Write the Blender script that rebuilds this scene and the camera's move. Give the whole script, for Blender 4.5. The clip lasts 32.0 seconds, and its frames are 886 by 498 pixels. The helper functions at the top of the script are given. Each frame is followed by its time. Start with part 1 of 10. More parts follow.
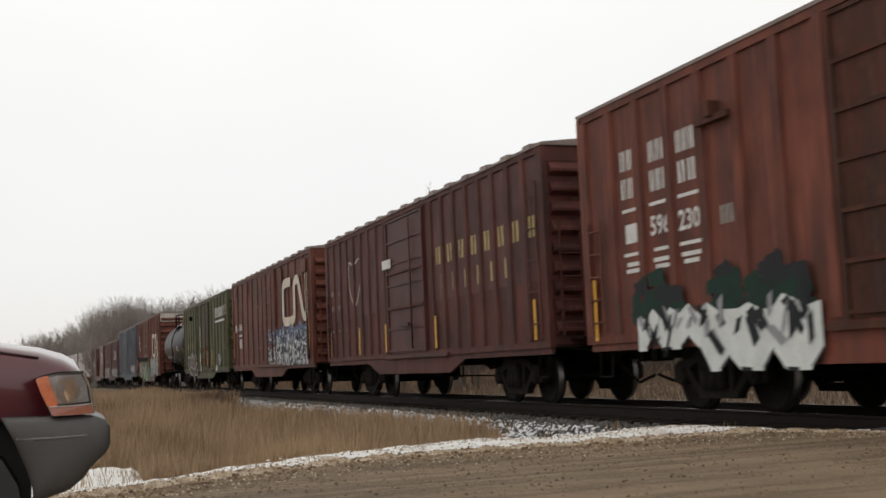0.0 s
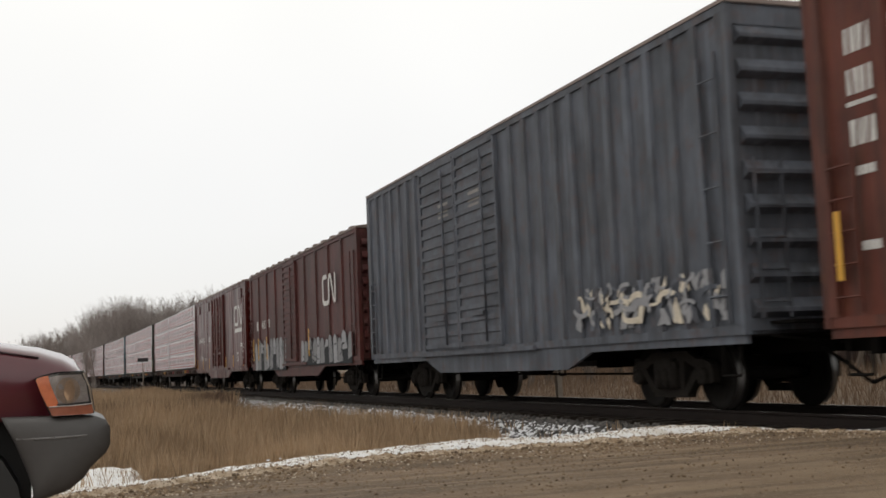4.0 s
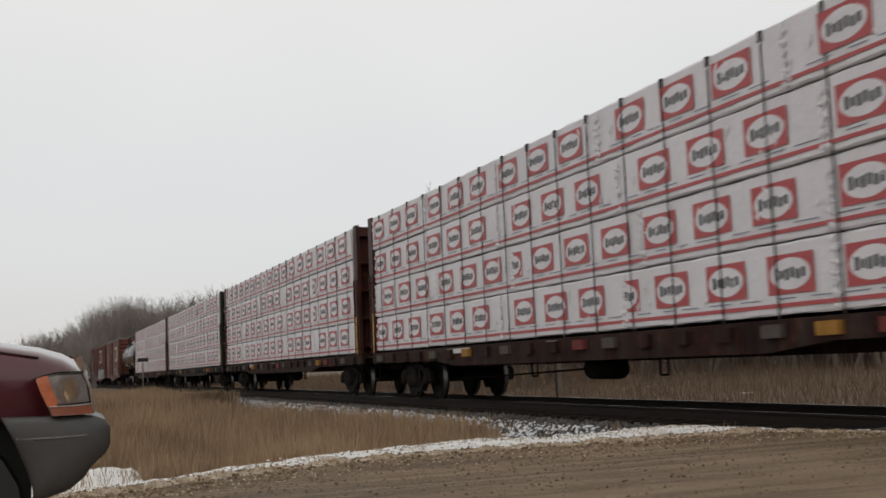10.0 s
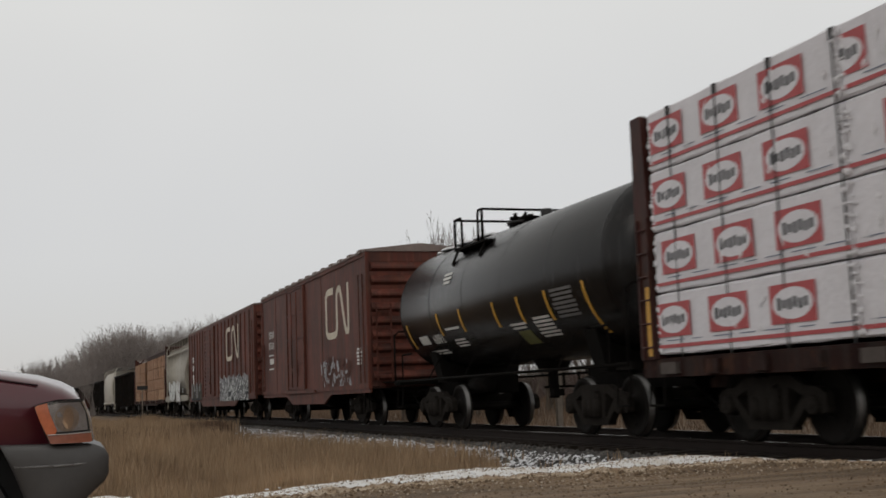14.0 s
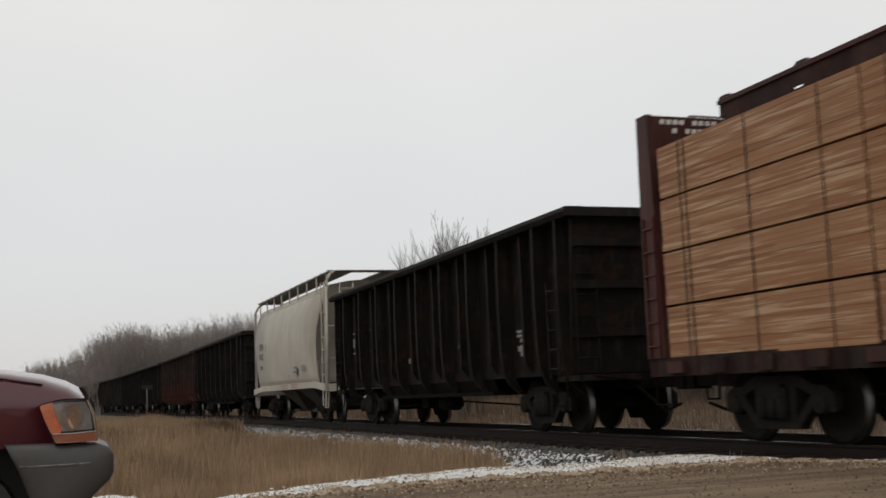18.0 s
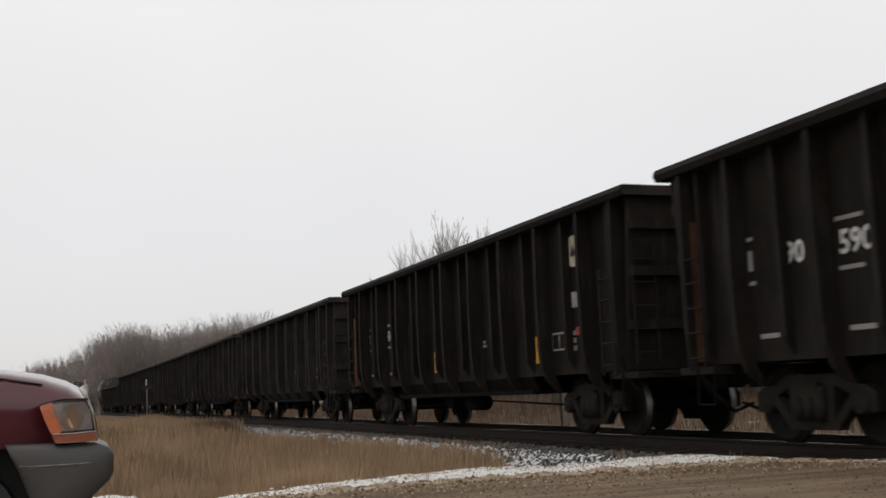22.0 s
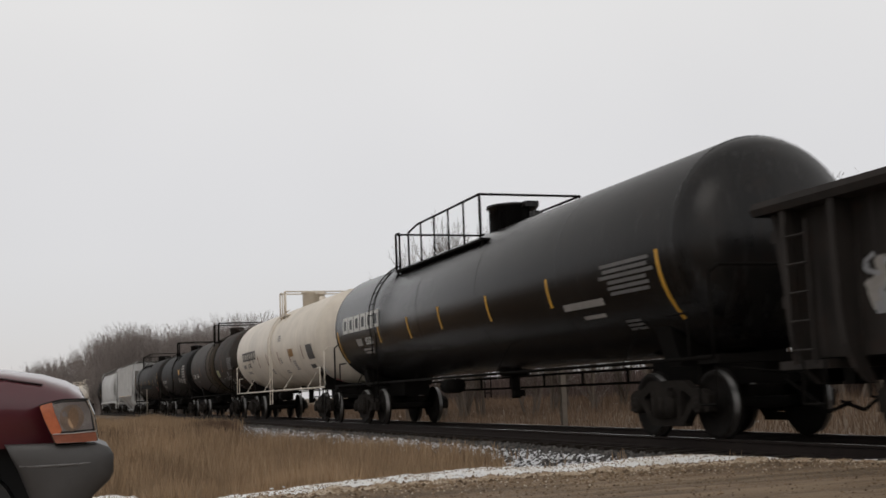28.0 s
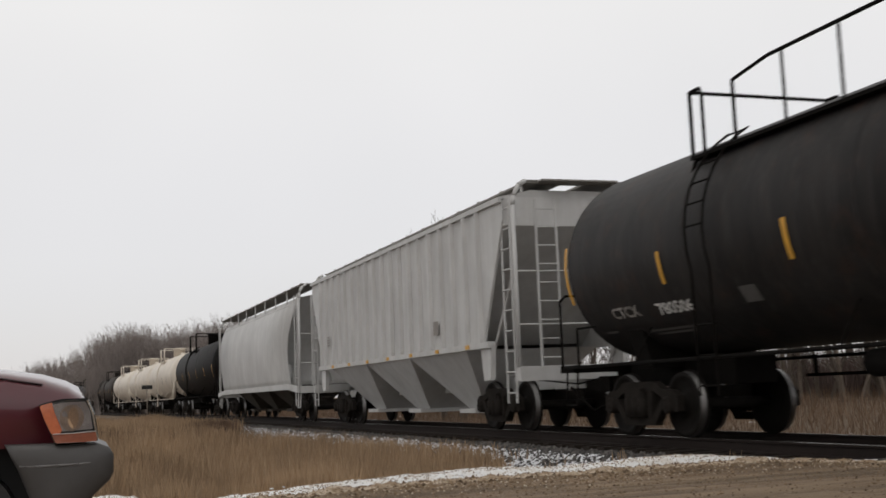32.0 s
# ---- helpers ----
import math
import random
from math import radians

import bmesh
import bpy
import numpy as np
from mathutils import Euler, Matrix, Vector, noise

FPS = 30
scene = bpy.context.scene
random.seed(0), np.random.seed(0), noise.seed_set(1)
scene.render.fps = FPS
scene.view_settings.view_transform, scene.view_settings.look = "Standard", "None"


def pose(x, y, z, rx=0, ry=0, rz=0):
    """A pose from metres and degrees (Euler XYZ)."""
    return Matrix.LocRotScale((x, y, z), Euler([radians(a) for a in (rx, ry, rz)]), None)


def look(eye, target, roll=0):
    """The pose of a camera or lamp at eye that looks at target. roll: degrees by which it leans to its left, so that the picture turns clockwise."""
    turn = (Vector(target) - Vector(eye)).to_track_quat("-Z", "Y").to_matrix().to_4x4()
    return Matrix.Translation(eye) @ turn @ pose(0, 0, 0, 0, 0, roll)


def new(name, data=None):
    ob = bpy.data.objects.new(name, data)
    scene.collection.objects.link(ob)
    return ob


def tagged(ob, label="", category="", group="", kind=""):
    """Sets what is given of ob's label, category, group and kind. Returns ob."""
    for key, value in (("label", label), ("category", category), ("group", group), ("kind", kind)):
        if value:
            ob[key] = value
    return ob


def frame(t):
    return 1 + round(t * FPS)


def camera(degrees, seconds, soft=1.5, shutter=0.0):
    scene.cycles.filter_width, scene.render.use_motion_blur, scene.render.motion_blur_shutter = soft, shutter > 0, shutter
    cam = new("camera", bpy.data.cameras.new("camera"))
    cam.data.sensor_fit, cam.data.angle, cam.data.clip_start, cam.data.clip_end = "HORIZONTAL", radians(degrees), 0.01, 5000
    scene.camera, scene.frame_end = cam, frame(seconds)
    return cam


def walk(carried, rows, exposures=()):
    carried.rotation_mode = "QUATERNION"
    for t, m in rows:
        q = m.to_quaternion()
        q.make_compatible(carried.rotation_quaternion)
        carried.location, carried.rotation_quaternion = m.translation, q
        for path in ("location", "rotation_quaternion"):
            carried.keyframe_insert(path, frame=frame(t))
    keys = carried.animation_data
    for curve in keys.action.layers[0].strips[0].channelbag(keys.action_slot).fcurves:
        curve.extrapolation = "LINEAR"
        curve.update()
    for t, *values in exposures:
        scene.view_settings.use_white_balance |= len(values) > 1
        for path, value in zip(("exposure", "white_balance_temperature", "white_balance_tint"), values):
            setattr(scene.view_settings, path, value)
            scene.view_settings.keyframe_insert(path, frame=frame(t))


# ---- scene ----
# World: metres, rail top at z = 0, the straight track runs along +Y at x = TRACK_X.
EYE = Vector((0.0, 0.0, 0.79))
SPEED, TRACK_X, CURVE_Y, CURVE_R = 22.042, 9.79, 75.0, 2080.0


def aim(yaw, pitch, roll):
    """The camera's pose at EYE: degrees to the right of +Y, degrees up, lean."""
    a, b = radians(yaw), radians(pitch)
    way = Vector((math.sin(a) * math.cos(b), math.cos(a) * math.cos(b), math.sin(b)))
    return look(EYE, EYE + way, roll)


cam = camera(42.31, 32.0, soft=1.6, shutter=0.12)
FIRST, LAST = (19.765, 5.768, -2.43), (19.576, 7.169, -2.28)
walk(cam, [(0, aim(*FIRST)), (6, aim(*FIRST)), (11.3, aim(*FIRST)), (11.5, aim(19.765, 5.819, -2.43)), (11.7, aim(19.76, 5.93, -2.43)),
           (11.8, aim(19.75, 6.13, -2.43)), (11.9, aim(19.73, 6.3, -2.44)), (12.0, aim(19.702, 6.914, -2.447)), (12.1, aim(19.73, 7.26, -2.44)),
           (12.2, aim(19.76, 7.4, -2.43)), (12.3, aim(19.79, 7.46, -2.42)), (12.5, aim(19.831, 7.588, -2.406)), (12.6, aim(19.82, 7.5, -2.36)),
           (12.7, aim(19.79, 7.32, -2.28)), (12.8, aim(19.75, 7.18, -2.2)), (12.9, aim(19.72, 7.15, -2.16)), (13.0, aim(19.717, 7.183, -2.158)),
           (13.5, aim(19.82, 7.286, -2.246)), (14.0, aim(19.792, 7.197, -2.263)), (14.5, aim(19.768, 7.158, -2.276)),
           (16.5, aim(19.64, 7.162, -2.285)), (17.0, aim(*LAST)), (24.0, aim(*LAST)), (30.5, aim(*LAST)), (30.9, aim(19.64, 7.167, -2.28)),
           (31.1, aim(19.63, 7.167, -2.28)), (31.5, aim(*LAST)), (32.0, aim(*LAST))],
     exposures=[(0, 0.10, 6740, 11), (3.5, 0.12, 6740, 11), (6.2, 0.08, 6720, 11), (7, -0.05, 6720, 11), (9, -0.19, 6660, 11), (10.5, -0.23, 6640, 11), (12.0, -0.38, 6640, 11), (13.0, -0.49, 6640, 11), (14.0, -0.38, 6640, 11),
                (16.5, -0.25, 6640, 11), (20, -0.17, 6640, 12), (24, -0.06, 6620, 13), (25.2, -0.06, 6620, 13), (27.5, -0.23, 6620, 13), (29, -0.30, 6620, 13), (30.0, -0.26, 6620, 13), (31, -0.15, 6620, 13), (32, -0.13, 6620, 13)])
# Overcast winter daylight: a veiled sky, brighter overhead, and a faint wide sun.
world = bpy.data.worlds.new("overcast_sky")
scene.world = world
world.use_nodes = True
nt = world.node_tree
nt.nodes.clear()
w_out = nt.nodes.new("ShaderNodeOutputWorld")
w_bg = nt.nodes.new("ShaderNodeBackground")
w_sky = nt.nodes.new("ShaderNodeTexSky")
w_sky.sky_type, w_sky.sun_disc = "NISHITA", False
w_sky.sun_elevation, w_sky.sun_rotation = radians(32), radians(200)
w_co = nt.nodes.new("ShaderNodeTexCoord")
w_sep = nt.nodes.new("ShaderNodeSeparateXYZ")
w_ramp = nt.nodes.new("ShaderNodeValToRGB")
w_noise = nt.nodes.new("ShaderNodeTexNoise")
w_noise.inputs["Scale"].default_value, w_noise.inputs["Detail"].default_value = 1.6, 3.0
w_mix = nt.nodes.new("ShaderNodeMix")
w_mix.data_type = "RGBA"
w_mix.inputs[0].default_value = 0.015
w_mul = nt.nodes.new("ShaderNodeMix")
w_mul.data_type, w_mul.blend_type = "RGBA", "MULTIPLY"
w_mul.inputs[0].default_value = 1.0
w_var = nt.nodes.new("ShaderNodeMapRange")
w_var.inputs[1].default_value, w_var.inputs[2].default_value = 0.3, 0.7
w_var.inputs[3].default_value, w_var.inputs[4].default_value = 0.95, 1.05
el = w_ramp.color_ramp.elements
el[0].position, el[0].color = 0.0, (0.64, 0.64, 0.66, 1)
el[1].position, el[1].color = 1.0, (0.80, 0.80, 0.77, 1)
e = el.new(0.12)
e.color = (0.76, 0.76, 0.76, 1)
e = el.new(0.32)
e.color = (0.86, 0.865, 0.84, 1)
nt.links.new(w_co.outputs["Generated"], w_sep.inputs[0])
nt.links.new(w_sep.outputs["Z"], w_ramp.inputs[0])
nt.links.new(w_co.outputs["Generated"], w_noise.inputs["Vector"])
nt.links.new(w_noise.outputs[0], w_var.inputs[0])
nt.links.new(w_ramp.outputs[0], w_mul.inputs[6])
nt.links.new(w_var.outputs[0], w_mul.inputs[7])
nt.links.new(w_mul.outputs[2], w_mix.inputs[6])
nt.links.new(w_sky.outputs[0], w_mix.inputs[7])
nt.links.new(w_mix.outputs[2], w_bg.inputs[0])
w_bg.inputs[1].default_value = 1.0
nt.links.new(w_bg.outputs[0], w_out.inputs[0])
sun_data = bpy.data.lights.new("sun", "SUN")
sun_data.energy, sun_data.angle, sun_data.color = 0.3, radians(25), (1.0, 0.96, 0.9)
sun = new("sun", sun_data)
sun.matrix_world = look((-40, -60, 60), (0, 0, 0))
# ---- materials ----
def shader(name):
    m = bpy.data.materials.new(name)
    m.use_nodes = True
    t = m.node_tree
    return m, t, t.nodes["Principled BSDF"]


def mixc(t, fac, a, b, blend="MIX"):
    n = t.nodes.new("ShaderNodeMix")
    n.data_type, n.blend_type = "RGBA", blend
    for sock, val in ((n.inputs[0], fac), (n.inputs[6], a), (n.inputs[7], b)):
        if isinstance(val, bpy.types.NodeSocket):
            t.links.new(val, sock)
        elif isinstance(val, (int, float)):
            sock.default_value = val
        else:
            sock.default_value = (*val, 1)
    return n.outputs[2]


def coords(t, scale=(1, 1, 1), shift=True):
    """Object coordinates, moved a little for each object by its random number."""
    co, mp = t.nodes.new("ShaderNodeTexCoord"), t.nodes.new("ShaderNodeMapping")
    mp.inputs["Scale"].default_value = scale
    src = co.outputs["Object"]
    if shift:
        inf, add = t.nodes.new("ShaderNodeObjectInfo"), t.nodes.new("ShaderNodeVectorMath")
        mul = t.nodes.new("ShaderNodeMath")
        mul.operation, mul.inputs[1].default_value = "MULTIPLY", 37.0
        t.links.new(inf.outputs["Random"], mul.inputs[0])
        t.links.new(src, add.inputs[0])
        t.links.new(mul.outputs[0], add.inputs[1])
        src = add.outputs[0]
    t.links.new(src, mp.inputs["Vector"])
    return mp.outputs[0]


def noisy(t, vec, scale, detail=4.0, lo=0.35, hi=0.65, rough=0.55):
    n, r = t.nodes.new("ShaderNodeTexNoise"), t.nodes.new("ShaderNodeMapRange")
    n.inputs["Scale"].default_value, n.inputs["Detail"].default_value, n.inputs["Roughness"].default_value = scale, detail, rough
    r.inputs[1].default_value, r.inputs[2].default_value = lo, hi
    t.links.new(vec, n.inputs["Vector"])
    t.links.new(n.outputs[0], r.inputs[0])
    return r.outputs[0]


def times(t, sock, k):
    n = t.nodes.new("ShaderNodeMath")
    n.operation, n.inputs[1].default_value = "MULTIPLY", k
    t.links.new(sock, n.inputs[0])
    return n.outputs[0]


def relief(t, b, sock, strength, distance):
    n = t.nodes.new("ShaderNodeBump")
    n.inputs["Strength"].default_value, n.inputs["Distance"].default_value = strength, distance
    t.links.new(sock, n.inputs["Height"])
    t.links.new(n.outputs[0], b.inputs["Normal"])


def painted(name, base, rust=0.35, grime=0.4, gloss=0.5, rust_col=(0.11, 0.045, 0.022), grime_col=(0.035, 0.03, 0.027), shine=0.4, dents=0.0):
    """Weathered paint on steel: fading, run-down streaks, rust patches, dust."""
    m, t, b = shader(name)
    v = coords(t)
    vs = coords(t, (1.6, 1.6, 0.16))
    fade = noisy(t, v, 0.9, 5)
    streak = noisy(t, vs, 2.6, 6, 0.40, 0.64)
    patch = noisy(t, v, 2.6, 9, 0.52, 0.66, 0.72)
    dark = tuple(c * (0.5 if max(base) < 0.3 else 0.84) for c in base)
    col = mixc(t, fade, dark, base)
    col = mixc(t, times(t, streak, grime), col, grime_col)
    col = mixc(t, times(t, patch, rust), col, rust_col)
    # dust that has run down from seams, and small scabs
    runs = noisy(t, coords(t, (3.4, 3.4, 0.22)), 3.0, 4, 0.56, 0.72)
    col = mixc(t, times(t, runs, 0.3 if max(base) < 0.3 else 0.1), col, tuple(min(0.5, k * 1.5 + 0.035) for k in base))
    scabs = noisy(t, v, 16, 5, 0.66, 0.72, 0.65)
    col = mixc(t, times(t, scabs, min(0.6, rust * 1.3)), col, tuple(k * 0.6 for k in rust_col))
    t.links.new(col, b.inputs["Base Color"])
    b.inputs["Roughness"].default_value, b.inputs["Specular IOR Level"].default_value = gloss, shine
    fine = noisy(t, v, 26, 4, 0.3, 0.7)
    relief(t, b, fine, 0.1, 0.01)
    if dents:
        low, big = b.inputs["Normal"].links[0].from_node, t.nodes.new("ShaderNodeBump")
        big.inputs["Strength"].default_value, big.inputs["Distance"].default_value = 1.0, dents
        t.links.new(noisy(t, coords(t, (0.8, 0.8, 0.35), False), 1.3, 2, 0.2, 0.8, 0.4), big.inputs["Height"])
        t.links.new(big.outputs[0], low.inputs["Normal"])
    return m


def plain(name, base, rough=0.7, metal=0.0, vary=0.25, scale=6.0, bump=0.0):
    m, t, b = shader(name)
    v = coords(t)
    n1, n2 = noisy(t, v, scale, 5), noisy(t, v, scale * 7, 3)
    col = mixc(t, times(t, n1, vary), base, tuple(c * 0.45 for c in base))
    col = mixc(t, times(t, n2, vary * 0.6), col, tuple(min(1, c * 1.35) for c in base))
    t.links.new(col, b.inputs["Base Color"])
    b.inputs["Roughness"].default_value, b.inputs["Metallic"].default_value = rough, metal
    if rough > 0.6:
        b.inputs["Specular IOR Level"].default_value = 0.2
    if bump:
        relief(t, b, n2, 0.5, bump)
    return m


def stuff_mat(name, a, b_col, c, rough=0.9, patch=0.0):
    """For joined pieces: each island takes its own shade; patch: how far whole patches differ."""
    m, t, b = shader(name)
    g, r = t.nodes.new("ShaderNodeNewGeometry"), t.nodes.new("ShaderNodeValToRGB")
    r.color_ramp.elements[0].color, r.color_ramp.elements[1].color = (*a, 1), (*c, 1)
    e = r.color_ramp.elements.new(0.5)
    e.color = (*b_col, 1)
    t.links.new(g.outputs["Random Per Island"], r.inputs[0])
    col = r.outputs[0]
    if patch:
        co = t.nodes.new("ShaderNodeTexCoord")
        col = mixc(t, times(t, noisy(t, co.outputs["Object"], 0.55, 4, 0.4, 0.65), patch), col, tuple(k * 0.45 for k in a))
        col = mixc(t, times(t, noisy(t, co.outputs["Object"], 0.9, 3, 0.52, 0.7), patch * 0.6), col, c)
    t.links.new(col, b.inputs["Base Color"])
    b.inputs["Roughness"].default_value = rough
    return m


M = {}
M["box_red"] = painted("boxcar_red", (0.155, 0.046, 0.031), 0.45, 0.5, 0.6, shine=0.2)
M["box_orange"] = painted("faded_orange_red_paint", (0.19, 0.058, 0.038), 0.35, 0.45, 0.65, shine=0.2)
M["box_maroon"] = painted("maroon_paint", (0.095, 0.024, 0.022), 0.3, 0.4, 0.55, shine=0.25)
M["box_brown"] = painted("brown_paint", (0.115, 0.035, 0.029), 0.45, 0.5, 0.65, shine=0.2)
M["box_fresh"] = painted("glossy_maroon_paint", (0.088, 0.0125, 0.0095), 0.06, 0.14, 0.36, (0.09, 0.03, 0.018), (0.03, 0.012, 0.01), shine=0.2, dents=0.14)
M["box_faded"] = painted("grey_faded_maroon_paint", (0.13, 0.056, 0.052), 0.3, 0.4, 0.65, shine=0.2)
M["box_door"] = painted("dark_brown_rusted_door_paint", (0.10, 0.034, 0.022), 0.6, 0.6, 0.7, shine=0.15)
M["green"] = painted("olive_green_paint", (0.10, 0.098, 0.046), 0.4, 0.5, 0.6, shine=0.2)
M["blue"] = painted("faded_blue_paint", (0.115, 0.128, 0.155), 0.35, 0.4, 0.6, shine=0.25)
M["door_rust"] = painted("rusty_olive_paint", (0.088, 0.074, 0.034), 0.75, 0.6, 0.65, shine=0.2)
M["black_car"] = painted("black_gondola_paint", (0.017, 0.0138, 0.012), 0.28, 0.5, 0.75, (0.045, 0.019, 0.010), (0.014, 0.0125, 0.011), 0.12)
M["brown_gon"] = painted("charred_brown_gondola_paint", (0.0135, 0.0105, 0.0088), 0.5, 0.5, 0.75, (0.05, 0.02, 0.011), (0.011, 0.0095, 0.0085), 0.12)
M["rust_gon"] = painted("rusting_gondola_paint", (0.052, 0.037, 0.032), 0.25, 0.5, 0.8, (0.085, 0.034, 0.018), (0.022, 0.0165, 0.0145), 0.12)


def rusted_foot(m, z, soft, rust):
    """Bare rust below height z of a car's side, its edge uneven."""
    t = m.node_tree
    b = t.nodes["Principled BSDF"]
    paint = b.inputs["Base Color"].links[0].from_socket
    co, xyz, add, ramp = t.nodes.new("ShaderNodeTexCoord"), t.nodes.new("ShaderNodeSeparateXYZ"), t.nodes.new("ShaderNodeMath"), t.nodes.new("ShaderNodeMapRange")
    t.links.new(co.outputs["Object"], xyz.inputs[0])
    t.links.new(xyz.outputs[2], add.inputs[0])
    t.links.new(times(t, noisy(t, co.outputs["Object"], 2.2, 4, 0.2, 0.8), 0.35), add.inputs[1])
    ramp.inputs[1].default_value, ramp.inputs[2].default_value = z + soft, z - soft
    t.links.new(add.outputs[0], ramp.inputs[0])
    worn = mixc(t, noisy(t, co.outputs["Object"], 5.0, 5), rust, tuple(k * 0.6 for k in rust))
    t.links.new(mixc(t, times(t, ramp.outputs[0], 0.85), paint, worn), b.inputs["Base Color"])


rusted_foot(M["rust_gon"], 2.15, 0.32, (0.082, 0.031, 0.0235))
M["door_orange"] = painted("rusted_through_door_paint", (0.13, 0.062, 0.024), 0.7, 0.6, 0.8, shine=0.15)
M["orange_rust"] = painted("orange_rust_steel", (0.28, 0.13, 0.06), 0.5, 0.25, 0.75)
M["tank_black"] = painted("black_tank_paint", (0.0065, 0.0062, 0.0062), 0.1, 0.2, 0.58, shine=0.1)
M["tank_gloss"] = painted("glossy_black_tank_paint", (0.0105, 0.0098, 0.0095), 0.04, 0.12, 0.24, shine=0.26)
M["tank_grey"] = painted("dusty_grey_tank_paint", (0.0145, 0.0128, 0.0122), 0.14, 0.35, 0.58, shine=0.16)
M["tank_brown"] = painted("dusty_brown_tank_paint", (0.050, 0.0425, 0.037), 0.35, 0.45, 0.6, shine=0.13)
M["tank_slate"] = painted("slate_black_tank_paint", (0.021, 0.0215, 0.0235), 0.1, 0.25, 0.45, shine=0.3)
M["faint_let"] = plain("grimed_faint_lettering", (0.15, 0.145, 0.14), 0.7, 0.0, 0.4, 4)
M["tank_white"] = painted("cream_tank_paint", (0.74, 0.67, 0.57), 0.10, 0.10, 0.45, (0.3, 0.2, 0.12), (0.25, 0.2, 0.15))
M["hopper_grey"] = painted("pale_grey_hopper_paint", (0.50, 0.46, 0.39), 0.08, 0.14, 0.55, (0.2, 0.13, 0.08), (0.2, 0.18, 0.15))
M["hopper_dusty"] = painted("dusty_grey_hopper_paint", (0.345, 0.315, 0.262), 0.14, 0.25, 0.65, (0.2, 0.13, 0.08), (0.14, 0.125, 0.105))
M["black_dusty"] = painted("dusty_black_gondola_paint", (0.034, 0.029, 0.026), 0.22, 0.45, 0.75, (0.05, 0.023, 0.013), (0.022, 0.0195, 0.018), 0.12)
M["hopper_white"] = painted("light_grey_hopper_paint", (0.56, 0.56, 0.55), 0.06, 0.15, 0.5, (0.2, 0.13, 0.08), (0.22, 0.2, 0.18))
M["beam_red"] = painted("centerbeam_red_paint", (0.066, 0.0182, 0.0138), 0.35, 0.4, shine=0.15)
M["beam_green"] = painted("centerbeam_dark_green_paint", (0.018, 0.027, 0.021), 0.3, 0.4, shine=0.15)
M["beam_blue"] = painted("centerbeam_blue_paint", (0.10, 0.16, 0.20), 0.25, 0.3, shine=0.15)
# Deck paints: darker versions of the beam paints, with more rust and grime.
M["deck_blue"] = painted("dark_grimy_blue_deck_paint", (0.022, 0.030, 0.034), 0.4, 0.6, 0.75, shine=0.1)
M["deck_red"] = painted("dark_grimy_red_deck_paint", (0.030, 0.0115, 0.0095), 0.4, 0.6, 0.75, shine=0.1)
M["deck_green"] = painted("dark_grimy_green_deck_paint", (0.010, 0.012, 0.011), 0.4, 0.6, 0.75, shine=0.1)
M["roof"] = plain("galvanized_roof", (0.22, 0.17, 0.15), 0.6, 0.2, 0.5, 1.5)
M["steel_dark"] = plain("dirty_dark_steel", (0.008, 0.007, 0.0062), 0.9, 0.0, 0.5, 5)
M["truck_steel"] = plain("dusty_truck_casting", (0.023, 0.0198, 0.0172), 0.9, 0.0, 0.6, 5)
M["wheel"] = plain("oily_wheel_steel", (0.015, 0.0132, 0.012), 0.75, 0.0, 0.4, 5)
M["tread"] = plain("polished_wheel_tread", (0.17, 0.165, 0.16), 0.4, 1.0, 0.3, 8)
M["white"] = plain("white_lettering_paint", (0.62, 0.61, 0.58), 0.6, 0.0, 0.4, 3)
M["dirty_white"] = painted("chalky_white_paint", (0.56, 0.52, 0.48), 0.5, 0.4, 0.7, (0.2, 0.1, 0.07), (0.25, 0.2, 0.17), 0.2)
M["cream"] = plain("cream_lettering_paint", (0.60, 0.53, 0.42), 0.6, 0.0, 0.5, 3)
M["rust_strip"] = plain("weathered_brown_reflector", (0.20, 0.075, 0.04), 0.6, 0.0, 0.4, 8)
M["yellow_let"] = plain("faded_yellow_lettering_paint", (0.42, 0.32, 0.15), 0.7, 0.0, 0.5, 4)
M["yellow"] = plain("yellow_reflector", (0.62, 0.32, 0.03), 0.5, 0.0, 0.2, 8)
M["grey_let"] = plain("faded_grey_lettering", (0.30, 0.28, 0.26), 0.7, 0.0, 0.4, 4)
M["black_let"] = plain("black_lettering", (0.03, 0.03, 0.03), 0.6, 0.0, 0.3, 4)
M["gr_white"] = plain("graffiti_white", (0.60, 0.62, 0.60), 0.6, 0.0, 0.3, 3)
M["gr_bright"] = plain("graffiti_bright_green", (0.085, 0.19, 0.042), 0.6, 0.0, 0.4, 3)
M["gr_wine"] = plain("graffiti_grey_maroon", (0.10, 0.062, 0.058), 0.7, 0.0, 0.4, 3)
M["rust_let"] = plain("rust_stained_lettering", (0.19, 0.10, 0.085), 0.7, 0.0, 0.5, 3)
M["faint_red"] = plain("faint_red_stencil_paint", (0.42, 0.27, 0.23), 0.7, 0.0, 0.4, 3)
M["gr_pink"] = plain("graffiti_dull_red", (0.20, 0.09, 0.085), 0.7, 0.0, 0.3, 3)
M["gr_green"] = plain("graffiti_green", (0.10, 0.19, 0.05), 0.6, 0.0, 0.4, 3)
M["gr_moss"] = plain("graffiti_moss_green", (0.075, 0.085, 0.045), 0.7, 0.0, 0.4, 3)
M["gr_dark"] = plain("graffiti_dark_outline", (0.02, 0.022, 0.025), 0.7, 0.0, 0.3, 3)
M["gr_deep"] = plain("graffiti_deep_green", (0.012, 0.034, 0.024), 0.7, 0.0, 0.4, 3)
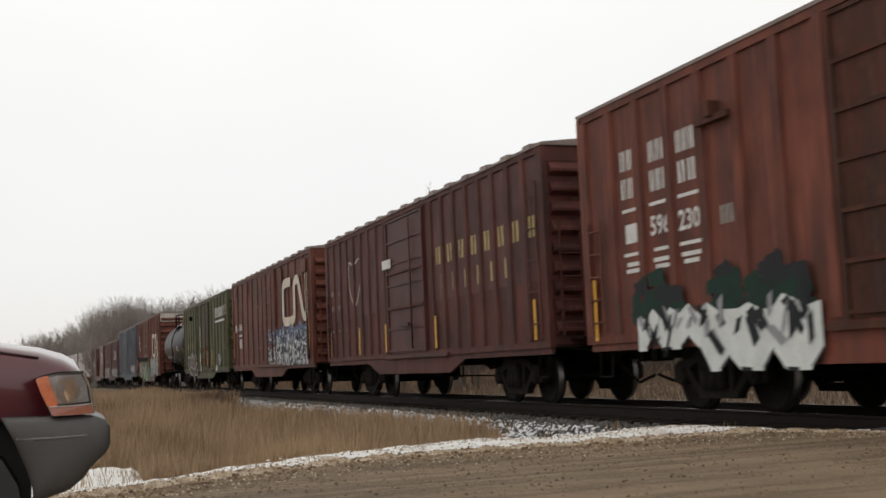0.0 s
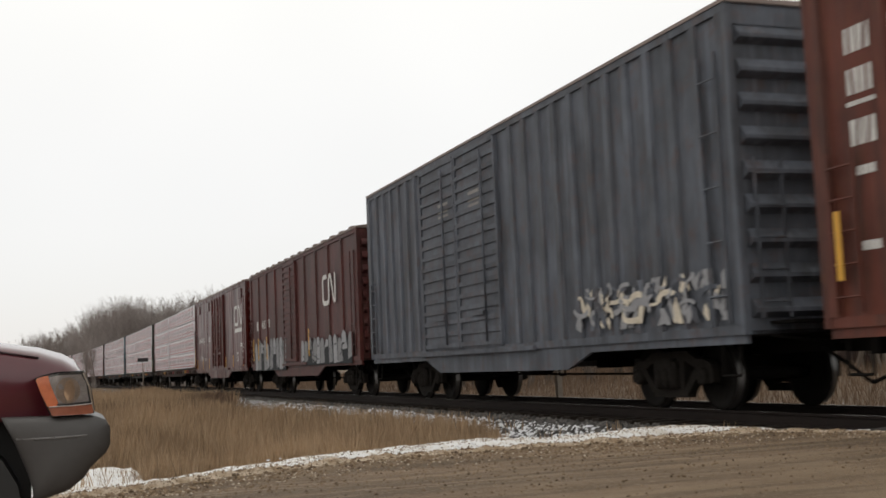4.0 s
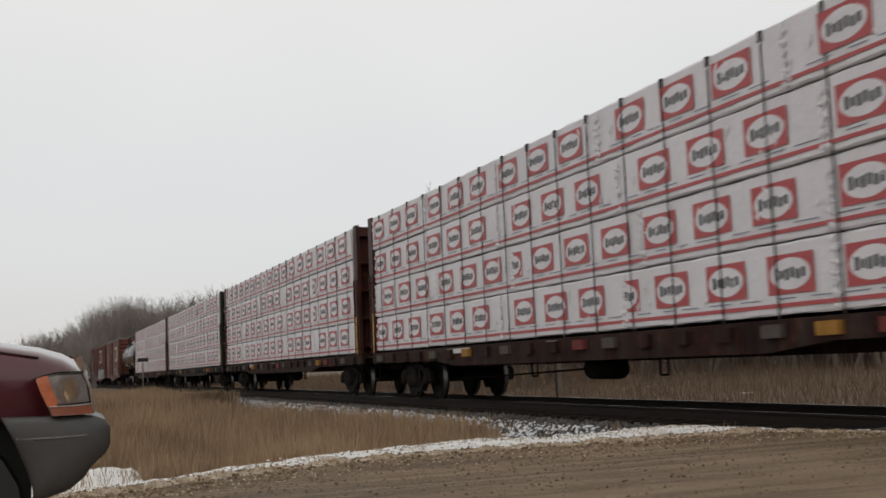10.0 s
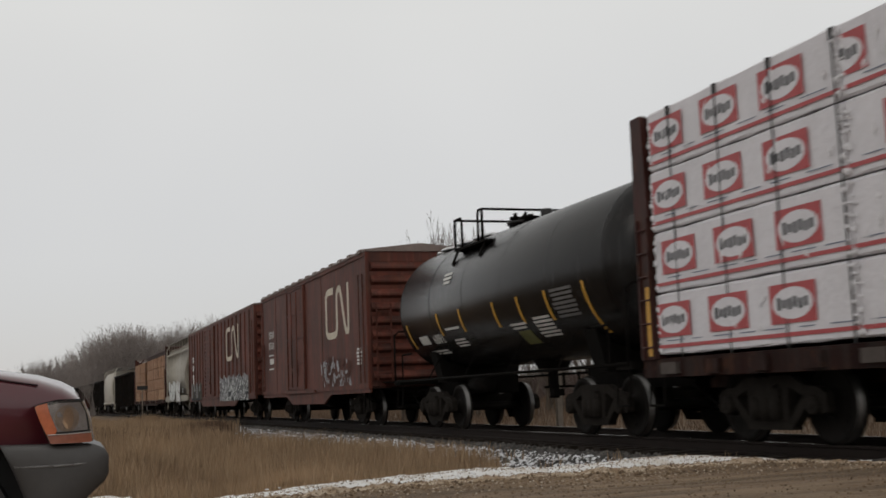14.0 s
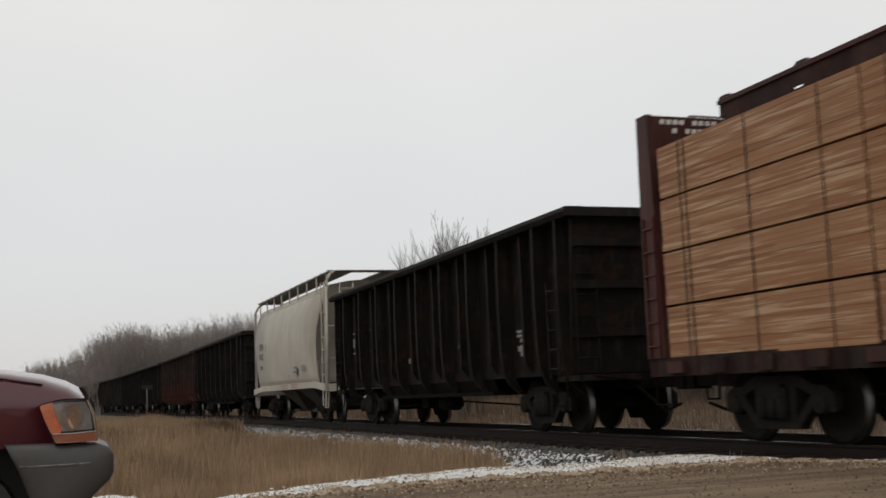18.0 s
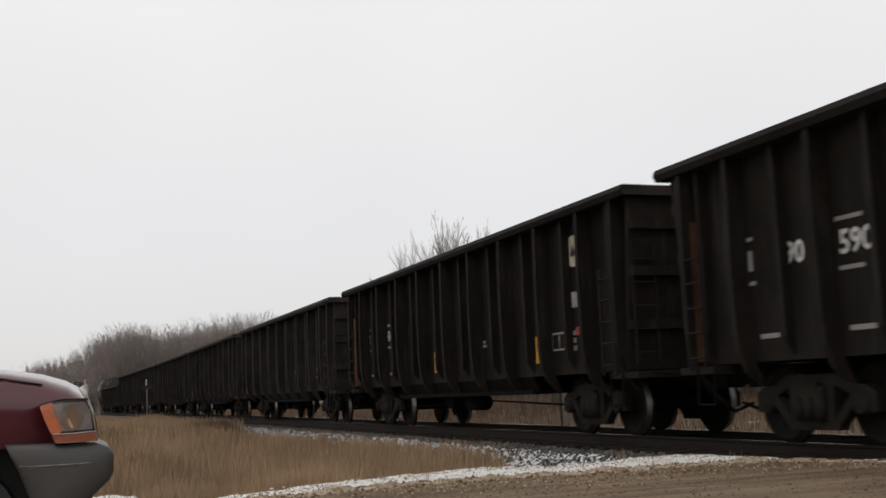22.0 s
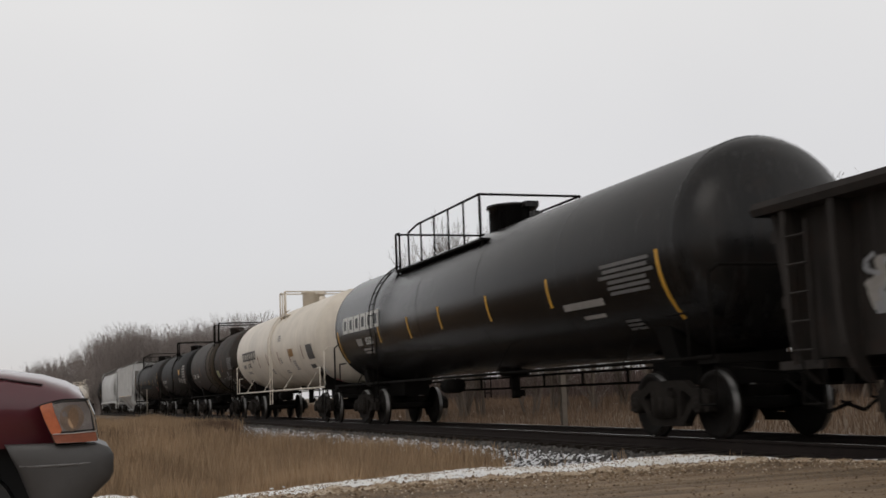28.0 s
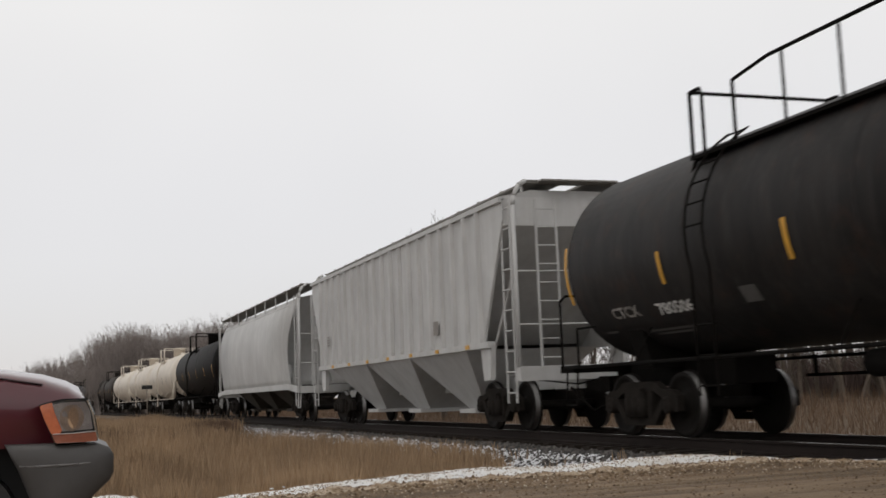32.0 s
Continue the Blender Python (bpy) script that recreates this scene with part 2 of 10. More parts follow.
M["gr_blue"] = plain("graffiti_blue", (0.05, 0.075, 0.16), 0.6, 0.0, 0.4, 3)
M["gr_grey"] = plain("graffiti_silver", (0.26, 0.26, 0.27), 0.5, 0.0, 0.4, 3)
M["gr_dull"] = plain("graffiti_dull_silver", (0.19, 0.19, 0.195), 0.6, 0.0, 0.5, 3)
M["snow"] = plain("crusted_snow", (0.82, 0.83, 0.85), 0.8, 0.0, 0.12, 9, 0.03)
M["wrap"] = plain("white_lumber_wrap", (0.68, 0.655, 0.68), 0.38, 0.0, 0.16, 1.2, 0.008)
M["tape"] = plain("crinkled_clear_tape", (0.80, 0.78, 0.80), 0.22, 0.0, 0.2, 9, 0.02)
M["wrap_red"] = plain("red_print", (0.42, 0.062, 0.066), 0.45, 0.0, 0.25, 5)
M["wrap_blue"] = plain("grey_blue_print", (0.16, 0.18, 0.24), 0.5, 0.0, 0.2, 5)
M["wrap_dark"] = plain("dark_grey_print", (0.06, 0.06, 0.065), 0.5, 0.0, 0.2, 5)
M["dull_block"] = plain("dusty_strap_winch", (0.085, 0.07, 0.062), 0.75, 0.0, 0.5, 6)
M["amber_block"] = plain("dusty_orange_strap_winch", (0.30, 0.15, 0.03), 0.7, 0.0, 0.5, 6)
M["red_block"] = plain("faded_red_strap_winch", (0.15, 0.035, 0.032), 0.75, 0.0, 0.5, 6)
M["strap"] = plain("black_tie_down_strap", (0.02, 0.02, 0.02), 0.6, 0.0, 0.3, 8)
M["wood_dark"] = plain("creosoted_tie_wood", (0.026, 0.02, 0.016), 0.95, 0.0, 0.5, 6, 0.01)
M["rail"] = plain("rusty_rail_steel", (0.017, 0.0115, 0.0095), 0.8, 0.0, 0.4, 6)
M["railtop"] = plain("polished_rail_head", (0.5, 0.49, 0.48), 0.25, 1.0, 0.1, 6)
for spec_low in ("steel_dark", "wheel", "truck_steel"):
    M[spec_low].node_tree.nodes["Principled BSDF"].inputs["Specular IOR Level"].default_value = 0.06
# ---- building tools ----
def done(bm, name, mats):
    me = bpy.data.meshes.new(name)
    bmesh.ops.recalc_face_normals(bm, faces=bm.faces)
    bm.to_mesh(me)
    bm.free()
    for m in mats if isinstance(mats, (list, tuple)) else [mats]:
        me.materials.append(m)
    return me


def piece(name, me, parent=None, m=None, label=""):
    """One mesh object, under a thing or a part."""
    ob = new(name, me)
    ob.parent = parent
    if m is not None:
        ob.matrix_basis = m
    return tagged(ob, label) if label else ob


def part(name, bm, material, parent, label="", m=None):
    return piece(name, done(bm, name, material), parent, m, label)


def thing(name, label, category, m=None, group="", kind=""):
    ob = tagged(new(name), label, category, group, kind)
    if m is not None:
        ob.matrix_basis = m
    return ob


def quad(bm, pts, mi=0):
    f = bm.faces.new([bm.verts.new(p) for p in pts])
    f.material_index = mi
    return f


def box(bm, x0, x1, y0, y1, z0, z1, mi=0):
    v = [bm.verts.new((x, y, z)) for z in (z0, z1) for x, y in ((x0, y0), (x1, y0), (x1, y1), (x0, y1))]
    for a in ((0, 3, 2, 1), (4, 5, 6, 7), (0, 1, 5, 4), (1, 2, 6, 5), (2, 3, 7, 6), (3, 0, 4, 7)):
        bm.faces.new([v[i] for i in a]).material_index = mi
    return v


def prism(bm, prof, a, b, axis="x", mi=0):
    """A closed outline of (u, v) drawn out from a to b. axis x: outline in y, z; y: in x, z; z: in x, y."""
    def at(u, v, w):
        return {"x": (w, u, v), "y": (u, w, v), "z": (u, v, w)}[axis]
    lo, hi = [bm.verts.new(at(u, v, a)) for u, v in prof], [bm.verts.new(at(u, v, b)) for u, v in prof]
    n = len(prof)
    for i in range(n):
        bm.faces.new((lo[i], lo[(i + 1) % n], hi[(i + 1) % n], hi[i])).material_index = mi
    bm.faces.new(lo[::-1]).material_index = mi
    bm.faces.new(hi).material_index = mi


def rod(bm, a, b, r, n=6, mi=0, r2=None):
    a, b = Vector(a), Vector(b)
    d = (b - a).normalized()
    u = d.orthogonal().normalized()
    w = d.cross(u)
    r2 = r if r2 is None else r2
    ra = [bm.verts.new(a + (u * math.cos(i * math.tau / n) + w * math.sin(i * math.tau / n)) * r) for i in range(n)]
    rb = [bm.verts.new(b + (u * math.cos(i * math.tau / n) + w * math.sin(i * math.tau / n)) * r2) for i in range(n)]
    for i in range(n):
        f = bm.faces.new((ra[i], ra[(i + 1) % n], rb[(i + 1) % n], rb[i]))
        f.smooth, f.material_index = n > 5, mi
    bm.faces.new(ra[::-1]).material_index = mi
    bm.faces.new(rb).material_index = mi


def pipe(bm, pts, r, n=6, mi=0):
    for a, b in zip(pts, pts[1:]):
        rod(bm, a, b, r, n, mi)


def lathe(bm, prof, axis="y", n=24, cx=0, cz=0, mi=0, smooth=True, centre=0.0):
    """prof: (along, radius) pairs turned about an axis."""
    rings = []
    for u, r in prof:
        ring = []
        for i in range(n):
            a = math.tau * i / n
            p = {"y": (cx + r * math.cos(a), u, cz + r * math.sin(a)), "x": (u, centre + r * math.cos(a), cz + r * math.sin(a)),
                 "z": (cx + r * math.cos(a), centre + r * math.sin(a), u)}[axis]
            ring.append(bm.verts.new(p))
        rings.append(ring)
    for p, q in zip(rings, rings[1:]):
        for i in range(n):
            f = bm.faces.new((p[i], p[(i + 1) % n], q[(i + 1) % n], q[i]))
            f.smooth, f.material_index = smooth, mi
    bm.faces.new(rings[0][::-1]).material_index = mi
    bm.faces.new(rings[-1]).material_index = mi


def letters(body, size, bold=0.0):
    """A flat mesh of some words in Blender's own font, centred; it stands in the y, z plane and reads from -x."""
    cu = bpy.data.curves.new("text", "FONT")
    cu.body, cu.size, cu.align_x, cu.align_y, cu.offset = body, size, "CENTER", "CENTER", bold
    cu.resolution_u = 2
    ob = bpy.data.objects.new("text", cu)
    scene.collection.objects.link(ob)
    me = bpy.data.meshes.new_from_object(ob)
    bpy.data.objects.remove(ob)
    # text x to -y, text y to z
    me.transform(Matrix(((0, 0, -1, 0), (-1, 0, 0, 0), (0, 1, 0, 0), (0, 0, 0, 1))))
    return me


def sign_text(parent, body, size, x, y, z, mat, squeeze=1.0, name="lettering", label=""):
    me = letters(body, size, 0.024 * size)
    me.materials.append(mat)
    return piece(name, me, parent, Matrix.Translation((x, y, z)) @ Matrix.Diagonal((1, squeeze, 1, 1)), label)


def bars(bm, x, y, z, w, h, rows=1, gap=0.5, mi=0, ragged=0.25, rnd=random):
    """Lines of writing that cannot be read: flat bars, centred at y, from z down."""
    for i in range(rows):
        ww = w * (1 - ragged * rnd.random())
        zz = z - i * h * (1 + gap)
        quad(bm, [(x, y + ww / 2, zz - h), (x, y - ww / 2, zz - h), (x, y - ww / 2, zz), (x, y + ww / 2, zz)], mi)


def stroke(bm, pts, w, x, mi=0):
    """A flat ribbon of width w along (y, z) points in the plane x."""
    pts = [Vector(p) for p in pts]
    prev = None
    for i, p in enumerate(pts):
        a, b = pts[max(0, i - 1)], pts[min(len(pts) - 1, i + 1)]
        d = (b - a).normalized()
        nrm = Vector((-d.y, d.x)) * w / 2
        cur = (bm.verts.new((x, (p + nrm).x, (p + nrm).y)), bm.verts.new((x, (p - nrm).x, (p - nrm).y)))
        if prev:
            bm.faces.new((prev[0], prev[1], cur[1], cur[0])).material_index = mi
        prev = cur


def smooth_path(pts, n=6):
    """Points on a soft curve through pts."""
    out = []
    p = [Vector(q) for q in pts]
    for i in range(len(p) - 1):
        a, b, c, d = p[max(0, i - 1)], p[i], p[i + 1], p[min(len(p) - 1, i + 2)]
        for k in range(n):
            s = k / n
            out.append(0.5 * ((2 * b) + (c - a) * s + (2 * a - 5 * b + 4 * c - d) * s * s + (3 * b - a - 3 * c + d) * s ** 3))
    return out + [p[-1]]


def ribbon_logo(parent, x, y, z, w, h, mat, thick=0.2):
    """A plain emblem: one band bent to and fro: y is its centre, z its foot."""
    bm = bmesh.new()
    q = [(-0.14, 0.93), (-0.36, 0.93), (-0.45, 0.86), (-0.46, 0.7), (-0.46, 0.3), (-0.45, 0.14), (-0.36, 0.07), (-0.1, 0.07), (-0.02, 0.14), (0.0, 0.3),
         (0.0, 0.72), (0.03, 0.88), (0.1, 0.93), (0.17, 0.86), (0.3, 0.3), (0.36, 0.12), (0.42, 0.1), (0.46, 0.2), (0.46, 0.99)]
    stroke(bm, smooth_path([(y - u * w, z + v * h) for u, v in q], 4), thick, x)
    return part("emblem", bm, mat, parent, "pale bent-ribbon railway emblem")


def blob(bm, cy, cz, ry, rz, x, mi, rnd, lumps=9, wob=0.28):
    pts = []
    for i in range(lumps * 3):
        a = math.tau * i / (lumps * 3)
        k = 1 + wob * math.sin(a * lumps / 2 + rnd.random() * 0.6) * rnd.random()
        pts.append((x, cy + ry * k * math.cos(a), cz + rz * k * math.sin(a)))
    quad(bm, pts, mi)


def shards(bm, x, y0, y1, z0, z1, palette, rnd, n, size, tall=1.6):
    """Angular scraps of sprayed colour, one over another."""
    for i in range(n):
        c, d = rnd.uniform(y0, y1), z0 + (z1 - z0) * rnd.random()
        k = rnd.randint(3, 6)
        a0, w = rnd.random() * 6.3, size * rnd.uniform(0.4, 1.2)
        lean = rnd.uniform(-0.5, 0.5)
        pts = []
        for j in range(k):
            a = a0 + math.tau * j / k
            u, v = w * rnd.uniform(0.6, 1.1) * math.cos(a), w * tall * rnd.uniform(0.6, 1.1) * math.sin(a)
            pts.append((x - 0.00006 * i, min(y1, max(y0, c + u + lean * v)), min(z1, max(z0, d + v))))
        quad(bm, pts, rnd.choice(palette))


def graffiti(parent, x, y0, y1, z0, z1, mats, seed, forms=6, label="", style="bubble"):
    """Spray paint without words. bubble: outlined swollen forms; block: angular bars; tangle: shards; cloud: soft patches."""
    rnd = random.Random(seed)
    bm = bmesh.new()
    n = len(mats) - 1
    step, tall = (y1 - y0) / forms, z1 - z0
    if style == "tangle":
        shards(bm, x, y0, y1, z0, z0 + tall * 0.85, list(range(n + 1)), rnd, forms * 16, 0.12, 1.9)
        for i in range(forms * 7):
            c, d, w, t = rnd.uniform(y0 + 0.2, y1 - 0.2), rnd.uniform(z0 + 0.15 * tall, z1 - 0.15 * tall), rnd.uniform(0.1, 0.3), tall * rnd.uniform(0.08, 0.22)
            a = rnd.random() * 6.3
            arc = [(c + w * math.cos(a + 0.6 * k), d + t * math.sin(a + 0.6 * k)) for k in range(5)]
            stroke(bm, [(min(y1, max(y0, u)), min(z1, max(z0, v))) for u, v in arc], rnd.uniform(0.04, 0.09), x - 0.012 - 0.0001 * i, (0, 1, n, 1)[i % 4])
    elif style == "facets":
        # a close mosaic of angular scraps: the upper rows mostly the second colour, the lower ones pale and dark
        nr, nc = max(4, round(tall / 0.115)), max(6, round((y1 - y0) / 0.13))
        pts = [[(y1 - (y1 - y0) * (c + (rnd.uniform(-0.42, 0.42) if 0 < c < nc else 0)) / nc, z0 + tall * (q + (rnd.uniform(-0.45, 0.45) if q else 0)) / nr - 0.12 * tall * abs(math.sin(c * 0.31 + seed)) * q / nr) for c in range(nc + 1)] for q in range(nr + 1)]
        for q in range(nr):
            for c in range(nc):
                a, b, d, e = pts[q][c], pts[q][c + 1], pts[q + 1][c + 1], pts[q + 1][c]
                for tri in (((a, b, d), (a, d, e)) if rnd.random() < 0.5 else ((a, b, e), (b, d, e))):
                    high = (q + rnd.random()) / nr
                    mi = 1 if rnd.random() < high ** 2.6 else rnd.choice((0, 0, 3, 2, 0, 3)) if rnd.random() < 0.92 else rnd.randrange(n + 1)
                    quad(bm, [(x, u, v) for u, v in tri], mi)
        for i in range(forms * 2):
            c, d, w, t = rnd.uniform(y0 + 0.3, y1 - 0.3), rnd.uniform(z0 + 0.2 * tall, z1 - 0.35 * tall), rnd.uniform(0.1, 0.26), tall * rnd.uniform(0.1, 0.24)
            a = rnd.random() * 6.3
            stroke(bm, [(c + w * math.cos(a + 0.5 * k), d + t * math.sin(a + 0.5 * k)) for k in range(5)], rnd.uniform(0.03, 0.06), x - 0.003 - 0.0001 * i, (2, 0, 2)[i % 3])
    elif style == "mass":
        # fat upright forms that merge, rounded at the top, dark lines and hollows between them
        k = forms * 2
        quad(bm, [(x, y0 + 0.1, z0), (x, y0 + 0.1, z1 - 0.25 * tall), (x, y1 - 0.1, z1 - 0.3 * tall), (x, y1 - 0.1, z0)], 0)
        for i in range(k):
            c, w = y1 - (y1 - y0) * (i + 0.5) / k, (y1 - y0) / k * rnd.uniform(0.44, 0.56)
            top, foot, lean = z1 - tall * rnd.uniform(0.0, 0.22), z0 + tall * rnd.uniform(0.0, 0.12), rnd.uniform(-0.12, 0.12)
            if i % 4 == 2:
                foot = z0 + tall * rnd.uniform(0.4, 0.55)
            ring = [(c + w, foot), (c + w * 0.9 + lean, top - w)] + [(c + lean + w * math.cos(a), top - w + w * math.sin(a)) for a in (0.5, 1.1, 1.6, 2.1, 2.7)] + [(c - w * 0.9 + lean, top - w), (c - w, foot + rnd.uniform(0, 0.1))]
            for j, (g, mi) in enumerate(((1.12, 0), (0.94, 1 + i % n))):
                quad(bm, [(x - 0.002 - 0.0012 * (i % 3) - 0.0006 * j, c + (u - c) * g, (foot + top) / 2 + (v - (foot + top) / 2) * (1.02 if g > 1 else 1.0)) for u, v in ring], mi)
        for i in range(forms * 5):
            c, d, w, t = rnd.uniform(y0 + 0.25, y1 - 0.25), rnd.uniform(z0 + 0.15 * tall, z1 - 0.25 * tall), rnd.uniform(0.06, 0.2), tall * rnd.uniform(0.05, 0.2)
            a = rnd.random() * 6.3
            stroke(bm, [(c + w * math.cos(a + 0.5 * q), d + t * math.sin(a + 0.5 * q)) for q in range(5)], rnd.uniform(0.02, 0.05), x - 0.008 - 0.0001 * i, 0 if i % 3 else 1)
    elif style == "puff":
        # a haze of silver paint under fat arched forms with dark edges
        for i in range(forms * 9):
            u = rnd.random()
            c = y0 + (y1 - y0) * u
            d = z0 + tall * (0.1 + 0.72 * rnd.random())
            blob(bm, c, d, rnd.uniform(0.22, 0.42), tall * rnd.uniform(0.12, 0.22), x - 0.00008 * i, n if i % 3 else 1, rnd, 7, 0.35)
        for i in range(forms):
            c, w = y1 - step * (i + 0.5), step * rnd.uniform(0.24, 0.3)
            top, foot, lean = z1 - tall * rnd.uniform(0.16, 0.3), z0 + tall * rnd.uniform(0.02, 0.12), rnd.uniform(-0.15, 0.15)
            short = z0 + tall * rnd.uniform(0.3, 0.6) if i % 2 else foot
            path = smooth_path([(c + w, short), (c + w + lean * 0.5, (short + top) / 2), (c + w * 0.7 + lean, top - w * 0.25), (c + lean, top), (c - w * 0.75 + lean, top - w * 0.3), (c - w + lean * 0.5, (foot + top) / 2), (c - w, foot)], 5)
            wide = step * rnd.uniform(0.34, 0.42)
            stroke(bm, path, wide + 0.13, x - 0.006 - 0.002 * i, 0)
            stroke(bm, path, wide, x - 0.007 - 0.002 * i, 1)
            stroke(bm, [(p.x + 0.05, p.y + 0.06) for p in path[9:20]], 0.025, x - 0.0076 - 0.002 * i, n)
        for i in range(forms * 9):
            # later scribbles, drips and dull scraps over the forms
            c, d, w, t = rnd.uniform(y0 + 0.2, y1 - 0.2), rnd.uniform(z0 + 0.1 * tall, z1 - 0.12 * tall), rnd.uniform(0.08, 0.3), tall * rnd.uniform(0.05, 0.16)
            a = rnd.random() * 6.3
            stroke(bm, smooth_path([(c + w * math.cos(a + 0.7 * k), d + t * math.sin(a + 0.7 * k)) for k in range(5)], 3), rnd.uniform(0.02, 0.06), x - 0.018 - 0.0001 * i, (0, n, 1, 0, n)[i % 5])
    elif style == "slab":
        # one broad band: a ragged top, pointed feet, thin dark wedges and grey shading over it
        k = forms * 3
        top = [(x, y1 - (y1 - y0) * i / k, z1 - tall * (0.02 + 0.2 * rnd.random())) for i in range(k + 1)]
        feet = []
        for i in range(k + 1):
            u = i / k
            drop = 0.34 - 0.3 * (1 if u > 0.42 else 0)
            feet.append((x, y1 - (y1 - y0) * u, z0 + tall * (drop + (0.22 if i % 4 == 2 else 0.02) * rnd.uniform(0.7, 1.2))))
        for i in range(k):
            quad(bm, [feet[i], feet[i + 1], top[i + 1], top[i]], 1)
        for i in range(forms * 7):
            c, d = rnd.uniform(y0 + 0.15, y1 - 0.15), rnd.uniform(z0 + 0.42 * tall, z1 - 0.15 * tall)
            w, t, lean = step * rnd.uniform(0.05, 0.16), tall * rnd.uniform(0.08, 0.26), rnd.uniform(-0.25, 0.25)
            e = x - 0.004 - 0.0002 * i
            quad(bm, [(e, c - w, d - t * 0.5), (e, c + w * 0.3, d - t), (e, c + w + lean, d + t * 0.6), (e, c - w * 0.3 + lean, d + t)], 0 if i % 3 else n)
        for i in range(k):
            if i % 2:
                a, b = feet[i], feet[i + 1]
                quad(bm, [(x - 0.003, a[1], a[2]), (x - 0.003, b[1], b[2]), (x - 0.003, b[1], b[2] + 0.04), (x - 0.003, a[1], a[2] + 0.05)], 0)
    elif style == "spikes":
        # tall thin slivers of paint crossing one another, ragged at the top
        for i in range(forms * 14):
            c, w, t = rnd.uniform(y0, y1), rnd.uniform(0.05, 0.16), tall * rnd.uniform(0.25, 0.7)
            d, lean = z0 + (tall - t) * rnd.random() ** 1.3, rnd.uniform(-0.2, 0.2)
            e = x - 0.0002 * i
            quad(bm, [(e, c + w, d), (e, c - w * 0.6, d + 0.04), (e, c - w * 0.3 + lean, d + t), (e, c + w * 0.5 + lean, d + t * 0.85)], rnd.randrange(n + 1))
    elif style == "balloon":
        # fat leaning lobes in two ranks, thinly outlined
        k = forms * 2
        for rank in (0, 1):
            for i in range(k):
                c, w = y1 - (y1 - y0) * (i + 0.5 + 0.3 * rank) / (k + 0.3), (y1 - y0) / k * rnd.uniform(0.5, 0.75)
                top, foot = (z1 - tall * rnd.uniform(0.0, 0.25), z0 + tall * 0.3) if not rank else (z0 + tall * rnd.uniform(0.4, 0.55), z0 + tall * rnd.uniform(0.0, 0.08))
                lean, cut = rnd.uniform(-0.32, 0.32), rnd.uniform(0.35, 0.95)
                if rank and rnd.random() < 0.3:
                    continue
                ring = [(c + w * cut, foot), (c + w + lean * 0.6, (foot + top) / 2), (c + w * 0.85 + lean, top - w * 0.8)] + [(c + lean + w * math.cos(a), top - w * 0.8 + w * 0.8 * math.sin(a)) for a in (0.6, 1.1, 1.6, 2.1, 2.6)]
                ring += [(c - w * 0.85 + lean, top - w * 0.8), (c - w + lean * 0.6, (foot + top) / 2), (c - w * cut, foot + 0.03)]
                mid = (foot + top) / 2
                for j, (g, mi) in enumerate(((0.028, 0), (0.0, 1 + i % n))):
                    quad(bm, [(x - 0.0016 * (i + k * rank) - 0.0008 * j, u + g * (1 if u > c + lean * 0.5 else -1), v + g * (1 if v > mid else -1)) for u, v in ring], mi)
    elif style == "cloud":
        for i in range(forms * 7):
            u = rnd.random()
            blob(bm, y0 + (y1 - y0) * u, z0 + tall * rnd.random() * (0.45 + 0.55 * abs(math.sin(u * 9 + seed))), tall * rnd.uniform(0.2, 0.5), tall * rnd.uniform(0.15, 0.35), x - 0.0001 * i, rnd.randrange(n + 1), rnd, 7, 0.4)
    else:
        for i in range(forms):
            c = y0 + step * (i + 0.5) + rnd.uniform(-0.1, 0.1) * step
            top, bot = z1 - rnd.random() * 0.12 * tall, z0 + rnd.random() * 0.08 * tall
            mid, half, hw = (top + bot) / 2, (top - bot) / 2, step * rnd.uniform(0.42, 0.56)
            lean = rnd.uniform(-0.15, 0.15) * step
            path = rnd.choice(([(c - hw * 0.7, bot), (c - hw * 0.3 + lean, mid), (c + lean, top), (c + hw * 0.4 + lean, mid), (c + hw * 0.8, bot)],
                               [(c + hw * 0.6, top), (c - hw * 0.5, top - half * 0.2), (c + hw * 0.4, mid), (c - hw * 0.6, bot + half * 0.3), (c + hw * 0.6, bot)],
                               [(c + hw * 0.6, top - half * 0.2), (c - hw * 0.2, top), (c - hw * 0.6, mid), (c - hw * 0.1, bot), (c + hw * 0.6, bot + half * 0.4)],
                               [(c - hw * 0.4 + lean, top), (c - hw * 0.3, mid), (c - hw * 0.5, bot), (c + hw * 0.6, bot + half * 0.1)]))
            if style == "bubble":
                path = smooth_path(path, 5)
            wide = step * (rnd.uniform(0.32, 0.42) if style == "bubble" else rnd.uniform(0.24, 0.34))
            stroke(bm, path, wide * 1.25, x - i * 0.0004, 0)
            stroke(bm, path, wide, x - 0.004 - i * 0.0004, 1 + i % n)
            shards(bm, x - 0.009, c - hw, c + hw, bot, top, list(range(n + 1)), rnd, 9, wide * 0.28, 1.4)
    return part("graffiti", bm, mats, parent, label or "sprayed graffiti forms")


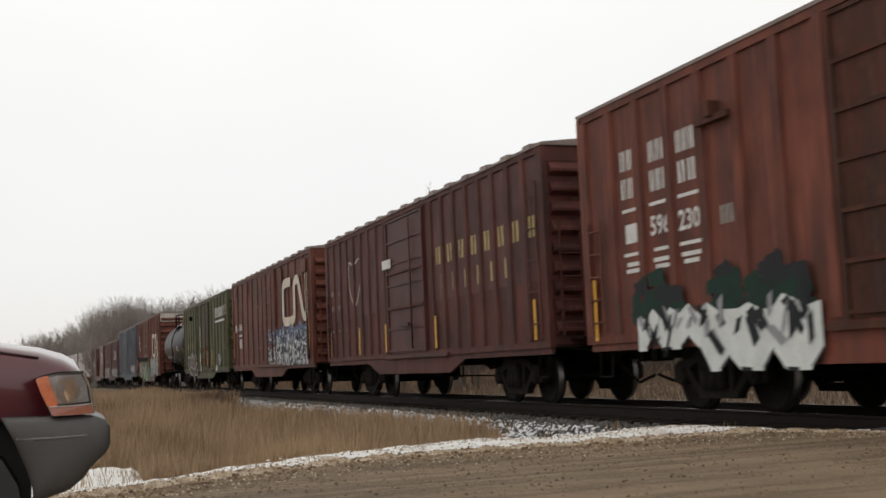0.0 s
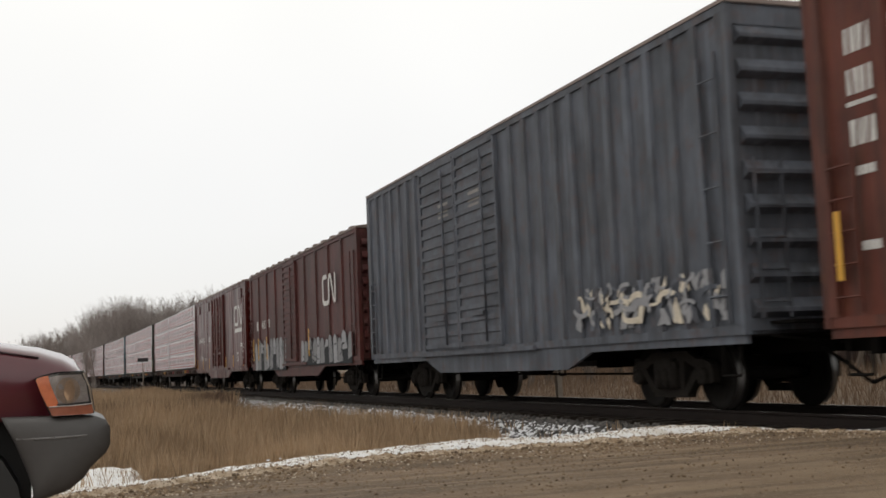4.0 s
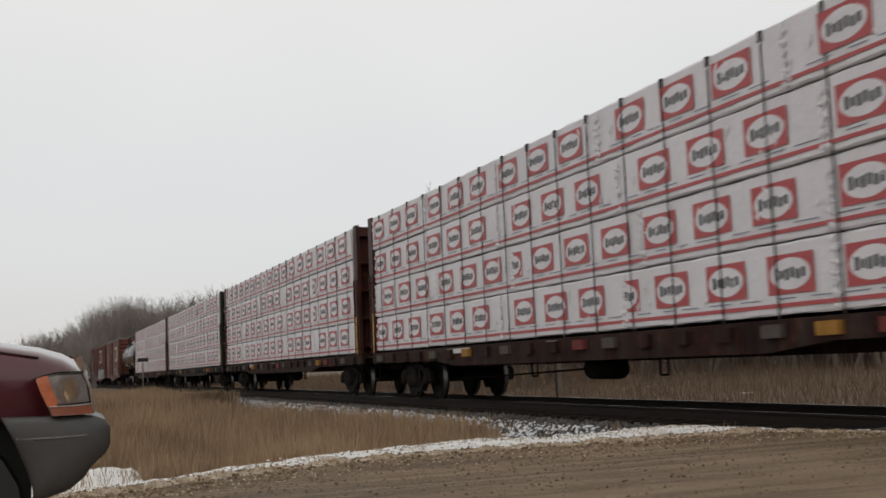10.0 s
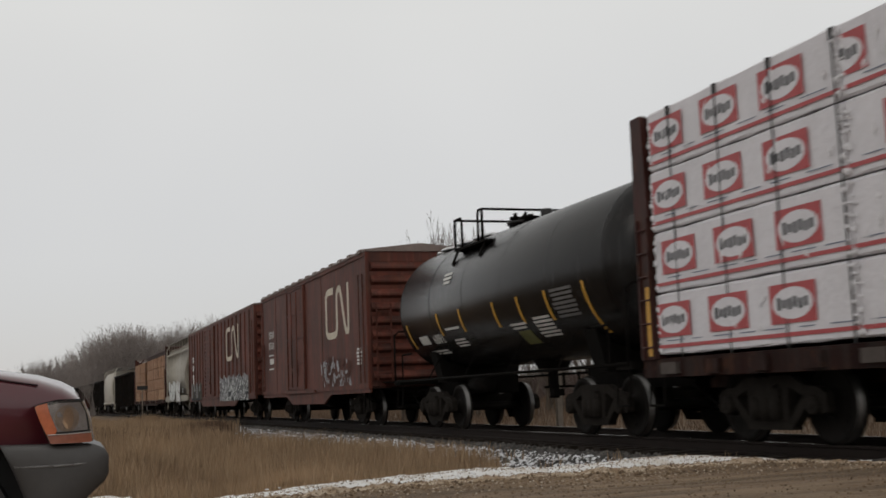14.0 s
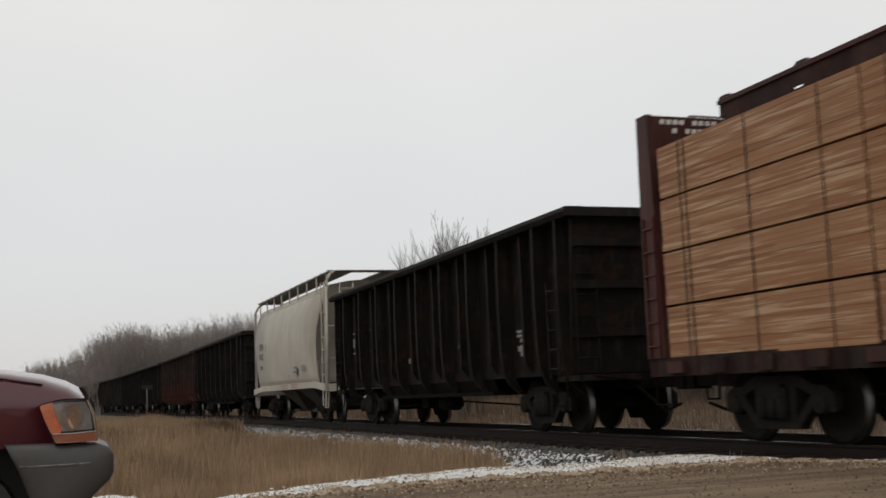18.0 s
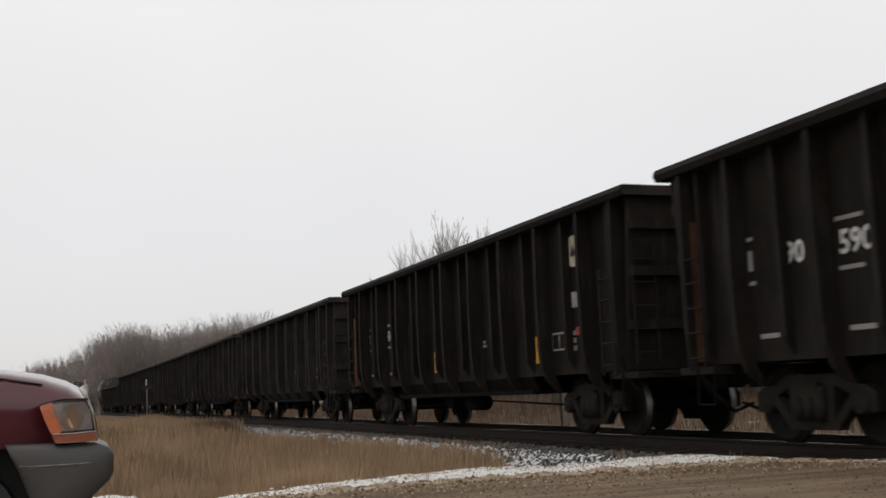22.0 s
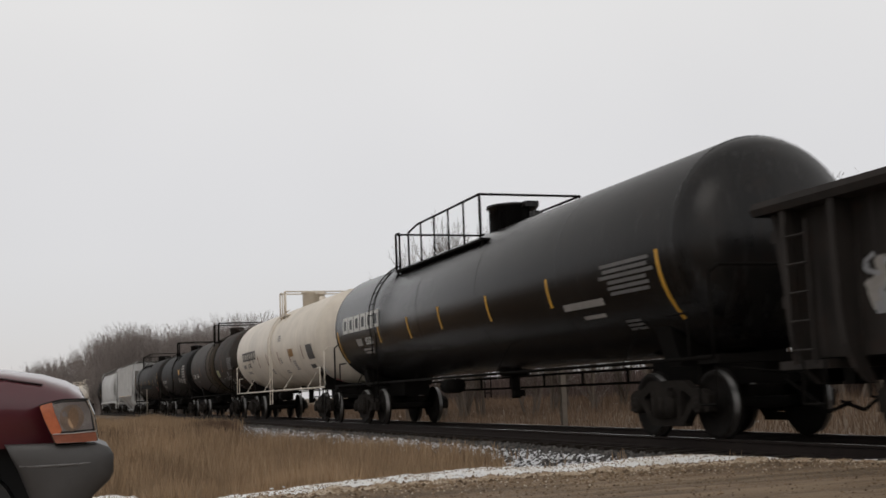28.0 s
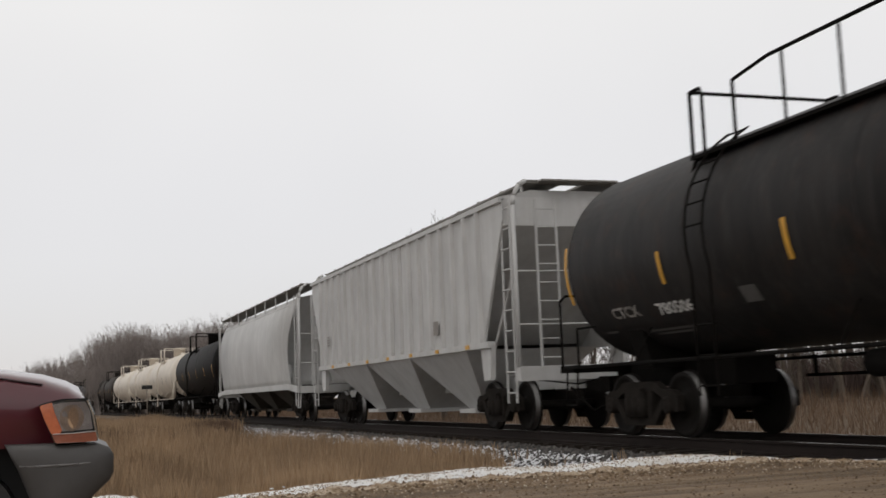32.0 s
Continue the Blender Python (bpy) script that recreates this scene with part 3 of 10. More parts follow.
def glyph(bm, x, y, z, w, h, rnd):
    """Where a large letter stands: a plain block parted by a slanting slit; y is the centre, z the top."""
    if h < 0.15:
        return quad(bm, [(x, y + w / 2, z - h), (x, y - w / 2, z - h), (x, y - w / 2, z), (x, y + w / 2, z)])
    c, slit, lean = w * rnd.uniform(-0.1, 0.1), w * rnd.uniform(0.1, 0.16), w * rnd.uniform(-0.14, 0.14)
    quad(bm, [(x, y + w / 2, z - h), (x, y + c + slit - lean, z - h), (x, y + c + slit + lean, z), (x, y + w / 2, z)])
    quad(bm, [(x, y + c - slit - lean, z - h), (x, y - w / 2, z - h), (x, y - w / 2, z), (x, y + c - slit + lean, z)])


def hollow(bm, x, y, z, w, h, thick, k):
    """Where a large outlined letter stands: a plain hollow block, open on one side; y is the centre, z the top."""
    up = thick * 1.5
    bands = [(-w / 2, w / 2, z - thick, z), (-w / 2, w / 2, z - h, z - h + thick), (w / 2 - up, w / 2, z - h + thick, z - thick), (-w / 2, -w / 2 + up, z - h + thick, z - thick)]
    for i, (y0, y1, z0, z1) in enumerate(bands):
        if i != (9, 1, 9, 9, 9, 1)[k % 6]:
            quad(bm, [(x, y + y1, z0), (x, y + y0, z0), (x, y + y0, z1), (x, y + y1, z1)])


# ---- the place: ground, track, road, verge ----
def track_at(s):
    """Pose on the centre line, s metres of track beyond the camera's foot; straight, then a gentle left bend."""
    if s <= CURVE_Y:
        return pose(TRACK_X, s, 0)
    a = (s - CURVE_Y) / CURVE_R
    return pose(TRACK_X - CURVE_R * (1 - math.cos(a)), CURVE_Y + CURVE_R * math.sin(a), 0, 0, 0, math.degrees(a))


def track_x(y):
    return TRACK_X if y < CURVE_Y else TRACK_X - (y - CURVE_Y) ** 2 / (2 * CURVE_R)


def smooth(a, b, v):
    u = min(1.0, max(0.0, (v - a) / (b - a)))
    return u * u * (3 - 2 * u)


def road_edge(x):
    """The far edge of the gravel road, across the track's direction."""
    return 9.0 + 1.55 * smooth(-0.8, 3.2, x) - 1.0 * smooth(6.8, 8.4, x) + 0.05 * math.sin(x * 2.1) + 0.03 * math.sin(x * 5.3)


def ground_z(x, y):
    dx = x - track_x(y)
    verge = -0.62 - 0.1 * math.sin(x * 0.21 + y * 0.13)
    if dx > 0:
        verge = -0.75 + 0.6 * smooth(4, 30, dx)
    off = 1 - smooth(0.0, 3.2, y - road_edge(x))
    off *= 1 - smooth(0, 5, -9 - y)
    z = verge * (1 - off) - 0.22 * off
    bank = 1 - smooth(1.75, 4.6, abs(dx))
    z = z * (1 - bank) + (-0.24) * bank
    cross = smooth(0.0, 0.9, road_edge(x) - y) * smooth(-9, -8, y)
    if abs(dx) < 3.2:
        z = z * (1 - cross) + (-0.20 - 0.02 * smooth(1.2, 3.2, abs(dx))) * cross
        if abs(dx) < 1.75:
            z -= 0.10 * cross
    return z + 0.012 * noise.noise((x * 1.3, y * 1.3, 0)) + 0.02 * noise.noise((x * 0.4, y * 0.4, 3))


def ground_mat():
    m, t, b = shader("snow_dusted_earth")
    co = t.nodes.new("ShaderNodeTexCoord")
    v = co.outputs["Object"]
    base = mixc(t, noisy(t, v, 0.5, 5), (0.105, 0.07, 0.042), (0.16, 0.11, 0.068))
    base = mixc(t, times(t, noisy(t, v, 14, 4), 0.5), base, (0.10, 0.075, 0.05))
    base = mixc(t, noisy(t, v, 1.1, 6, 0.66, 0.72), base, (0.75, 0.76, 0.78))
    t.links.new(base, b.inputs["Base Color"])
    b.inputs["Roughness"].default_value = 0.95
    relief(t, b, noisy(t, v, 22, 5), 0.6, 0.03)
    return m


def grid_sheet(name, xs, ys, height, mat, label, kind="structure", cat="ground"):
    verts = [(x, y, height(x, y)) for y in ys for x in xs]
    nx = len(xs)
    faces = [(j * nx + i, j * nx + i + 1, (j + 1) * nx + i + 1, (j + 1) * nx + i) for j in range(len(ys) - 1) for i in range(nx - 1)]
    me = bpy.data.meshes.new(name)
    me.from_pydata(verts, [], faces)
    me.polygons.foreach_set("use_smooth", [True] * len(faces))
    me.materials.append(mat)
    return tagged(new(name, me), label, cat, kind=kind)


def steps(*runs):
    out = []
    for a, b, d in runs:
        n = max(1, round((b - a) / d))
        out += [a + (b - a) * i / n for i in range(n)]
    return out + [runs[-1][1]]


ground = grid_sheet("ground", steps((-2600, -300, 460), (-300, -60, 30), (-60, -10, 4), (-10, 18, 0.35), (18, 60, 3), (60, 300, 30), (300, 2600, 460)),
                    steps((-1500, -60, 240), (-60, -12, 6), (-12, 9, 1.0), (9, 18, 0.25), (18, 60, 1.0), (60, 160, 4), (160, 400, 20), (400, 4200, 380)),
                    ground_z, ground_mat(), "tan winter field of dead grass with thin snow")


def road_mat():
    m, t, b = shader("wet_brown_gravel")
    co = t.nodes.new("ShaderNodeTexCoord")
    v = co.outputs["Object"]
    mp = t.nodes.new("ShaderNodeMapping")
    mp.inputs["Scale"].default_value = (0.12, 1.2, 1)
    t.links.new(v, mp.inputs["Vector"])
    base = mixc(t, noisy(t, v, 1.2, 6), (0.215, 0.145, 0.084), (0.32, 0.226, 0.14))
    base = mixc(t, times(t, noisy(t, mp.outputs[0], 2.2, 4, 0.42, 0.6), 0.8), base, (0.12, 0.078, 0.044))
    base = mixc(t, times(t, noisy(t, mp.outputs[0], 5.5, 5, 0.54, 0.66), 0.5), base, (0.36, 0.265, 0.17))
    base = mixc(t, noisy(t, v, 28, 6, 0.55, 0.72), base, (0.34, 0.26, 0.178))
    base = mixc(t, noisy(t, v, 13, 5, 0.66, 0.74), base, (0.10, 0.066, 0.04))
    t.links.new(base, b.inputs["Base Color"])
    b.inputs["Roughness"].default_value = 0.8
    relief(t, b, noisy(t, v, 16, 8, 0.3, 0.7, 0.7), 0.7, 0.05)
    return m


def road_z(x, y):
    r = -0.07 + 0.014 * math.sin(y * 1.9 + 0.25 * math.sin(x * 0.4)) + 0.012 * noise.noise((x * 0.9, y * 2.5, 1)) + 0.007 * noise.noise((x * 6, y * 6, 4))
    r += 0.03 * (smooth(0.9, 0.25, road_edge(x) - y)) * (0.6 + 0.8 * abs(noise.noise((x * 2.2, y * 2, 8))))
    return r - 0.30 * smooth(0.14, 0.0, road_edge(x) - y)


def road_sheet():
    M["road"] = road_mat()
    xs = steps((-60, -6, 1.5), (-6, 8.15, 0.09))
    rows = [0, 0.06, 0.14, 0.22, 0.3, 0.38, 0.46, 0.55, 0.65, 0.75, 0.87, 1.0, 1.15, 1.3, 1.5, 1.7, 1.9, 2.1, 2.4, 2.7, 3, 3.4, 3.8, 4.3, 5, 6, 7.5, 9.5, 12, 15, 19]
    verts, faces = [], []
    for d in rows:
        for x in xs:
            y = road_edge(x) - d
            verts.append((x, y, road_z(x, y)))
    nx = len(xs)
    for j in range(len(rows) - 1):
        for i in range(nx - 1):
            faces.append((j * nx + i, (j + 1) * nx + i, (j + 1) * nx + i + 1, j * nx + i + 1))
    me = bpy.data.meshes.new("road")
    me.from_pydata(verts, [], faces)
    me.polygons.foreach_set("use_smooth", [True] * len(faces))
    me.materials.append(M["road"])
    return tagged(new("road", me), "brown gravel road with wet wheel ruts, leading to the crossing", "road", kind="structure")


road = road_sheet()


def scatter(name, spots, shapes, mat, label, cat, kind="stuff"):
    """Many small solids joined in one mesh. spots: x, y, z, size, turn, squash."""
    verts, faces = [], []
    for k, (x, y, z, s, turn, sq) in enumerate(spots):
        vs, fs = shapes[k % len(shapes)]
        c, d = math.cos(turn), math.sin(turn)
        o = len(verts)
        verts += [(x + s * (c * u - d * v), y + s * (d * u + c * v), z + s * sq * w) for u, v, w in vs]
        faces += [tuple(i + o for i in f) for f in fs]
    me = bpy.data.meshes.new(name)
    me.from_pydata(verts, [], faces)
    me.materials.append(mat)
    return tagged(new(name, me), label, cat, kind=kind)


def crumb_shapes(seed):
    rnd = random.Random(seed)
    out = []
    for _ in range(6):
        vs = [(rnd.uniform(0.7, 1.2) * a, rnd.uniform(0.7, 1.2) * b, rnd.uniform(0.7, 1.2) * c) for a, b, c in
              ((1, 0, 0), (-1, 0, 0), (0, 1, 0), (0, -1, 0), (0, 0, 1), (0, 0, -1))]
        fs = [(0, 2, 4), (2, 1, 4), (1, 3, 4), (3, 0, 4), (2, 0, 5), (1, 2, 5), (3, 1, 5), (0, 3, 5)]
        out.append((vs, fs))
    return out


rnd = random.Random(11)
# crushed stone of the track bed, the near shoulder first, then the far one
spots = []
for _ in range(26000):
    y = 10.8 + 55 * rnd.random() ** 1.7
    dx = -rnd.uniform(0.4, 4.4)
    if rnd.random() < 0.12:
        dx = rnd.uniform(-0.5, 2.8)
    x = track_x(y) + dx
    if y < road_edge(min(x, 8.2)) + 0.1:
        continue
    s = rnd.uniform(0.022, 0.05) * (1 + 0.006 * y)
    spots.append((x, y, ground_z(x, y) + s * 0.25, s, rnd.random() * 6.3, rnd.uniform(0.6, 0.9)))
scatter("ballast_stones", spots, crumb_shapes(3), stuff_mat("crushed_grey_stone", (0.03, 0.028, 0.026), (0.065, 0.06, 0.056), (0.14, 0.13, 0.12)),
        "dark crushed-stone ballast along the track", "ballast")
# snow lying in lumps between the stones, thickest at the foot of the bank
spots = []
for _ in range(46000):
    y = 10.9 + 60 * rnd.random() ** 1.6
    dx = -1.9 - 2.9 * rnd.random() ** 0.75
    x = track_x(y) + dx
    if y < road_edge(min(x, 8.2)) - 0.05 or noise.noise((x * 2.3, y * 1.2, 2)) + 0.5 * noise.noise((x * 9, y * 7, 6)) < rnd.uniform(-0.75, 0.1) + 0.16 * (dx + 2.8):
        continue
    s = rnd.uniform(0.02, 0.05)
    spots.append((x, y, ground_z(x, y) + 0.015, s, rnd.random() * 6.3, rnd.uniform(0.35, 0.7)))
scatter("ballast_snow", spots, crumb_shapes(4), M["snow"], "old snow lying between the ballast stones", "snow")


def dirty_mat():
    m, t, b = shader("gritty_brown_snow")
    co = t.nodes.new("ShaderNodeTexCoord")
    v = co.outputs["Object"]
    base = mixc(t, noisy(t, v, 7, 6, 0.36, 0.62), (0.40, 0.28, 0.17), (0.74, 0.62, 0.48))
    base = mixc(t, noisy(t, v, 45, 4, 0.56, 0.68), base, (0.15, 0.095, 0.055))
    t.links.new(base, b.inputs["Base Color"])
    b.inputs["Roughness"].default_value = 0.9
    relief(t, b, noisy(t, v, 40, 6, 0.3, 0.7, 0.7), 0.8, 0.03)
    return m


def ridge_mat():
    m, t, b = shader("ploughed_snow")
    co = t.nodes.new("ShaderNodeTexCoord")
    v = co.outputs["Object"]
    base = mixc(t, noisy(t, v, 5, 6, 0.5, 0.76), (0.92, 0.92, 0.91), (0.74, 0.68, 0.6))
    base = mixc(t, noisy(t, v, 38, 5, 0.69, 0.77), base, (0.45, 0.36, 0.26))
    t.links.new(base, b.inputs["Base Color"])
    b.inputs["Roughness"].default_value = 0.8
    relief(t, b, noisy(t, v, 35, 6, 0.3, 0.7, 0.7), 0.6, 0.03)
    return m


def snow_edge():
    """The ploughed ridge of snow along the road's far edge: clean behind, brown with grit in front."""
    def lumps(x, y):
        return 0.5 * noise.noise((x * 3.1, y * 4, 2)) + 0.35 * noise.noise((x * 9, y * 9, 5)) + 0.25 * noise.noise((x * 23, y * 23, 8))

    def sheet(name, ds, height, mat, label):
        xs = steps((-3.4, 8.25, 0.035))
        verts = [(x, road_edge(x) + d, height(x, road_edge(x) + d, d)) for d in ds for x in xs]
        nx = len(xs)
        faces = [(j * nx + i, j * nx + i + 1, (j + 1) * nx + i + 1, (j + 1) * nx + i) for j in range(len(ds) - 1) for i in range(nx - 1)]
        me = bpy.data.meshes.new(name)
        me.from_pydata(verts, [], faces)
        me.materials.append(mat)
        return tagged(new(name, me), label, "snow", kind="stuff")

    def clean(x, y, d):
        back = smooth(0.5, 1.15, d)
        base = (-0.12 + 0.02 * smooth(-0.3, -0.05, d)) * (1 - back) + (ground_z(x, y) - 0.05) * back
        fade = (1 - 0.75 * smooth(6.6, 8.0, x)) * (0.25 + 0.45 * smooth(0.9, 2.0, x) + 0.4 * smooth(2.0, 4.5, x))
        return base + fade * 0.11 * math.exp(-(max(0, abs(d - 0.2) - 0.16) / 0.2) ** 2) * (1 + 0.3 * noise.noise((x * 0.9, 3, 1))) + 0.03 * lumps(x, y)

    def brown(x, y, d):
        rise = math.exp(-((d + 0.27) / (0.16 + 0.06 * noise.noise((x * 1.3, 0, 3)))) ** 2)
        return road_z(x, y - 0.25 if d > -0.2 else y) - 0.03 + 0.05 * rise + 0.045 * lumps(x, y) * (0.3 + rise)
    sheet("snow_bank", [-0.5 + 0.036 * k for k in range(46)], clean, ridge_mat(), "low ploughed ridge of crusted snow along the road edge")
    M["dirty"] = dirty_mat()
    sheet("dirty_snow", [-0.95 + 0.036 * k for k in range(26)], brown, M["dirty"], "brown gritty snow at the road edge")
    crumbs = []
    for _ in range(4200):
        x = rnd.uniform(-3.0, 7.6)
        d = rnd.uniform(-0.3, 0.35)
        s = rnd.uniform(0.004, 0.011)
        y = road_edge(x) + d
        crumbs.append((x, y, max(clean(x, y, d), brown(x, y, d) if d < -0.05 else -1) + s * 0.3, s, rnd.random() * 6.3, 0.8))
    for _ in range(3600):
        x = rnd.uniform(-3.0, 8.2)
        d = rnd.gauss(-0.5, 0.25)
        y = road_edge(x) + d
        s = rnd.uniform(0.005, 0.015)
        z = max(clean(x, y, d) if d > -0.1 else -1, brown(x, y, d) if d < 0.05 else -1, road_z(x, y) if d < -0.2 else -1)
        crumbs.append((x, y, z + s * 0.2, s, rnd.random() * 6.3, rnd.uniform(0.6, 0.9)))
    scatter("snow_crumbs", crumbs, crumb_shapes(6), stuff_mat("gritty_snow_crumbs", (0.12, 0.075, 0.045), (0.30, 0.21, 0.13), (0.60, 0.52, 0.42)), "crumbs of brown gritty snow at the road edge", "snow")
    drift = []
    for _ in range(4200):
        x = rnd.uniform(-1.2, 1.6)
        y = road_edge(x) + 0.1 + 2.2 * rnd.random() ** 1.4
        if noise.noise((x * 1.5, y * 1.5, 9)) < -0.05:
            continue
        s = rnd.uniform(0.04, 0.09)
        drift.append((x, y, ground_z(x, y) + 0.02, s, rnd.random() * 6.3, 0.4))
    for _ in range(260):
        y = road_edge(1.0) + 0.6 + 6.0 * rnd.random() ** 1.3
        x = rnd.uniform(-0.08 * y, 5.2)
        if noise.noise((x * 1.6, y * 1.2, 19)) < 0.12:
            continue
        for _ in range(4):
            drift.append((x + rnd.gauss(0, 0.04), y + rnd.gauss(0, 0.04), ground_z(x, y) + 0.05 + 0.22 * rnd.random(), rnd.uniform(0.008, 0.02), rnd.random() * 6.3, 0.5))
    for _ in range(900):
        y = 10.6 + 2.2 * rnd.random()
        x = rnd.gauss(-0.02 * y, 0.35)
        if noise.noise((x * 2.6, y * 2.1, 23)) < 0.15:
            continue
        drift.append((x, y, ground_z(x, y) + 0.1 + 0.42 * rnd.random(), rnd.uniform(0.012, 0.03), rnd.random() * 6.3, 0.5))
    scatter("snow_drift", drift, crumb_shapes(5), M["snow"], "thin crusted snow among the grass stems", "snow")


snow_edge()


def snow_cover(x, y):
    """How far the open patch of snow behind the road's edge covers a spot."""
    n = noise.noise((x * 1.4, y * 0.9, 31)) + 0.4 * noise.noise((x * 5, y * 4, 33))
    return (1 - smooth(0.75, 1.25, x + 0.35 * n)) * (1 - smooth(12.4, 14.0, y + 0.9 * n))


def snow_hollow(x, y):
    c = snow_cover(x, y)
    lump = 0.03 * noise.noise((x * 4, y * 4, 35)) + 0.018 * noise.noise((x * 13, y * 13, 36))
    return (ground_z(x, y) - 0.08) * (1 - c) + (-0.115 + lump) * c


grid_sheet("snow_patch", steps((-2.2, 1.9, 0.05)), steps((9.4, 14.8, 0.05)), snow_hollow, ridge_mat(), "open patch of crusted snow behind the road edge", "stuff", "snow")
spots = []
for _ in range(9000):
    x = rnd.uniform(-4, 8.1)
    d = 0.05 + 4.5 * rnd.random() ** 3.2
    y = road_edge(x) - d
    s = rnd.uniform(0.005, 0.02) * (1.3 if d < 0.8 else 0.8)
    spots.append((x, y, road_z(x, y) + s * 0.3, s, rnd.random() * 6.3, 0.7))
scatter("road_gravel", spots, crumb_shapes(7), stuff_mat("frozen_gravel_lumps", (0.10, 0.065, 0.038), (0.19, 0.127, 0.075), (0.30, 0.215, 0.135)),
        "frozen gravel clods strewn along the road edge", "gravel")


# ---- rails, ties, crossing ----
def rail_run(off):
    bm = bmesh.new()
    prof = [(-0.07, -0.17), (0.07, -0.17), (0.07, -0.155), (0.012, -0.14), (0.012, -0.04), (0.036, -0.03), (0.036, -0.004), (0.03, 0.0), (-0.03, 0.0), (-0.036, -0.004),
            (-0.036, -0.03), (-0.012, -0.04), (-0.012, -0.14), (-0.07, -0.155)]
    prev = None
    for s in steps((-160, 75, 47), (75, 1100, 25)):
        m = track_at(s)
        ring = [bm.verts.new(m @ Vector((off + u, 0, v))) for u, v in prof]
        if prev:
            for i in range(len(prof)):
                f = bm.faces.new((prev[i], prev[(i + 1) % 14], ring[(i + 1) % 14], ring[i]))
                f.material_index = 1 if i == 7 else 0
        prev = ring
    return bm


track = thing("railway_track", "single railway track of rusty rails on dark wooden ties", "railway track", kind="structure")
for off in (-0.7535, 0.7535):
    part("rail", rail_run(off), [M["rail"], M["railtop"]], track, "rusty rail with a polished head")
bm = bmesh.new()
box(bm, -1.3, 1.3, -0.115, 0.115, -0.32, -0.165)
tie_me = done(bm, "tie", M["wood_dark"])
for i in range(150):
    s = 10.9 + i * 0.53
    piece("tie", tie_me, track, track_at(s) @ pose(0, 0, 0, 0, 0, 1.2 * math.sin(i * 2.3)))
verts, faces = [], []
for k in list(range(-60, 20)) + list(range(170, 700)):
    m = track_at(10.9 + k * 0.53 if k > 0 else -9.5 - (20 - k) * 0.53)
    o = len(verts)
    verts += [m @ Vector(p) for p in ((-1.3, -0.115, -0.17), (1.3, -0.115, -0.17), (1.3, 0.115, -0.17), (-1.3, 0.115, -0.17), (-1.3, -0.115, -0.32), (1.3, -0.115, -0.32), (1.3, 0.115, -0.32), (-1.3, 0.115, -0.32))]
    faces += [tuple(o + i for i in f) for f in ((0, 1, 2, 3), (0, 4, 5, 1), (1, 5, 6, 2), (2, 6, 7, 3), (3, 7, 4, 0))]
me = bpy.data.meshes.new("far_ties")
me.from_pydata(verts, [], faces)
me.materials.append(M["wood_dark"])
tagged(piece("far_ties", me, track), "dark wooden ties further along", kind="stuff")

M["asphalt"] = plain("worn_grey_asphalt", (0.05, 0.046, 0.042), 0.85, 0.0, 0.4, 3, 0.01)
crossing = thing("level_crossing", "worn asphalt and timber road crossing between the rails", "crossing", kind="structure")
bm = bmesh.new()
prism(bm, [(7.85, -0.16), (8.1, -0.05), (8.95, -0.012), (8.95, -0.2), (7.85, -0.2)], -7.5, 9.75, "y")
part("approach_slab", bm, M["asphalt"], crossing)
bm = bmesh.new()
prism(bm, [(13.3, -0.2), (10.64, -0.2), (10.64, -0.012), (12.9, -0.035)], -7.5, 9.75, "y")
part("approach_slab", bm, M["asphalt"], crossing)
for i in range(5):
    bm = bmesh.new()
    box(bm, TRACK_X - 0.64 + i * 0.256, TRACK_X - 0.64 + i * 0.256 + 0.245, -7.5, 9.7, -0.16, -0.012)
    part("crossing_plank", bm, M["wood_dark"], crossing)


# ---- dead grass ----
def blades(name, n, spot, mat, label, seed, wide=0.011, bend=0.28):
    r = np.random.RandomState(seed)
    P = np.array([spot(r) for _ in range(n)])
    x, y, h = P[:, 0], P[:, 1], P[:, 2]
    z = np.array([ground_z(a, b) for a, b in zip(x, y)]) - 0.03
    a = r.uniform(0, 6.28, n)
    w = wide * r.uniform(0.6, 1.5, n) * (1 + 0.02 * np.hypot(x, y))
    dx, dy = np.cos(a) * w, np.sin(a) * w
    b = r.uniform(0, 6.28, n)
    k = bend * h * r.uniform(0.2, 1.2, n)
    bx, by = np.cos(b) * k, np.sin(b) * k
    V = np.empty((n, 5, 3))
    V[:, 0] = np.stack([x - dx, y - dy, z], 1)
    V[:, 1] = np.stack([x + dx, y + dy, z], 1)
    V[:, 2] = np.stack([x + dx * 0.8 + bx * 0.4, y + dy * 0.8 + by * 0.4, z + h * 0.6], 1)
    V[:, 3] = np.stack([x - dx * 0.8 + bx * 0.4, y - dy * 0.8 + by * 0.4, z + h * 0.6], 1)
    V[:, 4] = np.stack([x + bx, y + by, z + h], 1)
    me = bpy.data.meshes.new(name)
    o = np.arange(n) * 5
    faces = np.concatenate([np.stack([o, o + 1, o + 2, o + 3], 1)]).tolist() + np.stack([o + 3, o + 2, o + 4], 1).tolist()
    me.from_pydata(V.reshape(-1, 3).tolist(), [], faces)
    me.materials.append(mat)
    return tagged(new(name, me), label, "grass", kind="stuff")


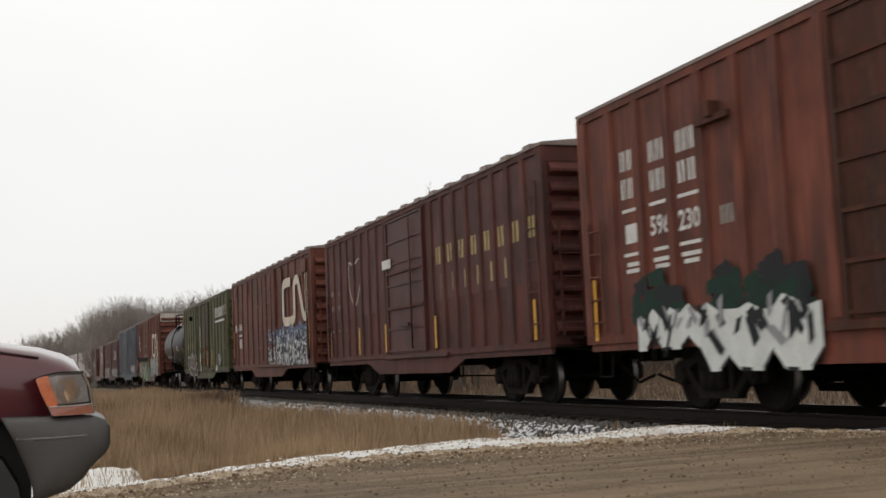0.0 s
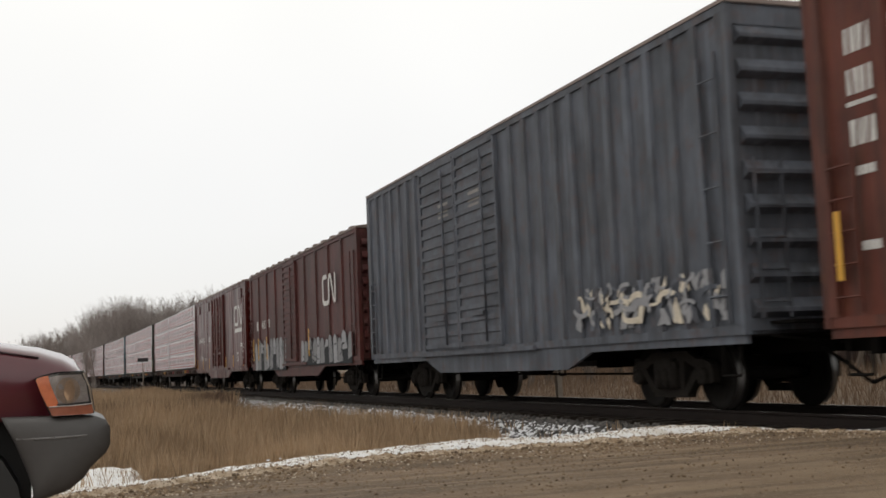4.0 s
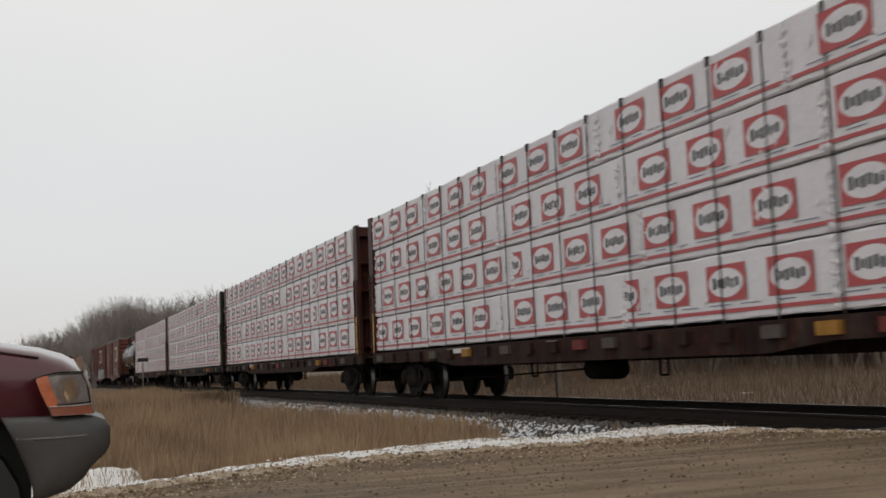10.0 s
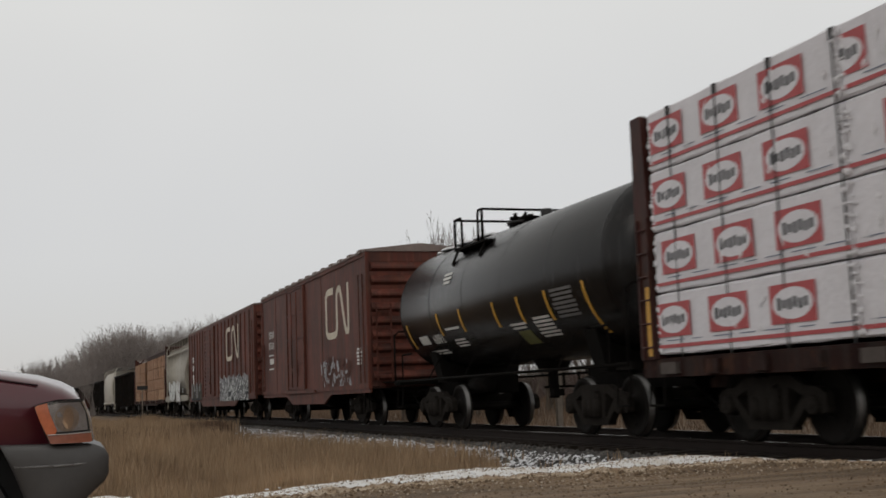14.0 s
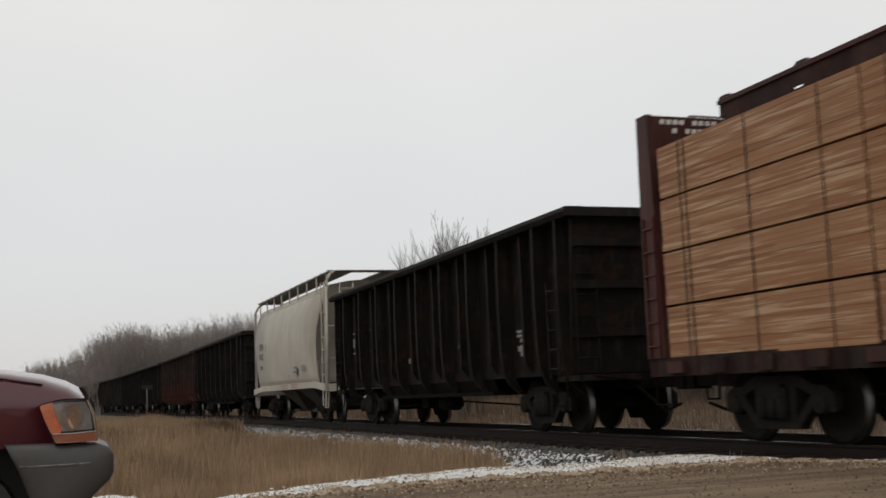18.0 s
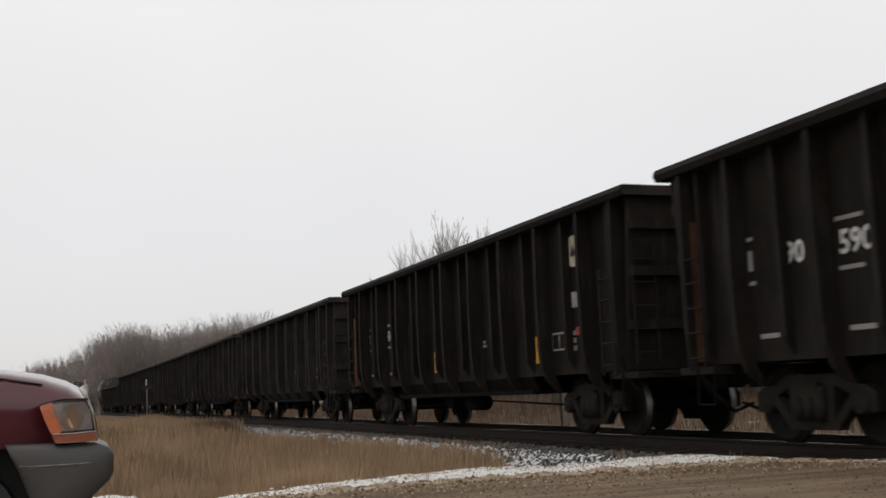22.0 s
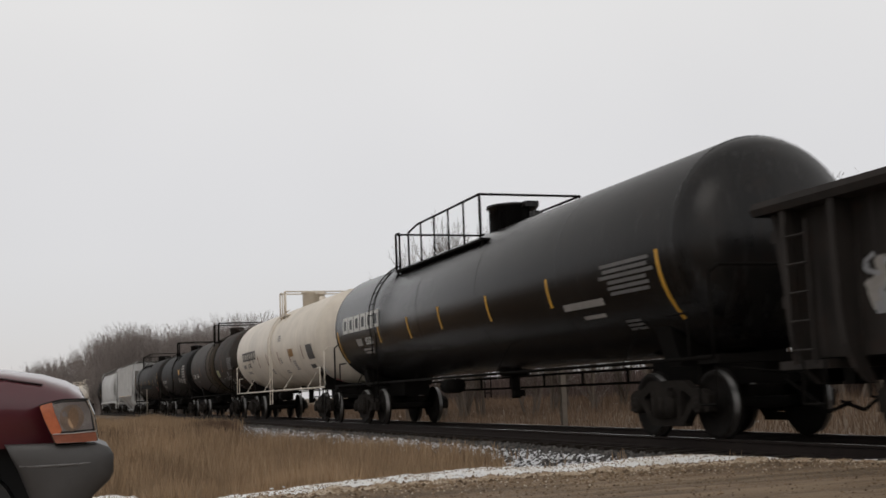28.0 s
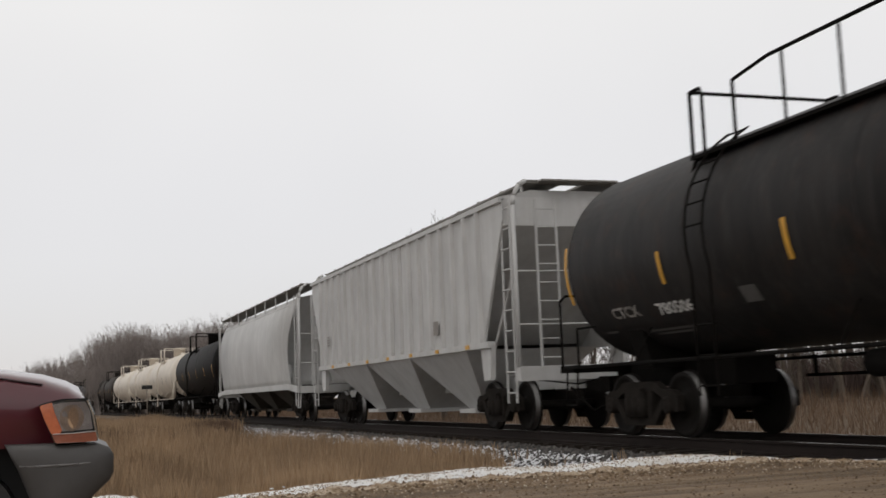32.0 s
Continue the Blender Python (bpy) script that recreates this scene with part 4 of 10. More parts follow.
M["grass"] = stuff_mat("dead_tan_grass", (0.30, 0.195, 0.112), (0.385, 0.26, 0.152), (0.48, 0.345, 0.22), patch=0.8)
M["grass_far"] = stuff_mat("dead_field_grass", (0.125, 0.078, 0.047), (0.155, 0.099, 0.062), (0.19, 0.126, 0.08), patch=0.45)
M["scrub"] = stuff_mat("red_brown_scrub_twigs", (0.052, 0.034, 0.029), (0.078, 0.052, 0.044), (0.115, 0.08, 0.067))


def verge_spot(r):
    while True:
        y = 11.3 + 62 * r.rand() ** 1.9
        x = r.uniform(-0.13 * y - 1.5, 9)
        toe = track_x(y) - 4.6 + 1.35 * smooth(12, 20, y) - 0.95 * smooth(23, 31, y) + 0.6 * smooth(12.2, 14.8, y) * (1 - smooth(17, 22, y)) + 0.12 * math.sin(y * 0.9) + (1.6 * smooth(38, 44, y))
        if x > toe or y < road_edge(x) + 0.25 + (0.9 if x < 1.4 else 0) * (0.5 + 0.5 * math.sin(x * 3)):
            continue
        if r.rand() < 1.0 * snow_cover(x, y) - 0.06:
            continue
        clump = noise.noise((x * 0.8, y * 0.5, 5))
        if clump < -0.42:
            continue
        h = 0.62 + 0.22 * clump + 0.16 * smooth(20, 42, y)
        near = smooth(0.2, 2.2, y - road_edge(x))
        return x, y, h * (0.45 + 0.55 * near) * r.uniform(0.55, 1.15) * (1 - 0.4 * smooth(-1.2, 0.1, x - toe))


blades("verge_grass", 150000, verge_spot, M["grass"], "tall dead tan grass in the ditch beside the track", 5, 0.0042)


def weed_spot(r):
    """The dark stand of weeds at the end of the verge and thinner ones along its back."""
    if r.rand() < 0.62:
        return 5.3 + r.normal(0, 0.33), 38.2 + r.normal(0, 0.9), r.uniform(0.6, 0.9)
    y = 30 + 22 * r.rand()
    return track_x(y) - 5.3 - 3.2 * r.rand(), y, r.uniform(0.5, 0.8)


def stem_spot(r):
    x = r.uniform(-1.6, 1.5)
    return x, road_edge(x) + 0.25 + 2.2 * r.rand() ** 0.7, r.uniform(0.12, 0.5)


blades("snow_stems", 1500, stem_spot, M["grass"], "single dead grass stems standing in the snow", 10, 0.004, 0.4)
M["weeds"] = stuff_mat("dark_brown_weeds", (0.075, 0.044, 0.028), (0.115, 0.07, 0.043), (0.17, 0.108, 0.066))
blades("dark_weeds", 3000, weed_spot, M["weeds"], "dark brown dead weeds at the foot of the bank", 9, 0.009, 0.2)


def field_spot(r):
    y = 6 + 130 * r.rand() ** 1.4
    dx = 3.4 + 45 * r.rand() ** 2.0
    return track_x(y) + dx, y, (0.34 + 0.3 * smooth(6, 22, dx) + 0.16 * noise.noise((dx * 0.5, y * 0.3, 1))) * r.uniform(0.6, 1.2)


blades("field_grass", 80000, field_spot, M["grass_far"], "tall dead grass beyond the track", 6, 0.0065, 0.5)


def scrub_spot(r):
    y = 8 + 120 * r.rand() ** 1.2
    dx = 26 + 30 * r.rand()
    n = noise.noise((dx * 0.12, y * 0.09, 14)) + 0.5 * noise.noise((dx * 0.4, y * 0.35, 15))
    return track_x(y) + dx, y, max(1.2, 2.9 + 0.8 * n) * r.uniform(0.55, 1.0)


blades("field_scrub", 52000, scrub_spot, M["scrub"], "red-brown leafless scrub beyond the field", 7, 0.008, 0.3)


def tuft_spot(r):
    c = r.randint(0, 9)
    cx, cy = [(7.6, 14.2), (7.45, 12.6), (6.9, 13.6), (7.9, 12.2), (6.6, 12.5), (7.2, 17.0), (7.0, 15.3), (7.5, 19.0), (6.8, 21.0)][c]
    return cx + r.normal(0, 0.09), cy + r.normal(0, 0.12), r.uniform(0.08, 0.26)


blades("ballast_tufts", 150, tuft_spot, M["grass"], "thin dead grass tufts growing through the ballast", 8, 0.006)
# ---- running gear shared by all the cars ----
WHEEL_R = 0.485
HALF = 1.55


def make_wheelset():
    bm = bmesh.new()
    for s in (-1, 1):
        prof = [(0.66, 0.10), (0.66, 0.40), (0.68, WHEEL_R + 0.025), (0.71, WHEEL_R + 0.025), (0.722, WHEEL_R), (0.815, WHEEL_R - 0.006), (0.82, 0.41), (0.79, 0.39), (0.765, 0.22),
                (0.80, 0.15), (0.85, 0.14), (0.85, 0.07), (1.02, 0.07)]
        lathe(bm, [(u * s, r) for u, r in prof], "x", 22)
    for f in bm.faces:
        c = f.calc_center_median()
        r = math.hypot(c.y, c.z)
        if WHEEL_R - 0.03 < r < WHEEL_R + 0.005 and 0.70 < abs(c.x) < 0.83:
            f.material_index = 1
    rod(bm, (-0.7, 0, 0), (0.7, 0, 0), 0.085, 10)
    for k in range(5):
        a = math.tau * k / 5
        for s in (-1, 1):
            box(bm, min(s * 0.775, s * 0.79), max(s * 0.775, s * 0.79), 0.3 * math.cos(a) - 0.02, 0.3 * math.cos(a) + 0.02, 0.3 * math.sin(a) - 0.02, 0.3 * math.sin(a) + 0.02)
    return done(bm, "wheelset", [M["wheel"], M["tread"]])


def make_sideframe():
    """A cast side frame: arched top, sloping tension members, two columns and the windows between them."""
    bm = bmesh.new()
    top = [(-1.12, 0.40), (-1.12, 0.62), (-0.98, 0.70), (-0.72, 0.72), (-0.48, 0.84), (0.48, 0.84), (0.72, 0.72), (0.98, 0.70), (1.12, 0.62), (1.12, 0.40), (1.02, 0.38), (0.99, 0.55),
           (0.74, 0.57), (0.46, 0.69), (-0.46, 0.69), (-0.74, 0.57), (-0.99, 0.55), (-1.02, 0.38)]
    prism(bm, top, -0.06, 0.06, "x")
    prism(bm, [(-0.46, 0.18), (0.46, 0.18), (0.50, 0.30), (-0.50, 0.30)], -0.075, 0.075, "x")
    for s in (-1, 1):
        prism(bm, [(s * 0.84, 0.57), (s * 0.70, 0.60), (s * 0.36, 0.27), (s * 0.44, 0.19)], -0.07, 0.07, "x")
        prism(bm, [(s * 0.30, 0.29), (s * 0.40, 0.29), (s * 0.43, 0.70), (s * 0.31, 0.70)], -0.085, 0.085, "x")
        lathe(bm, [(-0.12, 0.10), (-0.10, 0.125), (0.1, 0.125)], "x", 14, cz=WHEEL_R, centre=s * 0.89)
        lathe(bm, [(-0.135, 0.03), (-0.13, 0.05), (-0.1, 0.06)], "x", 8, cz=WHEEL_R, centre=s * 0.89)
    box(bm, -0.14, 0.1, -0.29, 0.29, 0.60, 0.69)
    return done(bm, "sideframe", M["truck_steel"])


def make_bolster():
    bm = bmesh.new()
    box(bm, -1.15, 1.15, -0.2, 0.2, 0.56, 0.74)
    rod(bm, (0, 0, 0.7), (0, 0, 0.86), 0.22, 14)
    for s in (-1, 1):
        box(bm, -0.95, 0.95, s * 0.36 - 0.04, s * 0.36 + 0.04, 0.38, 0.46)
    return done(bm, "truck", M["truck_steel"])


def make_coupler():
    bm = bmesh.new()
    box(bm, -0.09, 0.09, -0.9, 0.0, 0.74, 0.92)
    box(bm, -0.16, 0.16, -1.08, -0.88, 0.70, 0.98)
    pipe(bm, [(-0.35, 0.1, 0.8), (-0.36, -0.3, 0.62), (-0.3, -0.7, 0.36), (-0.16, -0.98, 0.48)], 0.025)
    pipe(bm, [(-1.2, 0.02, 0.98), (-0.4, -0.3, 0.86), (-0.12, -0.6, 0.94)], 0.016)
    return done(bm, "coupler", M["steel_dark"])


def make_spring():
    bm = bmesh.new()
    rod(bm, (-0.1, 0, 0.31), (-0.1, 0, 0.60), 0.085, 10)
    return done(bm, "spring", M["truck_steel"])


SPRING = make_spring()
WHEELSET, SIDEFRAME, BOLSTER, COUPLER = make_wheelset(), make_sideframe(), make_bolster(), make_coupler()
cars, wheels = [], []


def rolling(name, label, category, s0, s1, truck_in=2.7, couple=None):
    """A car's empty at rail level with its trucks and couplers. s0, s1: where its body begins and ends along the train at the clip's start."""
    ob = thing(name, label, category, group="cars of the freight train")
    mid, half = (s0 + s1) / 2, (s1 - s0) / 2
    cars.append((ob, mid))
    for s in (-1, 1):
        tr = piece("truck", BOLSTER, ob, pose(0, s * (half - truck_in), 0))
        for q in (-1, 1):
            piece("sideframe", SIDEFRAME, tr, pose(q * 1.0, 0, 0, 0, 0, 0 if q < 0 else 180))
            for u in (-0.2, 0.0, 0.2):
                piece("spring", SPRING, tr, pose(q * 1.0, u, 0, 0, 0, 0 if q < 0 else 180))
            ws = piece("wheelset", WHEELSET, tr, pose(0, q * 0.89, WHEEL_R))
            wheels.append((ws, q * 0.89, mid + s * (half - truck_in) + q * 0.89))
        piece("coupler", COUPLER, ob, pose(0, s * half, 0, 0, 0, 0 if s < 0 else 180))
    return ob, half


def both(bm_fn, name, material, parent, label=""):
    """A part for the near side and the same turned round for the far side."""
    me = done(bm_fn(), name, material)
    piece(name, me, parent, None, label)
    piece(name, me, parent, pose(0, 0, 0, 0, 0, 180), label)


def ladder(parent, x, y, z0, z1, mat, wide=0.42, rungs=6, along="y"):
    bm = bmesh.new()
    for s in (-1, 1):
        o = s * wide / 2
        if along == "y":
            box(bm, x - 0.03, x, y + o - 0.02, y + o + 0.02, z0, z1)
        else:
            box(bm, x + o - 0.02, x + o + 0.02, y - 0.03, y, z0, z1)
    for i in range(rungs):
        z = z0 + (z1 - z0) * (i + 0.5) / rungs
        if along == "y":
            rod(bm, (x - 0.03, y - wide / 2, z), (x - 0.03, y + wide / 2, z), 0.014, 5)
        else:
            rod(bm, (x - wide / 2, y - 0.03, z), (x + wide / 2, y - 0.03, z), 0.014, 5)
    return part("ladder", bm, mat, parent)


def stirrup(parent, y, mat, half=HALF, top=1.0):
    for s in (-1, 1):
        bm = bmesh.new()
        pipe(bm, [(s * (half - 0.05), y - 0.2, top), (s * (half - 0.02), y - 0.2, 0.5), (s * (half - 0.02), y + 0.2, 0.5), (s * (half - 0.05), y + 0.2, top)], 0.018, 5)
        part("sill_step", bm, mat, parent)


def reflectors(parent, x, ys, z, h=0.8, w=0.1):
    for y in ys:
        bm = bmesh.new()
        box(bm, x - 0.006, x, y - w / 2, y + w / 2, z, z + h)
        part("reflector_strip", bm, M["yellow"], parent, "yellow reflective strip")


def underframe(parent, half, mat, z=1.05, belly=0.62, wide=1.5, deep=True, truck_in=2.7):
    """Sill and floor: a sill that drops between the trucks, cross bearers, brake rigging."""
    bm = bmesh.new()
    box(bm, -0.25, 0.25, -half, half, 0.75, z)
    box(bm, -wide, wide, -half, half, z - 0.06, z)
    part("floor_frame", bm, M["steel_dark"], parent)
    a, b = half - truck_in - 1.5, half - truck_in - 2.4
    bot = belly if deep else z - 0.22
    bm = bmesh.new()
    for s in (-1, 1):
        prism(bm, [(-half, z + 0.02), (-half, z - 0.16), (-a, z - 0.16), (-b, bot), (b, bot), (a, z - 0.16), (half, z - 0.16), (half, z + 0.02)], s * (wide + 0.03) - 0.03, s * (wide + 0.03) + 0.03, "x")
    part("side_sill", bm, mat, parent)
    bm = bmesh.new()
    lathe(bm, [(-0.5, 0.02), (-0.48, 0.19), (0.48, 0.19), (0.5, 0.02)], "y", 12, cx=-0.7, cz=0.70)
    box(bm, 0.45, 0.95, -0.9, -0.3, 0.6, 0.95)
    rod(bm, (-0.5, -half + truck_in, 0.5), (-0.3, half - truck_in, 0.55), 0.02, 5)
    rod(bm, (-0.9, 1.6, 0.72), (-0.9, half - truck_in, 0.48), 0.018, 5)
    for y in (-1.7, 1.4):
        pipe(bm, [(-0.9, y, 0.95), (-0.9, y, 0.52), (-0.9, y + 0.25, 0.52), (-0.9, y + 0.25, 0.95)], 0.02, 5)
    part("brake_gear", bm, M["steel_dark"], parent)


# ---- boxcars ----
def boxcar(s0, s1, eave, paint, label, ribs=16, door=(-1.5, 1.5), door_mat=None, door_style="bars", belly=True, roof_ridges=True, end_white=False, smooth=False, ridge_h=0.2):
    ob, half = rolling("boxcar", label, "boxcar", s0, s1)
    z0 = 1.0
    underframe(ob, half, paint, 1.05, 0.62, HALF - 0.06, belly)
    d0, d1 = door

    def wall():
        bm = bmesh.new()
        box(bm, -HALF, -HALF + 0.06, -half, half, z0, eave)
        return bm
    both(wall, "side_wall", paint, ob)
    if smooth:
        bm = bmesh.new()
        box(bm, -HALF - 0.02, -HALF, -0.07, 0.07, z0 + 0.12, eave - 0.13)
        corner = done(bm, "corner_post", paint)
        bm = bmesh.new()
        box(bm, -HALF - 0.012, -HALF, -0.05, 0.05, z0 + 0.12, eave - 0.13)
        seam = done(bm, "side_seam", paint)
        for me, y in ((corner, -half + 0.09), (corner, half - 0.09), (seam, d0 - 2.2), (seam, d1 + 2.2)):
            piece("side_seam" if me is seam else "corner_post", me, ob, pose(0, y, 0))
            piece("side_seam" if me is seam else "corner_post", me, ob, pose(0, -y, 0, 0, 0, 180))
    for s in (-1, 1):
        for nm, za, zb in (("top_chord", eave - 0.13, eave - 0.01), ("bottom_chord", z0, z0 + 0.12)):
            bm = bmesh.new()
            xa, xb = sorted((s * HALF, s * (HALF + 0.035)))
            box(bm, xa, xb, -half, half, za, zb)
            part(nm, bm, paint, ob)
    if not smooth:
        bm = bmesh.new()
        prism(bm, [(-HALF, -0.095), (-HALF - 0.05, -0.075), (-HALF - 0.05, 0.075), (-HALF, 0.095)], z0 + 0.12, eave - 0.13, "z")
        post = done(bm, "side_post", paint)
        n = ribs
        for i in range(n):
            y = -half + 0.12 + (2 * half - 0.24) * i / (n - 1)
            if d0 - 0.1 < y < d1 + 0.1:
                continue
            piece("side_post", post, ob, pose(0, y, 0))
            piece("side_post", post, ob, pose(0, -y, 0, 0, 0, 180))
    # door
    dm = door_mat or paint
    halves = [(d0, d1)] if d1 - d0 < 3.3 else [(d0, (d0 + d1) / 2 - 0.02), ((d0 + d1) / 2 + 0.02, d1)]
    for a, b in halves:
        for side in (0, 1):
            bm = bmesh.new()
            box(bm, -HALF - 0.05, -HALF, a, b, z0 + 0.1, eave - 0.16)
            d = part("door", bm, dm, ob, m=pose(0, 0, 0, 0, 0, 180) if side else None)
            for y in (a + 0.04, b - 0.04):
                bm = bmesh.new()
                box(bm, -HALF - 0.085, -HALF - 0.05, y - 0.04, y + 0.04, z0 + 0.1, eave - 0.16)
                part("door_stile", bm, dm, d)
            rows = {"bars": 6, "slats": 16, "plug": 4}[door_style]
            bm = bmesh.new()
            box(bm, -HALF - 0.08, -HALF - 0.05, a + 0.08, b - 0.08, 0, 0.05 if door_style != "slats" else 0.09)
            bar = done(bm, "door_bar", dm)
            for i in range(rows + 1):
                piece("door_bar", bar, d, pose(0, 0, z0 + 0.14 + (eave - 0.36 - z0) * i / rows))
            bm = bmesh.new()
            box(bm, -HALF - 0.13, -HALF - 0.08, (a + b) / 2 - 0.35, (a + b) / 2 + 0.35, 1.72, 1.80)
            for k in ((0.35, 0.65) if door_style == "plug" else (0.3,)):
                y = a + (b - a) * k
                rod(bm, (-HALF - 0.11, y, 1.2), (-HALF - 0.11, y, eave - 0.3), 0.022, 6)
            part("door_handle", bm, dm, d)
            bm = bmesh.new()
            box(bm, -HALF - 0.09, -HALF, d0 - 1.4, d1 + 0.3, z0 - 0.02, z0 + 0.06)
            if a == halves[0][0]:
                part("door_track", bm, dm, ob, m=pose(0, 0, 0, 0, 0, 180) if side else None)
            else:
                bm.free()
    # ends with pressed horizontal corrugations
    def end():
        bm = bmesh.new()
        box(bm, -HALF + 0.06, HALF - 0.06, -half, -half + 0.06, z0, eave)
        return bm

    def end_post():
        bm = bmesh.new()
        box(bm, -HALF - 0.05, -HALF + 0.05, -half - 0.05, -half + 0.05, z0, eave - 0.04)
        return bm

    def end_post_b():
        bm = bmesh.new()
        box(bm, HALF - 0.05, HALF + 0.05, -half - 0.05, -half + 0.05, z0, eave - 0.04)
        return bm

    def gable():
        bm = bmesh.new()
        prism(bm, [(-HALF, eave - 0.02), (0, eave + ridge_h - 0.04), (HALF, eave - 0.02), (HALF, eave - (0.6 if end_white else 0.3)), (-HALF, eave - (0.6 if end_white else 0.3))], -half - 0.02, -half + 0.05, "y", 1 if end_white else 0)
        return bm
    both(end, "end_wall", paint, ob)
    both(end_post, "end_corner", paint, ob)
    both(end_post_b, "end_corner", paint, ob)
    both(gable, "end_gable", [paint, M["dirty_white"]], ob)
    bm = bmesh.new()
    prism(bm, [(-half, -0.05), (-half - 0.11, 0.02), (-half - 0.11, 0.07), (-half, 0.2)], -HALF + 0.1, HALF - 0.1, "x")
    rib = done(bm, "end_rib", M["steel_dark"] if paint is M["rust_gon"] else paint)
    for i in range(9):
        z = z0 + 0.25 + (eave - z0 - 0.75) * i / 8
        piece("end_rib", rib, ob, pose(0, 0, z))
        piece("end_rib", rib, ob, pose(0, 0, z, 0, 0, 180))
    # roof: two low slopes and standing ridges
    bm = bmesh.new()
    prism(bm, [(-HALF - 0.05, eave - 0.02), (-HALF - 0.05, eave + 0.03), (0, eave + ridge_h), (HALF + 0.05, eave + 0.03), (HALF + 0.05, eave - 0.02)], -half - 0.06, half + 0.06, "y")
    part("roof", bm, M["roof"], ob)
    if roof_ridges:
        bm = bmesh.new()
        n = int(2 * half / 1.02)
        prism(bm, [(-HALF - 0.08, eave - 0.03), (-HALF - 0.07, eave + 0.07), (0, eave + 0.25), (HALF + 0.07, eave + 0.07), (HALF + 0.08, eave - 0.03), (0, eave + 0.1)], -0.16, 0.16, "y")
        ridge = done(bm, "roof_ridge", M["roof"])
        for i in range(n):
            piece("roof_ridge", ridge, ob, pose(0, -half + 0.5 + (2 * half - 1) * i / (n - 1), 0))
    for y in (-half + 0.42, half - 0.42):
        ladder(ob, -HALF - 0.06, y, 1.15, 2.9 if y > 0 else eave - 0.6, paint, 0.4, 5)
        ladder(ob, HALF + 0.09, -y, 1.15, 2.9, paint, 0.4, 5)
    ladder(ob, -HALF + 0.4, -half - 0.08, 1.2, 3.2, paint, 0.4, 5, "x")
    for y in (-half + 0.4, half - 0.4):
        stirrup(ob, y, M["steel_dark"])
    bm = bmesh.new()
    rod(bm, (0.6, -half - 0.16, 3.2), (0.6, -half - 0.1, 3.2), 0.28, 14)
    box(bm, 0.5, 0.7, -half - 0.1, -half, 1.4, 3.1)
    box(bm, -1.2, 1.2, -half - 0.5, -half, 1.12, 1.16)
    part("brake_wheel", bm, M["steel_dark"], ob)
    return ob, half


def small_print(parent, x, items, mat, seed=1, name="stencil_block"):
    """Plain bars where the small stencilled data stand. items: y, z, width, line height, rows."""
    r = random.Random(seed)
    for y, z, w, h, rows in items:
        bm = bmesh.new()
        if name == "block_lettering":
            n = max(1, round(w / (h * 0.75)))
            for k in range(n):
                glyph(bm, x, y + w * (0.5 - (k + 0.5) / n), z, w / n * 0.86, h, r)
        else:
            bars(bm, x, y, z, w, h, rows, 0.6, 0, 0.3, r)
        part(name, bm, mat, parent, "faded stencilled data")


X = -HALF - 0.056          # face of the side posts
XS = -HALF - 0.006         # just proud of a plain side

# 1: red-brown boxcar with block lettering
ob, h = boxcar(1.0, 16.2, 4.62, M["box_orange"], "weathered red-brown boxcar with white lettering and white graffiti", 19, (-1.6, 1.5), M["box_door"], door_style="bars", roof_ridges=False)
for k, (yy, w) in enumerate(((6.1, 0.6), (5.3, 0.52), (4.56, 0.5))):
    for j, z in enumerate((3.82, 3.4)):
        n = 2 if (j, k) == (1, 2) else 3
        small_print(ob, X + 0.05, [(yy + w * (0.5 - (d + 0.5) / n), z, w / n * 0.8, 0.3, 1) for d in range(n)], M["white"], k * 5 + j, "block_lettering")
    small_print(ob, X + 0.05, [(yy, 2.95, 0.6, 0.05, 1), (yy, 2.3, 0.6, 0.05, 1), (yy, 2.16, 0.5, 0.06, 2)], M["white"], 7 + k)
small_print(ob, X + 0.05, [(6.1, 2.72, 0.45, 0.28, 1)], M["white"], 3)
sign_text(ob, "596", 0.38, X + 0.05, 5.32, 2.6, M["white"], 0.95)
sign_text(ob, "230", 0.38, X + 0.05, 4.56, 2.58, M["white"], 0.95)
small_print(ob, X + 0.05, [(3.68, 2.66, 0.3, 0.24, 1)], M["grey_let"], 3, "block_lettering")
graffiti(ob, X - 0.004, 1.95, 6.0, 1.3, 1.9, [M["gr_deep"], M["gr_deep"], M["gr_dark"]], 22, 7, "dark green sprayed cloud", "cloud")
graffiti(ob, X - 0.012, 1.9, 6.0, 0.5, 1.5, [M["gr_dark"], M["gr_white"], M["gr_grey"]], 24, 6, "large white sprayed angular forms", "slab")
reflectors(ob, X, (h - 0.3,), 1.05, 0.95)
bm = bmesh.new()
box(bm, -HALF - 0.1, -HALF, 3.42, 4.17, 3.74, 3.82)
box(bm, -HALF - 0.16, -HALF, 3.72, 3.86, 3.80, 4.0)
part("side_bracket", bm, M["box_door"], ob, "rusty steel bracket")
